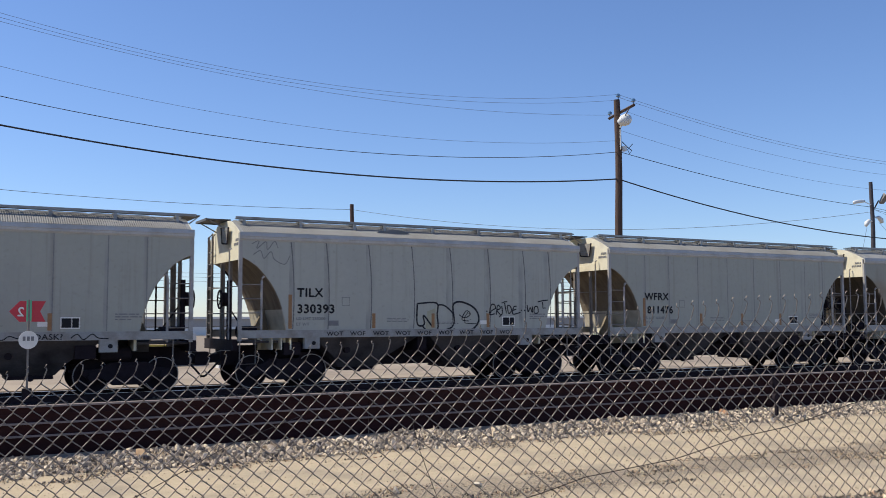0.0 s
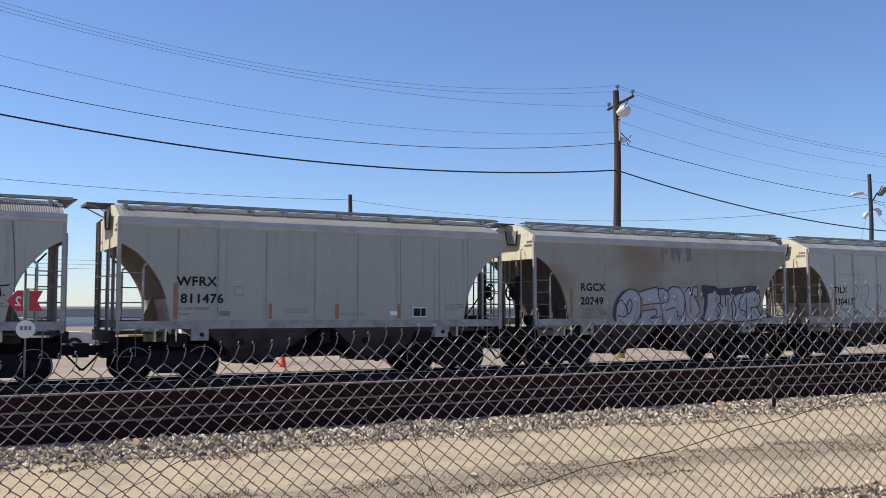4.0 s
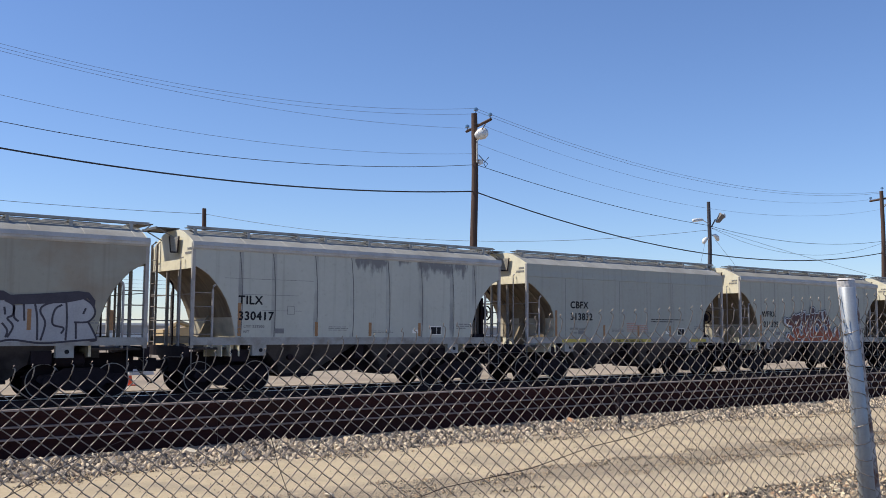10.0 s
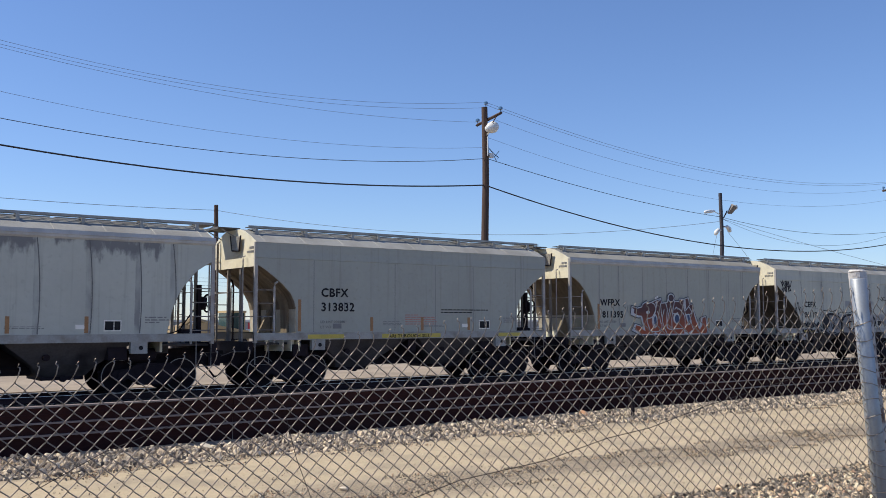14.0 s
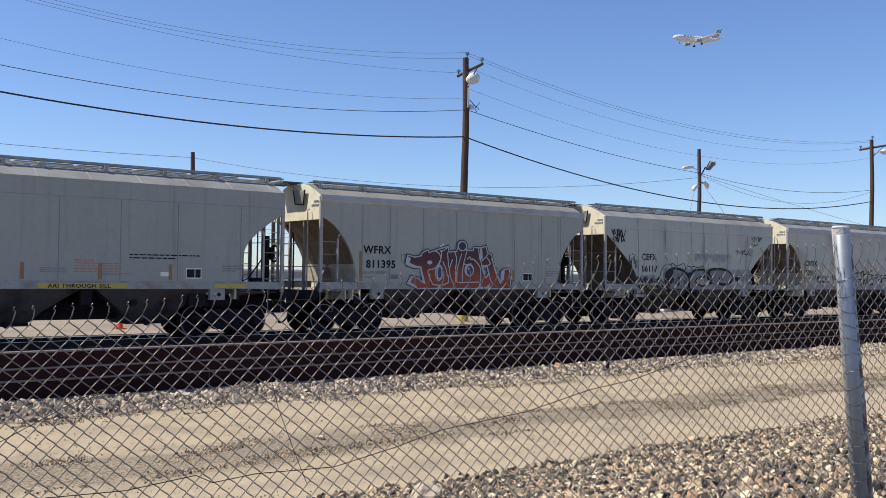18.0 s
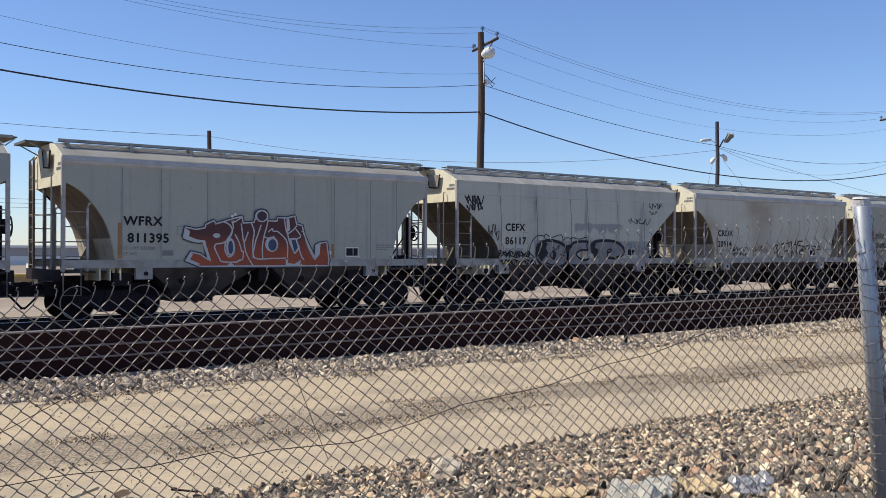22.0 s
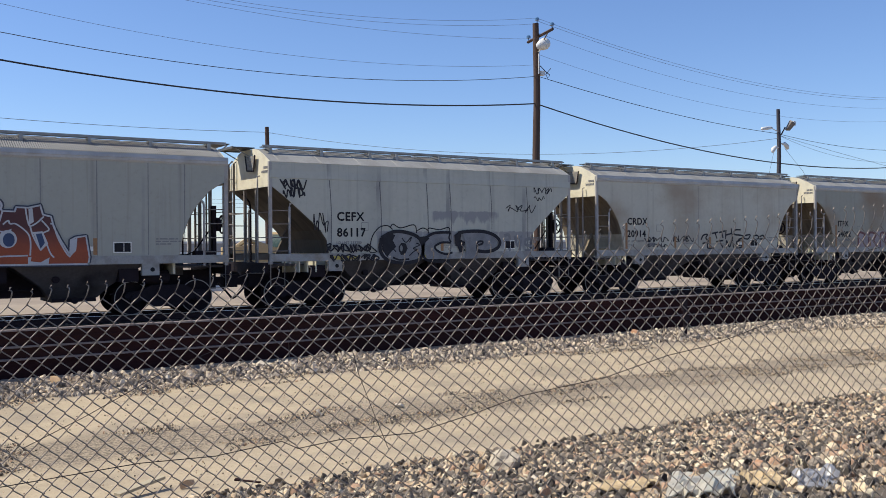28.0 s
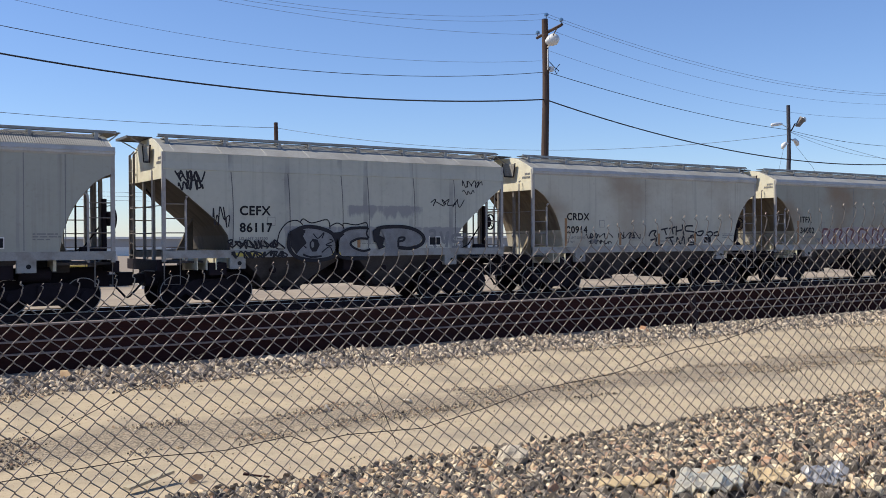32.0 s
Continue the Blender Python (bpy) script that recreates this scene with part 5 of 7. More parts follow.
# the first car, its end just leaving
c = hopper_car(0, "light grey covered hopper car with faded stencils", grey, SEAMS, ribbed=True, panel=8.15)
lettering(c, 7.55, 1.47, "DASK?", 0.20, M_TAG, 1.1, "graffiti_tag", 0.004, 0.03)
stroke(c, "graffiti_tag", [(6.7, 1.5), (6.85, 1.47), (7.0, 1.56), (7.2, 1.5), (7.4, 1.55)], 0.014, M_TAG, 0.03)
stroke(c, "graffiti_tag", [(8.4, 1.5), (8.55, 1.6), (8.7, 1.46), (8.9, 1.6), (9.05, 1.5), (9.3, 1.48)], 0.014, M_TAG, 0.03)
CARS.append(c)

# outline letters, tags and a row of scrawl along the sill
c = hopper_car(1, "light grey covered hopper car with black outline graffiti", pale, SEAMS, curved=True, ribbed=True, brake_left=True, panel=8.42)
mark(c, "TILX", "330393", 1.67)
stroke(c, "graffiti_letter", [(5.44, 2.44), (5.44, 1.82), (5.67, 1.80), (5.65, 2.08), (5.95, 1.72)], 0.026, M_TAG)
stroke(c, "graffiti_letter", [(5.44, 2.44), (6.09, 2.46), (6.11, 2.1), (6.12, 1.66), (5.77, 1.62), (5.62, 1.75)], 0.026, M_TAG)
stroke(c, "graffiti_letter", [(6.12, 2.4), (6.37, 2.38), (6.67, 2.1), (6.63, 1.72), (6.17, 1.6)], 0.024, M_TAG)
stroke(c, "graffiti_letter", [(6.69, 2.0), (6.67, 2.42), (6.97, 2.50), (7.42, 2.3), (7.57, 1.95), (7.37, 1.66), (6.92, 1.56), (6.67, 1.66)], 0.030, M_TAG)
stroke(c, "graffiti_letter", [(6.87, 2.1), (7.07, 2.0), (7.27, 2.12), (7.12, 2.22), (6.97, 1.95), (7.22, 1.9)], 0.014, M_TAG)
patch(c, "faded_fill", [(5.72, 1.66), (6.07, 1.68), (6.05, 2.3), (5.77, 2.2)], mat("faint_yellow_spray", (0.36, 0.35, 0.26), 0.7))
for pts in ([(7.94, 2.1), (8.01, 2.39), (8.12, 2.43), (8.18, 2.31), (8.04, 2.23), (7.97, 2.1), (8.15, 2.13)], [(8.2, 2.1), (8.25, 2.39), (8.34, 2.36), (8.34, 2.29), (8.23, 2.24), (8.36, 2.09)],
            [(8.4, 2.37), (8.43, 2.15), (8.3, 2.02)], [(8.4, 2.47), (8.5, 2.51), (8.61, 2.52)], [(8.51, 2.48), (8.58, 2.14)], [(8.61, 2.4), (8.66, 2.14), (8.77, 2.24), (8.71, 2.38), (8.61, 2.4)],
            [(8.96, 2.37), (8.85, 2.35), (8.82, 2.12), (9.11, 2.18)], [(8.83, 2.24), (8.94, 2.28)], [(9.36, 2.41), (9.39, 2.19), (9.47, 2.33), (9.55, 2.17), (9.56, 2.37)],
            [(9.64, 2.36), (9.62, 2.17), (9.77, 2.17), (9.75, 2.36), (9.64, 2.36)], [(9.76, 2.52), (9.94, 2.56), (10.15, 2.58)], [(9.94, 2.52), (9.97, 2.29)]):
    stroke(c, "graffiti_tag", pts, 0.019, M_TAG)
for pts in ([(7.18, 2.17), (7.07, 2.02), (7.07, 1.88), (7.12, 1.83), (7.48, 1.81)], [(7.21, 2.15), (7.26, 2.1)], [(7.24, 1.93), (7.28, 1.95)]):
    stroke(c, "graffiti_tag", pts, 0.012, M_TAG)
for x, z in ((7.86, 2.21), (9.14, 2.24), (9.26, 2.24), (10.04, 2.32)):
    part("paint_dot", MB().disc((x, -HALF - 0.005, z), 0.025, "y", 0.004, 8), M_TAG, c)
for k in range(9):
    lettering(c, 2.55 + k * 0.72, 1.49, ("WOT", "WOF", "WOT")[k % 3], 0.17, M_TAG, 1.15, "graffiti_tag", 0.003, 0.03)
stroke(c, "graffiti_tag", [(0.35, 4.1), (0.55, 4.2), (0.5, 3.98), (0.75, 4.18), (0.8, 3.95), (1.0, 4.2), (1.1, 4.0)], 0.012, M_GREYTXT)
stroke(c, "graffiti_tag", [(0.4, 3.8), (0.6, 3.92), (0.7, 3.7), (0.9, 3.9), (1.0, 3.68), (1.3, 3.55), (1.45, 3.8)], 0.013, M_GREYTXT)
part("roof_debris", MB().prism([(4.15, 4.52), (4.35, 4.66), (4.6, 4.69), (4.8, 4.75), (5.1, 4.72), (5.3, 4.67), (5.55, 4.52)], "y", -1.2, -0.7), M_RIBROOF, c, "grey spill heaped on the roof")
CARS.append(c)

c = hopper_car(2, "clean light grey covered hopper car with black lettering", grey, SEAMS, ribbed=True)
mark(c, "WFRX", "811476", 1.50)
CARS.append(c)

# two blocks of silver letters
c = hopper_car(3, "rust-stained grey hopper car with large silver graffiti", stained, (5.3,), slope=M_SLOPE2, panel=8.0, brake_left=True)
mark(c, "RGCX", "20249", 1.83)
patch(c, "spray_shadow", [(3.88, 2.71), (3.61, 2.62), (3.34, 2.39), (3.2, 2.1), (3.15, 1.78), (3.21, 1.56), (3.31, 1.57), (3.27, 1.83), (3.35, 2.23), (3.61, 2.53), (3.86, 2.67)], M_DKPLUM, 0.030)
patch(c, "spray_shadow", [(7.14, 2.87), (7.78, 2.85), (7.94, 2.75), (8.65, 2.8), (9.58, 2.89), (9.86, 2.86), (10.02, 2.65), (10.01, 2.47), (9.82, 2.7), (9.28, 2.57), (8.65, 2.53), (8, 2.51), (7.81, 2.61), (7.42, 2.55), (7.41, 2.12), (7.22, 1.6), (7.04, 1.66), (7.24, 2.18), (7.21, 2.53)], M_DKPLUM, 0.030)
patch(c, "letter_fill", [(3.27, 1.83), (3.35, 2.23), (3.61, 2.53), (3.88, 2.67), (4.13, 2.63), (4.28, 2.57), (5.08, 2.75), (5.33, 2.72), (5.56, 2.67), (5.74, 2.77), (5.98, 2.79), (6.27, 2.71), (6.52, 2.77), (6.95, 2.78), (6.91, 2.44), (6.82, 2.44), (7.04, 1.98), (6.81, 1.44), (6.39, 1.42), (4.19, 1.43), (3.62, 1.42), (3.34, 1.56)], M_SILVER, 0.029)
patch(c, "letter_fill", [(7.42, 2.55), (7.81, 2.61), (8.03, 2.47), (8.62, 2.54), (9.11, 2.62), (9.72, 2.7), (9.95, 2.53), (10.01, 2.29), (9.85, 2.08), (10.08, 1.62), (9.67, 1.56), (8.64, 1.57), (7.9, 1.54), (7.22, 1.6), (7.41, 2.12)], M_SILVER, 0.029)
for pts in ([(4.42, 2.08), (4.95, 2.14), (4.99, 2.01), (4.41, 1.94)], [(5.46, 2.38), (5.39, 2.21), (5.33, 2.21), (5.26, 2.39), (5.33, 2.56), (5.39, 2.56)], [(6.04, 2.37), (5.97, 2.2), (5.89, 2.2), (5.81, 2.37), (5.89, 2.54), (5.97, 2.54)],
            [(6.98, 2.38), (7.22, 2.18), (7.21, 1.84), (7.03, 1.61), (6.91, 1.67), (7.05, 1.98)], [(6.04, 2.91), (6.76, 2.92), (6.95, 2.8), (6.34, 2.79)]):
    patch(c, "spray_background", pts, M_PINK, 0.031)
for pts in ([(3.27, 1.83), (3.35, 2.23), (3.61, 2.54), (3.88, 2.69), (4.15, 2.62), (4.32, 2.44), (4.36, 2.14), (4.33, 1.82), (4.18, 1.54), (3.91, 1.43)], [(3.33, 1.76), (3.48, 1.74), (3.61, 1.72), (3.73, 1.78), (3.76, 2.01), (3.63, 2.2), (3.5, 2.31), (3.34, 2.16)],
            [(3.83, 1.81), (3.76, 1.89), (3.74, 2.09), (3.81, 2.26), (3.9, 2.33), (3.97, 2.21), (3.94, 1.98), (3.83, 1.81)], [(4.28, 2.58), (4.69, 2.69), (5.08, 2.76), (5.15, 2.47), (5.21, 2.22), (4.81, 2.17), (4.38, 2.12)],
            [(4.34, 1.65), (4.36, 1.79), (4.44, 1.92), (4.76, 1.96), (5.01, 1.98), (5.04, 1.8), (4.76, 1.67), (5.21, 1.72)], [(5.09, 2.68), (5.33, 2.73), (5.53, 2.62), (5.62, 2.46), (5.53, 2.25), (5.24, 2.16), (5.3, 1.86), (5.33, 1.44)],
            [(5.55, 2.62), (5.74, 2.77), (5.98, 2.79), (6.18, 2.69), (6.32, 2.47), (6.34, 2.19), (6.27, 1.85), (6.04, 1.61)], [(5.45, 1.94), (5.65, 1.99), (5.87, 2.04), (5.98, 1.91), (5.99, 1.73), (6.1, 1.77)],
            [(6.33, 2.58), (6.51, 2.77), (6.59, 2.75), (6.67, 2.47), (6.74, 2.77), (6.95, 2.78), (6.91, 2.44), (6.79, 2.46), (7.04, 1.98), (6.85, 1.67), (6.76, 1.44)], [(6.35, 2.3), (6.39, 1.96), (6.33, 1.51)], [(5.21, 1.69), (5.39, 1.61), (5.42, 1.44)]):
    stroke(c, "letter_outline", pts, 0.022, M_DKPLUM, 0.032)
for pts in ([(7.81, 2.61), (8.03, 2.47), (8.01, 2.23), (7.89, 2.15), (8.03, 1.94), (7.9, 1.66)], [(7.81, 2.44), (7.84, 2.24)], [(7.77, 2.03), (7.9, 1.84), (7.86, 1.66)], [(8.03, 2.47), (8.05, 2.18), (8.16, 2.07)], [(8.26, 2.54), (8.29, 2.09)],
            [(8.52, 2.57), (8.59, 2.17), (8.61, 1.59)], [(9.11, 2.61), (8.77, 2.51), (8.66, 2.34), (8.79, 2.03), (8.69, 1.58)], [(9.19, 2.52), (9.01, 2.38), (8.97, 2.01), (9.24, 1.91), (9.18, 1.76)], [(9.29, 2.57), (9.32, 2.11), (9.3, 1.58)],
            [(9.72, 2.7), (9.95, 2.53), (10.02, 2.29), (9.85, 2.08), (9.5, 2.06)], [(9.78, 2.44), (9.72, 2.28)], [(9.54, 2.07), (9.56, 1.62)], [(9.85, 2.08), (10.08, 1.62), (9.91, 1.57)], [(7.04, 1.66), (7.5, 1.51), (7.99, 1.6), (8.71, 1.51), (9.43, 1.56), (10.08, 1.61)]):
    stroke(c, "letter_outline", pts, 0.026, M_DKPLUM, 0.032)
smear(c, 5.3, 6.5, 3.45, 4.3, 4, 7)
for x in (4.4, 6.6, 8.4, 10.45):
    part("amber_marker", MB().box(x - 0.05, x + 0.05, -HALF - 0.036, -HALF - 0.033, 1.85, 2.4), M_AMBER, c)
CARS.append(c)

# paint coming away below the roof
c = hopper_car(4, "pale grey hopper car with dark peeling smears", peeled, (1.5, 2.57, 4.0, 5.3, 6.67, 7.98, 9.29, 10.25), curved=True)
mark(c, "TILX", "330417", 1.43, 2.65, 2.18)
for k, (x0, x1, z) in enumerate(((1.0, 3.9, 3.4), (1.5, 3.4, 2.93), (2.2, 3.5, 2.46))):
    part("scratch", MB().box(x0, x1, -HALF - 0.003, -HALF, z, z + 0.012), M_GREYTXT, c)
CARS.append(c)

# bold stencils, sloping fascia under the roof
c = hopper_car(5, "grey covered hopper car with bold black lettering", grey_b, (1.95, 4.9, 6.5, 8.1, 10.0), fascia=True, arc=ARC_BEVEL)
mark(c, "CBFX", "313832", 2.20, 2.78, 2.33, 0.37)
stencil_rows(c, 5.3, 2.2, (0.5, 1.2, 1.2, 1.25, 1.2), M_REDTXT, 0.03, 0.075)
stencil_rows(c, 6.75, 2.38, (2.0, 1.3), M_BLACK, 0.035, 0.09)
for x0, x1 in ((1.75, 3.0), (4.4, 6.7), (9.2, 10.2)):
    part("yellow_band", MB().box(x0, x1, -HALF - 0.026, -HALF - 0.02, 1.47, 1.60), M_YELLOW, c)
lettering(c, 4.65, 1.475, "ARI THROUGH SILL", 0.15, M_BLACK, 1.15, "stencil", 0.002, 0.032)
CARS.append(c)

# orange letters with white rims
c = hopper_car(6, "grey covered hopper car with orange and white graffiti", grey, SEAMS, ribbed=True)
mark(c, "WFRX", "811395", 1.57)
SIL = [(3.19, 2.29), (3.25, 2.59), (3.56, 2.53), (3.81, 2.58), (3.84, 2.68), (4.08, 2.8), (4.12, 2.7), (4.35, 2.77), (4.63, 2.86), (4.92, 2.94), (4.95, 2.74), (5.29, 2.77), (5.33, 2.9), (5.69, 2.9), (5.73, 2.83), (6.01, 2.82), (6.04, 2.93), (6.32, 2.92), (6.59, 2.99), (6.65, 2.75), (6.84, 2.7), (6.9, 2.43), (7.06, 2.09), (7.28, 1.7), (7.3, 2.09), (7.42, 2.16), (7.67, 2.2), (7.75, 1.64), (7.72, 1.46), (3.68, 1.47), (3.26, 1.64), (3.41, 1.88), (3.68, 1.82), (3.9, 1.66), (3.81, 2.18), (3.59, 2.17), (3.43, 2.2)]


def sharp(pts):
    """The same outline with short runs at its corners, so that a sprayed line keeps them crisp."""
    out = []
    for a, b in zip(pts, pts[1:] + pts[:1]):
        out += [a, (a[0] * 0.88 + b[0] * 0.12, a[1] * 0.88 + b[1] * 0.12), (a[0] * 0.12 + b[0] * 0.88, a[1] * 0.12 + b[1] * 0.88)]
    return out


def oval(x, z, rx, rz, n=14):
    return [(x + rx * math.cos(2 * math.pi * k / n), z + rz * math.sin(2 * math.pi * k / n)) for k in range(n)]


stroke(c, "graffiti_outline", sharp(SIL), 0.055, M_DKBLUE, 0.0345, True)
patch(c, "graffiti_letter", SIL, M_ORANGE, 0.036)
stroke(c, "letter_rim", sharp(SIL), 0.02, M_RIMWHITE, 0.037, True)
for pts in ([(3.19, 2.3), (3.25, 2.56), (3.38, 2.48), (3.35, 2.33), (3.59, 2.24), (3.8, 2.22), (3.81, 2.18), (3.59, 2.17), (3.43, 2.2)], [(3.26, 1.65), (3.41, 1.86), (3.47, 1.83), (3.39, 1.67), (3.65, 1.55), (3.65, 1.48)],
            [(3.73, 2.19), (3.81, 2.19), (3.98, 1.68), (4, 1.6), (3.9, 1.66)], [(6.32, 2.89), (6.41, 2.92), (6.44, 2.56), (6.33, 2.48)], [(7.3, 2.07), (7.46, 2.15), (7.43, 1.82), (7.29, 1.66)],
            [(6.3, 1.65), (6.38, 1.67), (6.36, 1.55), (6.59, 1.52), (6.8, 1.65), (6.77, 1.47), (6.3, 1.47)], [(4.45, 1.47), (4.57, 1.57), (4.7, 1.49)]):
    patch(c, "letter_block", pts, M_RIMWHITE, 0.0375)
for pts in ([(4.35, 2.77), (4.54, 2.68), (4.62, 2.49), (4.51, 2.26), (4.31, 2.14), (4.13, 2.11), (4.1, 1.99), (4.23, 1.72), (4.33, 1.6), (4.75, 1.59), (4.82, 1.65)], [(4.6, 2.79), (4.65, 2.63), (4.57, 2.4), (4.43, 2.18), (4.4, 1.96), (4.48, 1.77), (4.57, 1.75), (4.68, 1.89), (4.67, 2.15), (4.57, 2.29)],
            [(4.7, 2.41), (4.83, 2.16), (4.91, 1.91), (4.96, 1.92)], [(4.89, 2.73), (4.93, 2.44), (4.98, 2.18), (5.11, 2.49)], [(4.98, 2.18), (5.02, 1.93), (5.12, 1.7), (5.26, 1.48)], [(4.96, 1.92), (4.94, 1.68), (4.82, 1.64)], [(4.91, 2.91), (4.64, 2.74), (4.67, 2.81)],
            [(5.2, 2.75), (5.29, 2.5), (5.25, 2.16), (5.26, 1.71)], [(5.51, 2.7), (5.41, 2.41), (5.32, 2.13), (5.31, 1.71), (5.87, 1.69), (6.3, 1.7)], [(5.56, 1.71), (5.55, 2.05), (5.61, 2.39), (5.68, 2.62), (5.73, 2.82)], [(5.61, 2.34), (5.77, 2.3), (5.93, 2.36)]):
    stroke(c, "letter_rim", pts, 0.019, M_RIMWHITE, 0.0385)
for pts in ([(5.74, 2.49), (5.86, 2.59), (5.9, 2.51), (6.04, 2.5), (6.29, 2.28), (6.36, 2.05), (6.35, 1.7)], [(6.25, 2.91), (6.29, 2.63), (6.35, 2.46), (6.5, 2.53), (6.67, 2.7)], [(6.35, 2.46), (6.43, 2.17), (6.59, 1.84)],
            [(6.82, 2.52), (6.9, 2.47), (7, 2.14), (7.19, 1.76), (7.29, 1.65)], [(6.62, 2.6), (6.79, 2.37), (6.65, 2.26), (6.73, 2.0), (6.82, 1.75), (6.9, 1.64)]):
    stroke(c, "letter_rim", pts, 0.019, M_RIMWHITE, 0.0385)
for pts, inner in ((oval(4.553, 2.02, 0.115, 0.25), oval(4.572, 2.02, 0.075, 0.2)), (oval(5.845, 2.12, 0.21, 0.23), oval(5.87, 2.1, 0.135, 0.175)), (oval(4.155, 2.36, 0.11, 0.07), None),
                   ([(6.41, 2.3), (6.64, 2.32), (6.77, 2.0), (6.59, 1.81)], [(6.48, 2.25), (6.62, 2.27), (6.69, 2.02), (6.59, 1.87)])):
    patch(c, "letter_rim", pts, M_RIMWHITE, 0.0392)
    if inner:
        patch(c, "letter_fill", inner, M_INKBLUE, 0.040)
patch(c, "graffiti_outline", oval(5.531, 2.97, 0.25, 0.225, 18), M_DKBLUE, 0.033)
patch(c, "letter_rim", oval(5.531, 2.965, 0.21, 0.185, 18), M_RIMWHITE, 0.0393)
patch(c, "letter_fill", oval(5.536, 2.96, 0.155, 0.145, 16), mat("dark_wine_spray", (0.045, 0.025, 0.035), 0.6, vary=0.2), 0.040)
for k, (x, w) in enumerate(((3.78, 0.3), (5.45, 0.42), (6.95, 0.35))):
    scribble(c, x, 1.5, w, 0.09, 70 + k, 0.008, M_RIMWHITE, 8)
for x, z in ((4.62, 2.94), (4.71, 2.99)):
    part("paint_dot", MB().disc((x, -HALF - 0.038, z), 0.045, "y", 0.003, 10), M_WHITE, c)
CARS.append(c)

# older car: straight slope sheets, sloping fascia, black letters and tags
c = hopper_car(7, "off-white older hopper car covered in black graffiti", white, (1.95, 3.67, 5.39, 6.28, 7.92, 9.45), curved=True, fascia=True, arc=ARC_OLD, slope=M_SLOPE2, panel=8.48)
mark(c, "CEFX", "86117", 2.18, 2.67, 2.18, 0.37)
for pts in ([(3.76, 2.11), (4.11, 2.28), (4.53, 2.28), (4.94, 2.16), (5.11, 1.99), (5.16, 1.7), (5.03, 1.47), (4.71, 1.35), (4.29, 1.35), (3.9, 1.52), (3.74, 1.77)],
            [(5.35, 2.08), (5.63, 2.24), (6.25, 2.26), (6.25, 1.99), (5.78, 1.95), (5.66, 1.83), (5.76, 1.68), (6.28, 1.58), (6.28, 1.43), (5.66, 1.43), (5.35, 1.47), (5.28, 1.79)],
            [(6.71, 2.28), (7.59, 2.3), (8.03, 2.16), (8.21, 1.98), (8.1, 1.8), (7.72, 1.71), (7.34, 1.73), (7.34, 1.43), (6.84, 1.43), (6.88, 1.71), (6.86, 1.99)]):
    patch(c, "letter_fill", pts, M_FADEFILL, 0.0295)
for pts in ([(3.73, 2.11), (4.08, 2.27), (4.2, 2.22), (4.11, 2.05), (4.23, 1.85), (4.02, 1.66), (3.9, 1.52), (3.72, 1.77)], [(5.09, 2.16), (5.35, 2.19), (5.47, 2.11), (5.25, 1.93), (5.16, 1.99)],
            [(6.47, 1.87), (6.43, 2.22), (6.57, 2.31), (6.72, 2.28), (6.67, 2.08), (6.86, 1.99), (6.79, 1.78), (6.88, 1.71), (6.64, 1.63), (6.56, 1.84)], [(4.32, 1.85), (4.42, 1.98), (4.58, 1.95), (4.65, 1.79), (4.54, 1.59), (4.4, 1.59), (4.32, 1.73)]):
    patch(c, "graffiti_letter", pts, M_TAG, 0.0305)
patch(c, "letter_fill", oval(4.417, 1.8, 0.05, 0.1, 10), M_FADEFILL, 0.0325)
for pts, r in (([(3.7, 2.13), (4.11, 2.32), (4.53, 2.32), (4.97, 2.19), (5.16, 1.99), (5.22, 1.7), (5.09, 1.44), (4.71, 1.34), (4.29, 1.34), (3.87, 1.46), (3.66, 1.74), (3.7, 2.13)], 0.058),
               ([(6.28, 2.31), (5.91, 2.31), (5.6, 2.27), (5.34, 2.11), (5.23, 1.79), (5.29, 1.46), (5.66, 1.36), (6.25, 1.36)], 0.045), ([(6.28, 1.97), (5.98, 1.98), (5.78, 1.92), (5.67, 1.83), (5.78, 1.7), (6.1, 1.59), (6.35, 1.65)], 0.036),
               ([(6.28, 2.31), (6.22, 2.13), (6.3, 1.99)], 0.03), ([(6.57, 2.28), (6.9, 2.34), (7.59, 2.34), (8.07, 2.2), (8.28, 1.98), (8.15, 1.77), (7.76, 1.66), (7.34, 1.69)], 0.058),
               ([(7.34, 1.69), (7.34, 1.92), (7.4, 2.0), (7.56, 2.0), (7.53, 1.92), (7.34, 1.88)], 0.035), ([(3.93, 1.68), (4.11, 1.77), (4.22, 1.69)], 0.018), ([(4.44, 2.13), (4.59, 1.99), (4.79, 2.16), (4.72, 1.99)], 0.018),
               ([(4.97, 1.96), (5.09, 1.9), (4.85, 1.79), (5.06, 1.76)], 0.018), ([(4.71, 1.56), (4.97, 1.73), (5.09, 1.5)], 0.018), ([(4.11, 1.51), (4.35, 1.43), (4.71, 1.45)], 0.03)):
    stroke(c, "graffiti_letter", pts, r, M_TAG, 0.032)
for pts in ([(8.48, 2.2), (8.67, 2.23), (8.7, 2.07), (8.56, 2.01), (8.74, 1.68)], [(8.92, 2.2), (9.06, 1.83), (9.21, 2.2), (9.14, 1.68)], [(9.72, 2.1), (9.42, 2.07), (9.39, 1.89), (9.72, 1.82), (9.68, 1.7), (9.35, 1.68)]):
    stroke(c, "graffiti_letter", pts, 0.05, M_FADEFILL, 0.007)
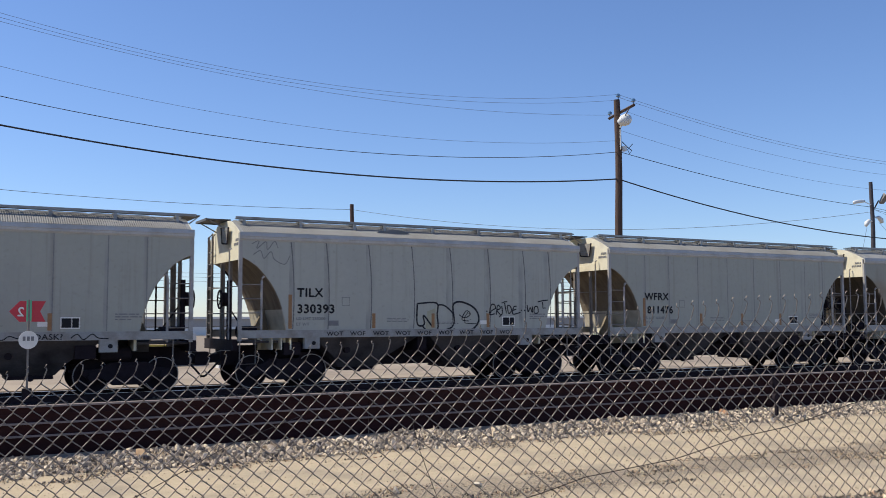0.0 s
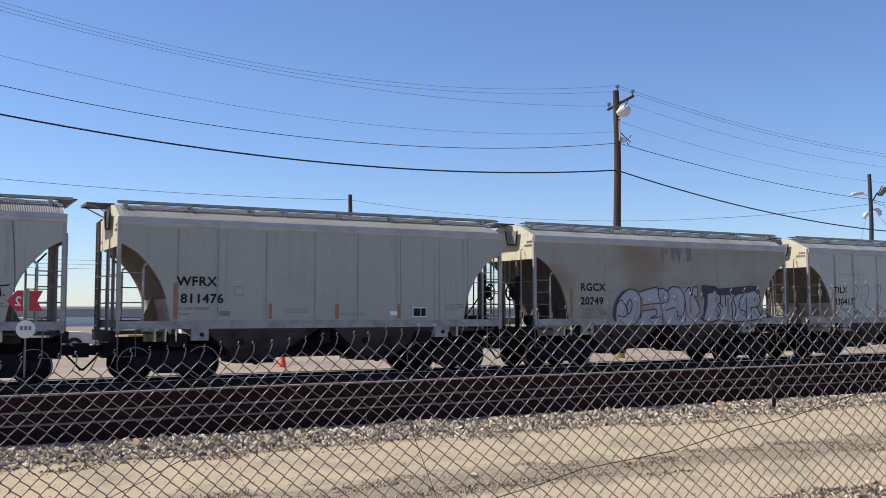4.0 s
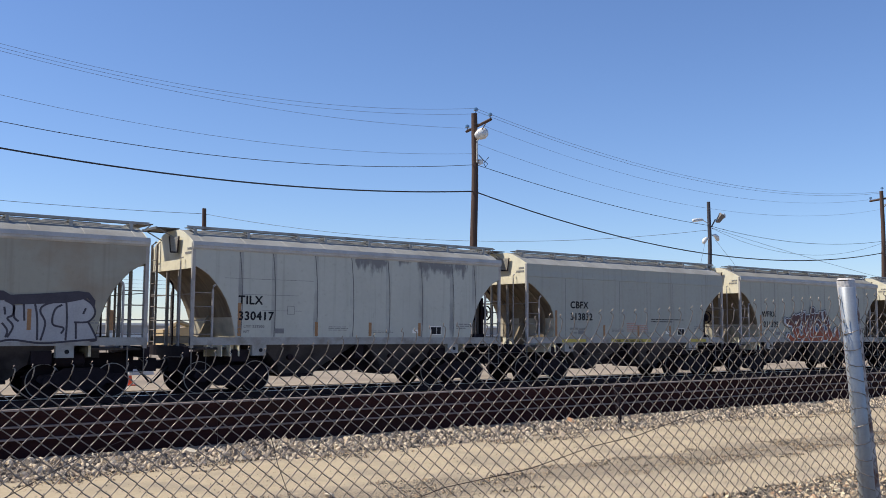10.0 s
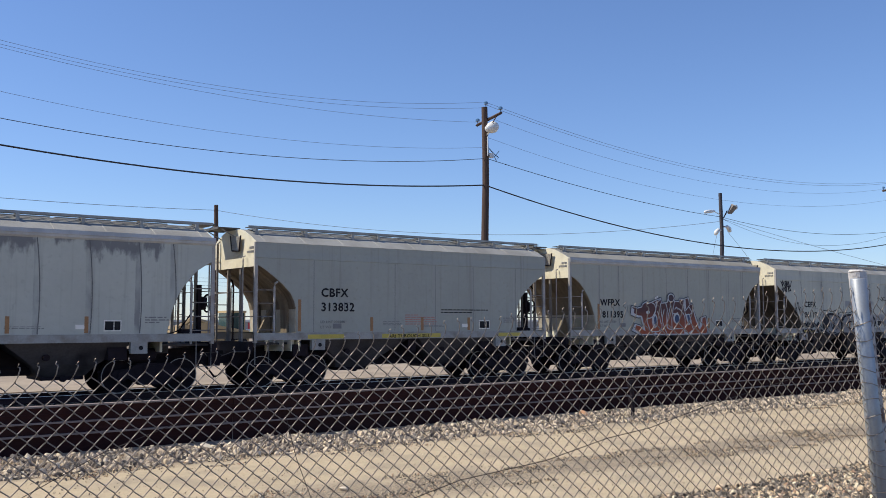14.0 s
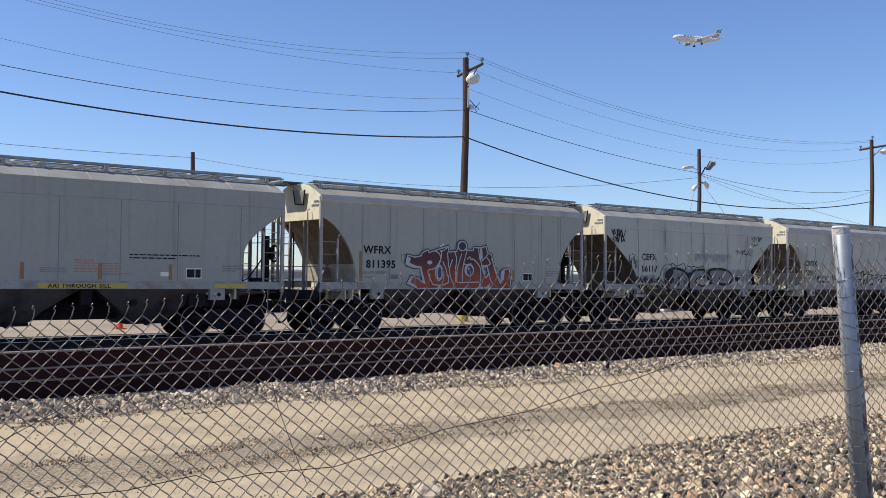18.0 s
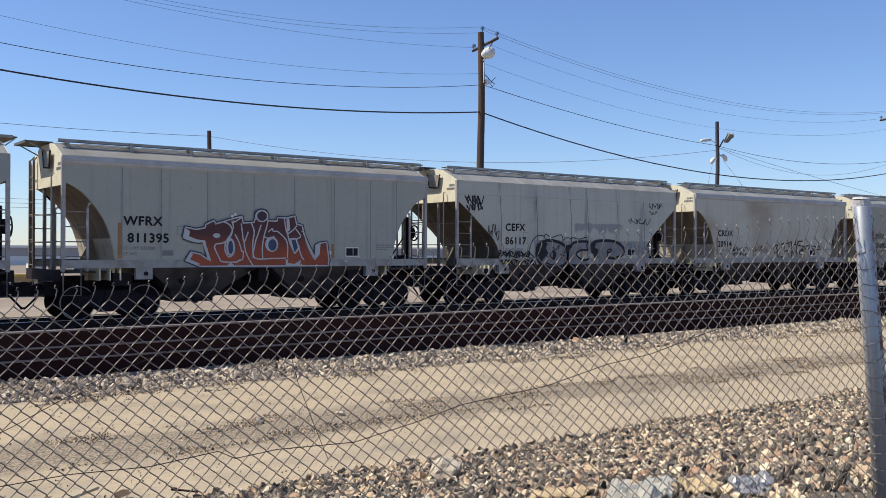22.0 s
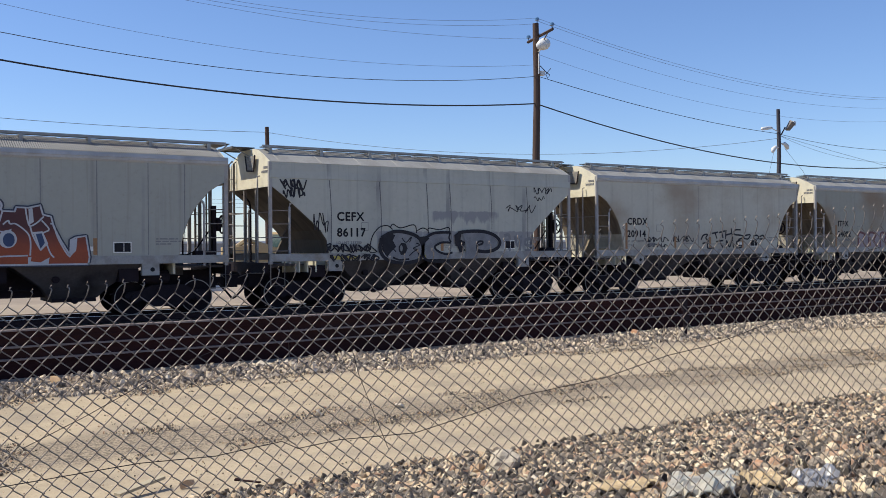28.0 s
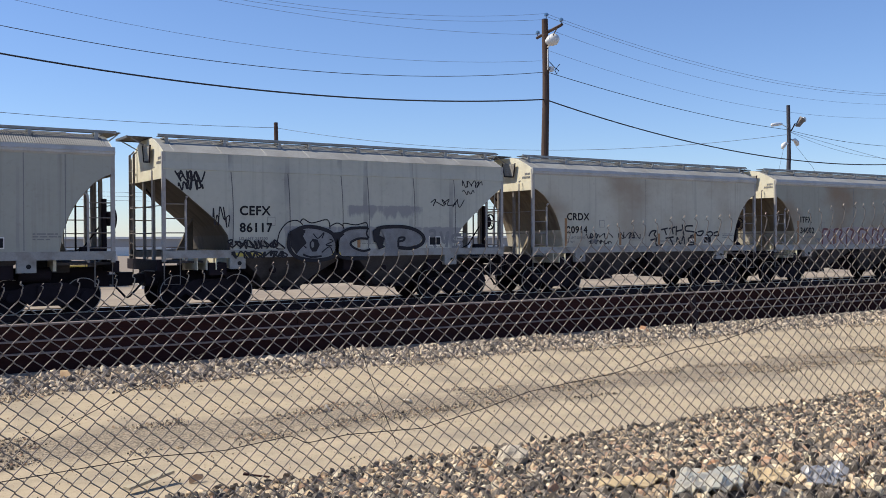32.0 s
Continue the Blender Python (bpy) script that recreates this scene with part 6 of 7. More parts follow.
for pts in ([(3.31, 1.86), (3.4, 2.19), (3.64, 2.46), (3.93, 2.52), (4.12, 2.4)], [(4.04, 2.47), (4.14, 2.57), (4.41, 2.45), (4.91, 2.55), (5, 2.28)], [(5, 2.35), (5.22, 2.45), (5.4, 2.39), (5.47, 2.28)],
            [(5.44, 2.35), (5.47, 2.45), (5.86, 2.4), (6.22, 2.47), (6.26, 2.3)], [(3.31, 1.86), (3.29, 1.7), (3.51, 1.67)]):
    stroke(c, "graffiti_outline", pts, 0.018, M_TAG)
for k, (x, z, w, h, n) in enumerate(((0.38, 3.58, 0.75, 0.30, 26), (0.45, 3.34, 0.72, 0.30, 20), (9.75, 3.66, 0.8, 0.24, 16), (9.8, 3.42, 0.5, 0.16, 8), (8.55, 3.0, 1.3, 0.26, 18), (1.42, 2.3, 0.5, 0.6, 14), (1.80, 1.69, 1.6, 0.26, 44), (1.95, 1.42, 1.65, 0.2, 44))):
    scribble(c, x, z, w, h, 40 + k, 0.022 if k in (0, 1, 6, 7) else 0.016, M_TAG, n)
for x0, x1 in ((2.0, 2.9), (4.9, 5.6)):
    part("yellow_band", MB().box(x0, x1, -HALF - 0.028, -HALF - 0.02, 1.47, 1.58), M_YELLOW, c)
CARS.append(c)

c = hopper_car(8, "grey hopper car with brown and smoky stains", smoky, (5.3,))
mark(c, "CRDX", "20914", 1.51)
for k, (x, z, w, h, n) in enumerate(((2.4, 1.95, 1.2, 0.2, 20), (2.5, 1.75, 1.1, 0.14, 20), (3.8, 1.95, 1.2, 0.25, 16)  )):
    scribble(c, x, z, w, h, 60 + k, 0.018, M_TAG, n + 8)
for pts in ([(5.45, 2.03), (5.58, 2.21), (5.82, 2.24), (5.72, 2.1), (5.86, 1.96), (5.53, 1.88)], [(6.07, 2.28), (6.43, 2.34)], [(6.26, 2.3), (6.36, 2.08)], [(6.49, 2.32), (6.84, 2.39)], [(6.66, 2.34), (6.72, 2.1)], [(6.87, 2.06), (6.9, 2.43)], [(6.9, 2.22), (7.27, 2.3)], [(7.2, 2.49), (7.3, 2.06)],
            [(7.78, 2.44), (7.42, 2.42), (7.4, 2.25), (7.78, 2.21), (7.99, 2.14), (7.63, 2.03)], [(8.04, 2.2), (8.36, 2.23), (8.23, 2.06), (7.99, 2.08)], [(8.57, 2.17), (8.78, 2.21), (8.89, 2.1), (8.68, 2.02), (8.55, 2.12)], [(8.94, 2.14), (9.16, 2.21), (9.22, 2.06), (8.94, 2.06)]):
    stroke(c, "graffiti_letter", pts, 0.032, M_TAG)
for pts in ([(5.86, 1.98), (5.83, 1.7), (6.21, 1.7)], [(6.31, 1.95), (6.74, 2.0)], [(6.53, 1.98), (6.72, 1.69)], [(6.91, 1.69), (6.93, 1.99), (7.11, 1.73), (7.27, 2.03), (7.34, 1.7)], [(7.84, 2.0), (7.55, 1.95), (7.58, 1.82), (7.89, 1.78), (7.78, 1.7), (7.51, 1.69)]):
    stroke(c, "graffiti_letter", pts, 0.032, M_TAG)
CARS.append(c)

c = hopper_car(9, "rust-streaked grey hopper car with red graffiti", stained, (5.3,))
mark(c, "ITFX", "34002", 1.6)
patch(c, "spray_background", [(3.0, 1.6), (3.1, 2.3), (5.2, 2.45), (8.2, 2.4), (8.4, 1.6)], M_PINK, 0.0035)
for k, (x, w) in enumerate(((3.1, 0.7), (3.9, 0.8), (4.8, 0.7), (5.7, 0.9), (6.7, 0.7), (7.5, 0.8))):
    stroke(c, "graffiti_letter", [(x, 1.65), (x + 0.05, 2.3), (x + w * 0.7, 2.25), (x + w * 0.5, 1.95), (x + w * 0.85, 1.68)], 0.05, mat("dark_red_spray", (0.13, 0.04, 0.045), 0.6) if k == 0 else bpy.data.materials["dark_red_spray"])
CARS.append(c)

c = hopper_car(10, "light grey covered hopper car with plain sides", grey, SEAMS)
CARS.append(c)


CAR_LEN = (12.66, 12.65, 12.82, 12.645, 12.55, 12.59, 12.765, 12.515, 12.66, 12.66, 12.66)
CAR_X = [sum(CAR_LEN[:i]) for i in range(len(CAR_LEN))]


def fit_body(car, length):
    """The cars differ a little in length; bodies and their marks follow, trucks and wheels keep their size."""
    sx, sz = (length - GAP) / BODY_L, 0.97
    keep = {TRUCK, *WHEELS}
    for o in car.children_recursive:
        if o.data not in keep:
            o.data.transform(Matrix.Diagonal((sx, 1, sz, 1)))
        if o.parent == car:
            o.location.x *= sx
            if o.data not in keep:
                o.location.z *= sz
    return sx


CAR_SX = [fit_body(c, l) for c, l in zip(CARS, CAR_LEN)]


# ---- poles, cables and yard ----
def utility_pole(label, x, y, top, r=0.15, arm=True, lamp=None, name="utility_pole"):
    p = thing(name, label, "utility pole", pose(x, y, YARD_Z))
    h = top - YARD_Z
    pts = [(0.02 * math.sin(k), 0.02 * math.cos(k * 1.3), h * k / 10) for k in range(11)]
    part("pole", MB().tube(pts, [r * (1.15 - 0.035 * k) for k in range(11)], 14), M_POLE, p)
    if arm:
        # the arm lies square to the line of poles
        a, b = Vector((0.45, 1.15, h - 0.58)), Vector((-0.17, -1.35, h - 0.52))
        part("crossarm", MB().tube([a, b], 0.075, 4), M_POLE, p)
        part("arm_brace", MB().tube([a.lerp(b, 0.85), (0.05, 0, h - 1.25)], 0.025, 5), M_POLE, p)
        for q in (a.lerp(b, 0.03), a.lerp(b, 0.97), Vector((0.06, 0, h - 0.02))):
            ins = part("insulator", MB().tube([q, q + Vector((0, 0, 0.16)), q + Vector((0, 0, 0.17)), q + Vector((0, 0, 0.26)), q + Vector((0, 0, 0.31))], [0.025, 0.025, 0.1, 0.1, 0.04], 10), M_GLASS, p, "blue glass insulator")
    return p


def street_lamp_head(pole, at, out, s=1.0):
    """A white lamp housing on a short arm; a part of its pole."""
    at, out = Vector(at), Vector(out)
    arm = part("lamp_arm", MB().tube([(0, 0, at.z - 0.1), at], 0.03 * s, 6), M_LAMP, pole)
    pts = [at, at + out * 0.12, at + out * 0.35, at + out * 0.6, at + out * 0.72]
    part("lamp_head", MB().tube(pts, [0.06 * s, 0.15 * s, 0.21 * s, 0.2 * s, 0.08 * s], 12), M_LAMP, arm, "white cobra-head lamp", True)


p1 = utility_pole("tall creosoted utility pole with one crossarm and a white lamp", 26.82, 33.0, 12.75, 0.17)
la = part("lamp_arm", MB().tube([(0, 0, 10.55), (0.02, -0.22, 10.62), (0.05, -0.35, 10.85)], 0.03, 6).tube([(0.0, -0.18, 9.6), (0.0, -0.18, 10.5)], 0.025, 5), M_LAMP, p1)
part("lamp_head", MB().tube([(-0.22, -0.4, 10.72), (-0.2, -0.4, 10.75), (-0.02, -0.42, 10.84), (0.16, -0.42, 10.92), (0.3, -0.42, 10.95), (0.36, -0.42, 10.96)], [0.05, 0.15, 0.25, 0.27, 0.2, 0.06], 14), M_LAMP, la, "bulbous white lamp housing", True)
part("drip_loop", MB().tube([(0.15, -0.1, 9.98), (0.4, -0.15, 9.75), (0.62, -0.2, 9.6), (0.5, -0.18, 9.45), (0.42, -0.15, 9.62), (0.66, -0.2, 9.9)], 0.02, 5), M_CABLE, p1)
part("insulator_block", MB().box(0.1, 0.3, -0.25, -0.05, 9.55, 9.75), M_LAMP, p1)
p2 = utility_pole("slim dark pole with floodlights and small white lamps", 50.3, 38.0, 11.25, 0.14, arm=False, name="light_pole")
p2.children[0].data.materials[0] = mat("dark_painted_pole", (0.045, 0.042, 0.052), 0.7, vary=0.25, scale=2)
fl = part("flood_arm", MB().tube([(0.1, -0.1, 8.75), (0.45, -0.15, 9.25)], 0.04, 6), M_POLE, p2)
part("floodlight", MB().tube([(0.50, -0.15, 9.12), (0.52, -0.3, 9.14), (0.62, -0.55, 9.52), (0.64, -0.58, 9.56)], [0.07, 0.17, 0.22, 0.18], 4), M_LADDER, fl, "dark square floodlight tilted to the yard")
part("flood_glass", MB().disc((0.72, -0.62, 9.46), 0.16, "y", 0.04, 12), M_LAMP, fl)
wl = part("lamp_arm", MB().tube([(0, 0, 8.95), (-0.8, -0.1, 9.12)], 0.025, 5), M_LAMP, p2)
part("lamp_head", MB().tube([(-0.75, -0.1, 9.16), (-0.9, -0.1, 9.14), (-1.4, -0.12, 9.08), (-1.75, -0.12, 9.02), (-1.82, -0.12, 9.0)], [0.04, 0.09, 0.11, 0.10, 0.03], 10), M_LAMP, wl, "slim white lamp", True)
for x, z, out in ((-0.5, 7.8, -1), (0.4, 8.06, 1)):
    sl = part("bracket", MB().tube([(0, 0, z + 0.2), (x, -0.15, z + 0.15)], 0.03, 5), M_LAMP, p2)
    part("lamp_head", MB().tube([(x - out * 0.25, -0.15, z + 0.14), (x, -0.15, z + 0.16), (x + out * 0.2, -0.15, z + 0.02), (x + out * 0.3, -0.15, z - 0.16)], [0.05, 0.11, 0.15, 0.09], 10), M_LAMP, sl, "small white dome lamp", True)
part("guy_wire", MB().tube([(0.6, 0, 7.95), (2.4, 0, 6.6), (9.0, 0, 0.1)], 0.012, 4), M_CABLE2, p2)
part("guy_wire", MB().tube([(-0.5, 0, 7.6), (-0.9, 0, 6.4), (-2.8, 0, 0.1)], 0.012, 4), M_CABLE2, p2)
p3 = utility_pole("distant utility pole with a crossarm", 65.5, 34.6, 13.0, 0.16)
street_lamp_head(p3, (0.3, -0.5, 11.2), (0.9, -0.2, 0.15))
p4 = utility_pole("weathered pole top rising behind the train", 25.45, 60.0, 10.9, 0.17, arm=False)
p5 = utility_pole("creosoted utility pole beside the tracks", -2.5, 32.2, 13.1, 0.17)


def cable(label, a, b, sag, r, material):
    a, b = Vector(a), Vector(b)
    pts = []
    for k in range(33):
        t = k / 32
        p = a.lerp(b, t)
        p.z -= 4 * sag * t * (1 - t)
        pts.append(p)
    return tagged(part("cable", MB().tube(pts, r, 5), material), label, "cable", group="overhead cables")


for (za, zb, sag, r, m_) in ((13.47, 12.98, 1.48, 0.0065, M_CABLE2), (13.3, 12.72, 1.40, 0.0065, M_CABLE2), (13.1, 12.05, 1.12, 0.0065, M_CABLE2), (11.7, 10.9, 1.24, 0.0065, M_CABLE2), (10.68, 10.39, 1.24, 0.013, M_CABLE3), (9.67, 9.18, 0.99, 0.030, M_CABLE)):
    cable("black overhead cable sagging between poles", (-2.5, 32.2, za), (26.8, 32.95, zb), sag, r, m_)
for (za, zb, sag, r, m_) in ((13.0, 12.95, 1.42, 0.008, M_CABLE2), (12.88, 12.85, 1.45, 0.008, M_CABLE2), (12.35, 12.5, 1.6, 0.0065, M_CABLE2), (11.4, 11.7, 1.6, 0.0065, M_CABLE2), (9.17, 8.58, 1.58, 0.030, M_CABLE)):
    cable("black overhead cable sagging between poles", (26.85, 33.0, za), (65.5, 34.6, zb), sag, r, m_)
cable("black service cable to the light pole", (26.85, 33.0, 10.42), (50.2, 38.0, 9.72), 0.28, 0.015, M_CABLE)
cable("overhead cable from the light pole", (50.4, 38.0, 9.7), (65.5, 34.6, 9.4), 0.6, 0.014, M_CABLE3)
cable("thin overhead cable to a distant pole", (50.4, 38.0, 9.6), (65.5, 34.6, 9.3), 1.3, 0.010, M_CABLE2)
cable("thin overhead cable to a distant pole", (50.4, 38.0, 9.6), (92.0, 32.0, 4.0), 0.5, 0.012, M_CABLE2)
cable("thin overhead cable behind the train", (-10, 60, 11.4), (25.4, 60, 10.54), 0.55, 0.016, M_CABLE2)
cable("thin overhead cable behind the train", (25.5, 60, 10.53), (50.2, 38.0, 9.42), 1.22, 0.014, M_CABLE2)


for x in (-60, 150):
    utility_pole("distant utility pole with a crossarm beyond the warehouse", x, 165.0, 12.0, 0.2)
for z in (11.6, 10.9, 10.2):
    cable("thin distant overhead cable beyond the warehouse", (-60, 165, z), (150, 165, z), 0.5, 0.028, M_CABLE2)


def switch_stand():
    s = thing("switch_stand", "trackside switch stand with a red arrow target and white disc", "switch stand", pose(2.13, 24.0, YARD_Z))
    part("mast", MB().tube([(0, 0, 0.2), (0, 0, 2.6)], 0.025, 8), M_LADDER, s)
    part("stand_base", MB().box(-0.22, 0.22, -0.3, 0.3, 0.0, 0.22).box(-0.1, 0.1, -0.1, 0.1, 0.22, 0.55), M_TRUCK, s)
    a = part("arrow_target", MB().prism([(-0.42, 2.33), (-0.20, 2.57), (-0.06, 2.57), (-0.06, 2.09), (-0.20, 2.09)], "y", -0.012, 0.012), M_RED, s, "red arrow-shaped target")
    n = part("figure", text_mesh("2", 0.30, M_WHITE, 0.002, -1.0, 0.006), None, a)
    n.location = (-0.10, -0.018, 2.22)
    part("flag_target", MB().prism([(0.06, 2.57), (0.36, 2.57), (0.24, 2.33), (0.36, 2.09), (0.06, 2.09)], "y", -0.012, 0.012), M_RED, s, "red swallow-tailed target")
    part("green_strip", MB().box(-0.05, 0.06, -0.014, 0.014, 2.11, 2.59), M_GREEN, s)
    d = part("disc", MB().disc((0, -0.03, 1.67), 0.21, "y", 0.015, 24), M_WHITE, s, "round white enamel disc")
    bars = MB()
    for k, x in enumerate((-0.12, -0.03, 0.06)):
        bars.box(x, x + 0.06, -0.045, -0.04, 1.65, 1.75)
    part("disc_marking", bars, M_GREYTXT, d)
    return s


switch_stand()


def stub_post():
    s = thing("marker_post", "short dark iron post at the foot of the wall", "post", pose(22.4, 20.35, 0.03))
    part("shaft", MB().tube([(0, 0, 0), (0, 0, 0.5), (-0.05, 0, 1.0)], 0.06, 8), M_TRUCK, s)
    part("bracket", MB().box(-0.2, 0.04, -0.05, 0.05, 1.02, 1.2).box(-0.12, 0.03, -0.06, 0.06, 0.85, 1.05), M_TRUCK, s)
    part("head", MB().disc((-0.02, -0.02, 0.6), 0.14, "y", 0.1, 12), M_TRUCK, s)
    return s


stub_post()


def low_building():
    b = thing("warehouse", "long low grey building with a white roof edge far behind the train", "building", pose(0, 130, 0), kind="structure")
    part("wall", MB().box(-140, 330, 0, 30, 0.4, 3.12), M_BLDG, b)
    part("roof_edge", MB().box(-140, 330, -0.3, 30, 3.12, 3.42), M_WHITE, b)
    for k in range(24):
        x = -130 + k * 19.0
        part("dock_door", MB().box(x, x + 17.6, -0.06, 0.0, 0.45, 2.05), M_WHITE, b)
    return b


low_building()


def cone(x, y):
    c = thing("traffic_cone", "orange traffic cone standing on the yard", "traffic cone", pose(x, y, YARD_Z + 0.03))
    part("cone_body", MB().tube([(0, 0, 0.04), (0, 0, 0.68)], [0.12, 0.025], 16), M_CONE, c)
    part("cone_base", MB().box(-0.19, 0.19, -0.19, 0.19, 0.0, 0.04), M_CONE, c)
    part("cone_collar", MB().tube([(0, 0, 0.36), (0, 0, 0.48)], [0.078, 0.06], 16), M_WHITE, c, "white reflective collar")
    return c


def steel_box(x, y, w, h, label="white steel cabinet standing on the yard"):
    b = thing("yard_cabinet", label, "cabinet", pose(x, y, YARD_Z + 0.03))
    part("body", MB().box(-w / 2, w / 2, -0.25, 0.25, 0.06, h), M_BOX, b)
    part("door", MB().box(-w / 2 + 0.04, w / 2 - 0.04, -0.27, -0.25, 0.12, h - 0.06), M_BOX, b)
    part("plinth", MB().box(-w / 2 - 0.04, w / 2 + 0.04, -0.3, 0.3, 0.0, 0.06), M_CONCRETE, b)
    return b


def yard_barrier(x, y, n):
    b = thing("barrier", "low white concrete barrier in the yard", "barrier", pose(x, y, YARD_Z + 0.03))
    for k in range(n):
        part("block", MB().prism([(-0.3, 0.0), (0.3, 0.0), (0.26, 0.15), (0.12, 0.3), (0.10, 0.62), (-0.10, 0.62), (-0.12, 0.3), (-0.26, 0.15)], "x", k * 2.05, k * 2.05 + 2.0), M_BOX, b)
    return b


def loader():
    v = thing("loader", "tan loader with a dark glazed cab parked in the yard", "vehicle", pose(23.3, 56.0, YARD_Z + 0.03))
    tan, dark = mat("tan_machine_paint", (0.44, 0.32, 0.16), 0.5, vary=0.12, scale=2), mat("tinted_cab_glass", (0.02, 0.05, 0.05), 0.1, vary=0.05)
    part("body", MB().prism([(-2.3, 0.9), (-2.3, 1.9), (-0.4, 2.1), (1.0, 1.8), (2.4, 1.6), (2.4, 0.9)], "y", -0.9, 0.9), tan, v)
    cab = part("cab", MB().box(1.05, 2.15, -0.75, 0.75, 1.6, 2.7), dark, v, "dark glazed cab")
    part("cab_roof", MB().box(0.98, 2.22, -0.82, 0.82, 2.7, 2.84), tan, cab)
    for x in (1.05, 2.1):
        part("cab_post", MB().box(x, x + 0.07, -0.78, -0.74, 1.6, 2.7), tan, cab)
    part("arm", MB().tube([(0.3, -0.5, 1.9), (-1.2, -0.6, 2.35), (-2.2, -0.6, 1.7)], 0.16, 6), tan, v)
    part("bucket", MB().prism([(-2.9, 0.9), (-1.9, 0.9), (-1.9, 1.9), (-2.1, 1.9), (-2.2, 1.1)], "y", -1.1, 1.1), tan, v)
    for x, r in ((-1.3, 0.55), (1.5, 0.7)):
        for y in (-0.95, 0.95):
            w = part("wheel", MB().disc((x, y, r), r, "y", 0.4, 20), M_BLACK, v)
            part("rim", MB().disc((x, y * 1.2, r), r * 0.5, "y", 0.06, 14), tan, w)
    part("marker_flag", MB().box(2.3, 2.5, -0.9, -0.86, 1.7, 2.1), M_RED, v)
    return v


def flat_trailer():
    """A low tan trailer, seen between the cars."""
    v = thing("flat_trailer", "low tan flat-deck trailer parked in the yard", "trailer", pose(9.4, 45.0, YARD_Z + 0.03))
    tan = mat("tan_trailer_paint", (0.40, 0.27, 0.13), 0.6, vary=0.15, scale=2)
    part("deck", MB().box(-1.4, 1.4, -1.1, 1.1, 0.66, 0.98), tan, v)
    part("rail", MB().box(-1.4, 1.4, -1.14, -1.1, 0.88, 0.98), M_YELLOW, v, "faded yellow side rail")
    for x in (-0.9, -0.1):
        for y in (-0.95, 0.95):
            part("wheel", MB().disc((x, y, 0.36), 0.36, "y", 0.28, 18), M_BLACK, v)
    part("landing_leg", MB().box(1.1, 1.25, -0.8, -0.65, 0.0, 0.66), M_TRUCK, v)
    part("landing_leg", MB().box(1.1, 1.25, 0.65, 0.8, 0.0, 0.66), M_TRUCK, v)
    return v


def pickup(x, y):
    """A white pickup, nose to the right, its cab between the bed and the bonnet."""
    v = thing("pickup_truck", "white pickup truck parked in the yard behind the train", "pickup truck", pose(x, y, YARD_Z + 0.03))
    glass = mat("dark_cab_glass", (0.02, 0.025, 0.03), 0.1, vary=0.05)
    part("body", MB().prism([(-2.7, 0.45), (-2.7, 1.05), (0.75, 1.08), (2.2, 1.02), (2.6, 0.9), (2.65, 0.45)], "y", -0.95, 0.95), M_BOX, v)
    cab = part("cab", MB().prism([(-0.9, 1.05), (-0.75, 1.72), (0.35, 1.75), (1.05, 1.08)], "y", -0.82, 0.82), M_BOX, v)
    part("side_window", MB().prism([(-0.7, 1.12), (-0.62, 1.6), (0.3, 1.64), (0.75, 1.14)], "y", -0.835, -0.822), glass, cab, "dark side window")
    part("windscreen", MB().add([(0.42, -0.7, 1.72), (0.42, 0.7, 1.72), (1.05, 0.72, 1.12), (1.05, -0.72, 1.12)], [(0, 1, 2, 3)]), glass, cab, "dark sloping windscreen")
    part("bumper", MB().box(2.62, 2.75, -0.9, 0.9, 0.42, 0.62), M_LADDER, v)
    for wx in (-1.75, 1.7):
        for wy in (-0.88, 0.88):
            w = part("wheel", MB().disc((wx, wy, 0.39), 0.39, "y", 0.24, 20), M_BLACK, v)
            part("rim", MB().disc((wx, wy * 1.14, 0.39), 0.22, "y", 0.03, 14), M_EDGE, w)
    return v


loader()
flat_trailer()
pickup(4.6, 49.0)
part("pole_guard", MB().tube([(0, 0, 0.35), (0, 0, 1.3)], [0.225, 0.215], 14), M_BOX, p1, "white guard round the foot of the pole")
part("pole_band", MB().tube([(0, 0, 0.0), (0, 0, 0.35)], [0.25, 0.24], 14), M_YELLOW, p1, "yellow painted band")
steel_box(31.1, 39.6, 0.7, 0.55)
steel_box(11.0, 45.6, 0.6, 1.42, "pale steel cabinet standing beside the trailer")
steel_box(43.4, 36.0, 0.5, 1.0)
steel_box(46.6, 37.5, 1.3, 0.6)
yard_barrier(11.2, 41.2, 2)
cone(11.7, 33.7)


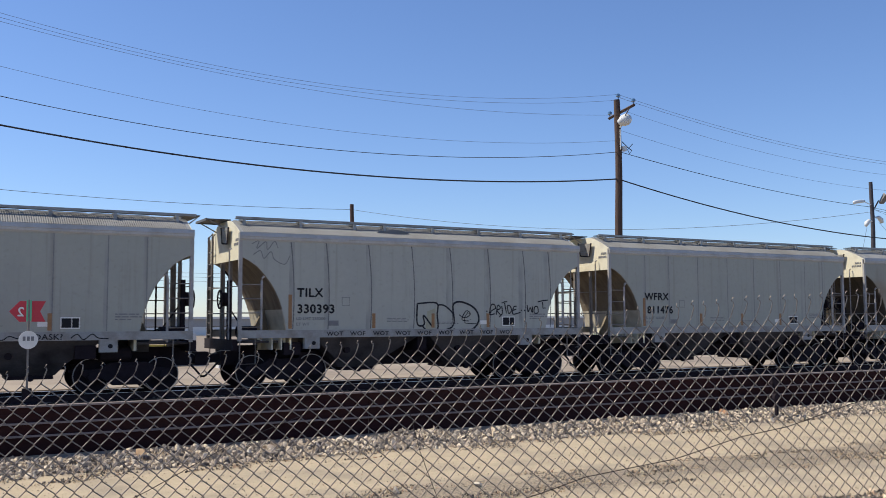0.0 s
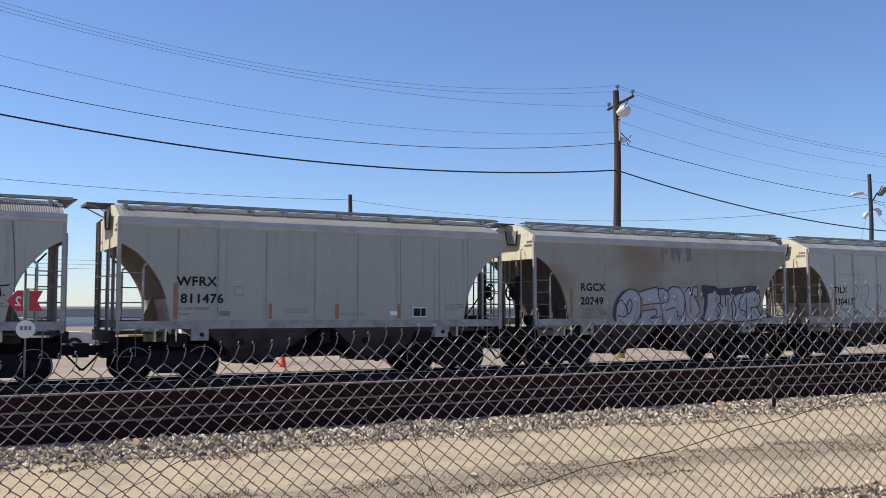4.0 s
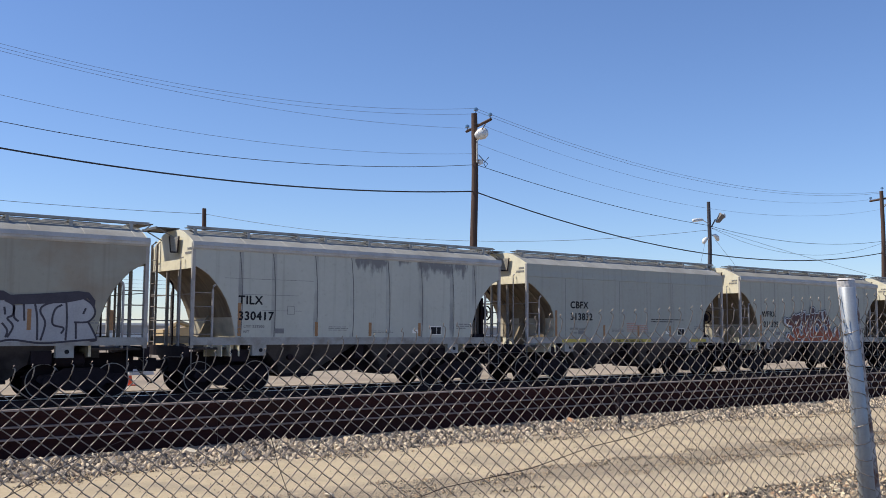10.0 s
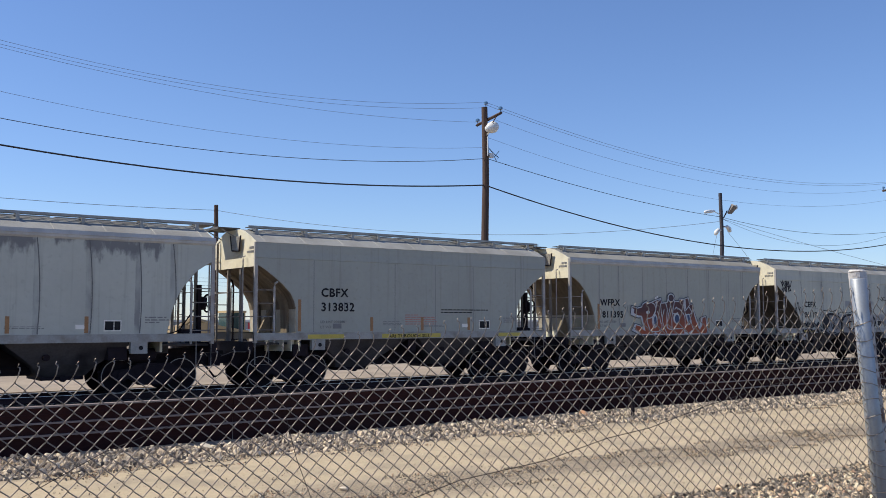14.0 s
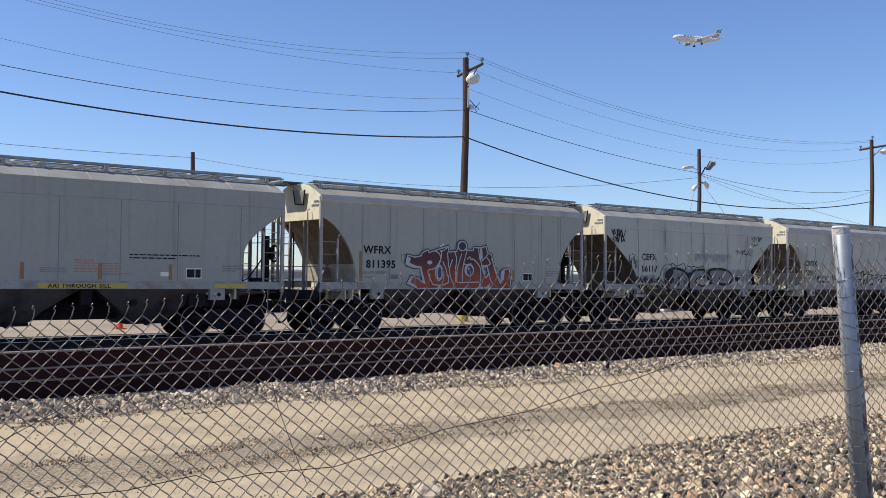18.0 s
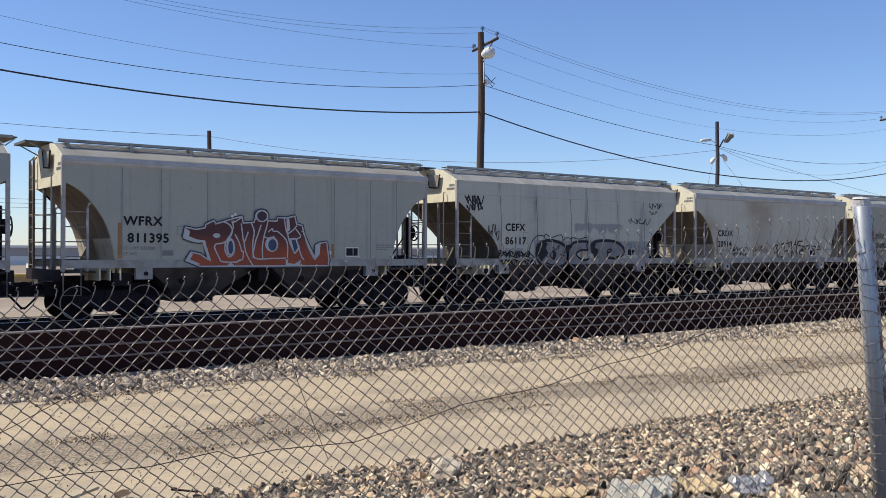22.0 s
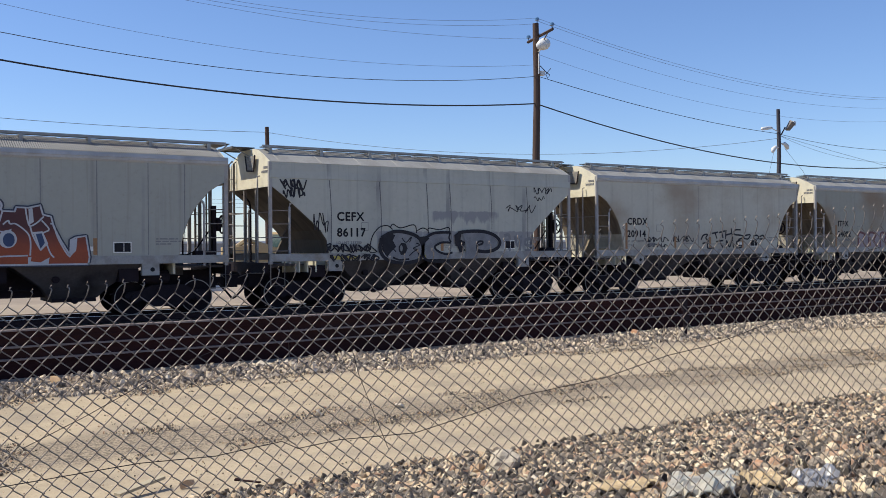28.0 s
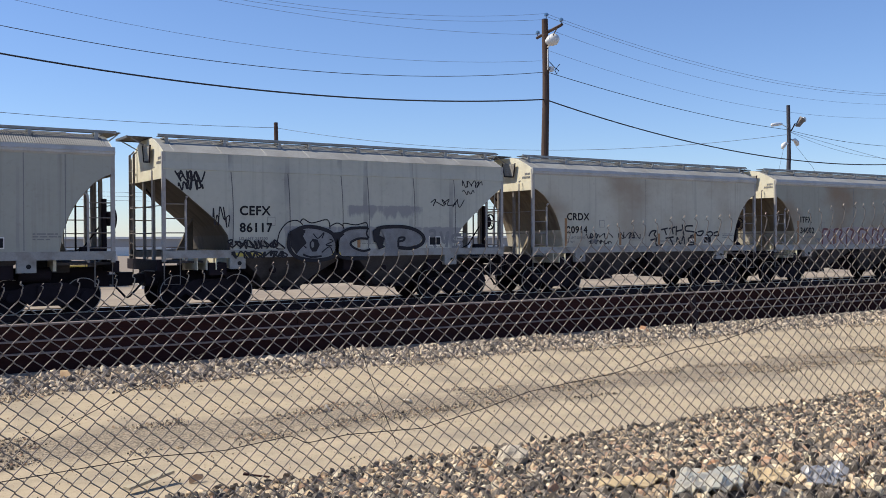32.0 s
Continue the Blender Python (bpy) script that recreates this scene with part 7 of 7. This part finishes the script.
# ---- the airliner ----
def airliner():
    j = thing("airliner", "white twin-engine airliner on approach with its wheels down", "airplane")
    fus = MB().tube([(-18.5, 0, 0.0), (-18.0, 0, 0.0), (-16.5, 0, 0.1), (-14, 0, 0.2), (0, 0, 0.2), (8, 0, 0.25), (14, 0, 0.9), (18.5, 0, 1.6)], [0.1, 0.8, 1.55, 1.95, 1.97, 1.9, 1.2, 0.25], 18)
    part("fuselage", fus, M_JET, j, smooth=True)
    for s in (-1, 1):
        w = MB()
        w.add([(-4, s * 1.6, -0.9), (3.0, s * 1.6, -0.9), (5.2, s * 16.8, 0.9), (3.6, s * 16.8, 0.9), (-4, s * 1.6, -1.3), (3.0, s * 1.6, -1.2), (5.2, s * 16.8, 0.8), (3.6, s * 16.8, 0.8)],
              [(0, 1, 2, 3), (4, 7, 6, 5), (0, 4, 5, 1), (1, 5, 6, 2), (2, 6, 7, 3), (3, 7, 4, 0)])
        wing = part("wing", w, M_JET, j)
        part("sharklet", MB().add([(3.6, s * 16.8, 0.8), (5.2, s * 16.8, 0.8), (5.9, s * 17.4, 3.2), (5.3, s * 17.4, 3.2), (3.6, s * 16.95, 0.8), (5.2, s * 16.95, 0.8), (5.9, s * 17.5, 3.2), (5.3, s * 17.5, 3.2)], [(0, 1, 2, 3), (4, 7, 6, 5), (0, 4, 5, 1), (1, 5, 6, 2), (2, 6, 7, 3), (3, 7, 4, 0)]), M_JETDK, wing)
        part("engine", MB().tube([(-5.2, s * 5.7, -2.0), (-4.8, s * 5.7, -2.0), (-3, s * 5.7, -2.0), (-0.6, s * 5.7, -1.8)], [0.9, 1.15, 1.2, 0.6], 16), M_JETDK, wing)
        part("tailplane", MB().add([(14.2, s * 0.6, 1.5), (17.4, s * 0.6, 1.5), (18.6, s * 6.2, 2.1), (17.2, s * 6.2, 2.1), (14.2, s * 0.6, 1.3), (17.4, s * 0.6, 1.3), (18.6, s * 6.2, 2.0), (17.2, s * 6.2, 2.0)], [(0, 1, 2, 3), (4, 7, 6, 5), (0, 4, 5, 1), (1, 5, 6, 2), (2, 6, 7, 3), (3, 7, 4, 0)]), M_JET, j)
        g = part("main_gear", MB().tube([(1.0, s * 3.6, -1.2), (1.0, s * 3.7, -3.3)], 0.14, 8), M_JETDK, j)
        part("gear_wheels", MB().disc((1.0, s * 3.5, -3.4), 0.58, "y", 0.4, 14).disc((1.0, s * 4.0, -3.4), 0.58, "y", 0.4, 14), M_BLACK, g)
    part("fin", MB().prism([(11.5, 1.6), (17.6, 1.8), (19.0, 7.6), (16.9, 7.6)], "y", -0.15, 0.15), M_JETDK, j, "dark-painted tail fin")
    part("nose_gear", MB().tube([(-13.3, 0, -1.5), (-13.3, 0, -3.2)], 0.11, 8).disc((-13.3, 0, -3.35), 0.4, "y", 0.5, 12), M_JETDK, j)
    win = MB()
    for k in range(34):
        for s in (-1, 1):
            win.box(-12.5 + k * 0.7, -12.2 + k * 0.7, s * 1.93, s * 1.96, 0.55, 0.9)
    part("window_row", win, M_JETDK, j)
    title = MB()
    for k in range(7):
        title.box(-11.5 + k * 1.15, -10.7 + k * 1.15, -1.99, -1.93, 0.95, 1.75)
    part("title_bars", title, M_JETDK, j)
    return j


JET = airliner()


# ---- movement ----
def train_at(t):
    """Place of the train's left end along the track, between the listed seconds."""
    for (t0, s0), (t1, s1) in zip(TRAIN_ROWS, TRAIN_ROWS[1:]):
        if t <= t1:
            return s0 + (s1 - s0) * (t - t0) / (t1 - t0)
    return TRAIN_ROWS[-1][1]


def motions():
    for i, car in enumerate(CARS):
        walk(car, [(t, pose(s + CAR_X[i], TRACK_Y, RAIL_Z)) for t, s in TRAIN_ROWS])
    s0, times = TRAIN_ROWS[0][1], []
    t, last = 0.0, None
    while t < 32.0:
        if last is None or abs(train_at(t) - last) > 0.5:
            times.append(t)
            last = train_at(t)
        t = round(t + 1 / 30, 4)
    times.append(32.0)
    for w, x, i in WHEELSETS:
        walk(w, [(t, pose(x * CAR_SX[i], 0, 0.457, 0, math.degrees((train_at(t) - s0) / 0.457), 0)) for t in times])
    walk(JET, [(t, pose(498 - 64.5 * (t - 18), 379 + 16.5 * (t - 18), 155.5, 0, -2, -14)) for t in (0, 8, 16, 24, 32)])


motions()
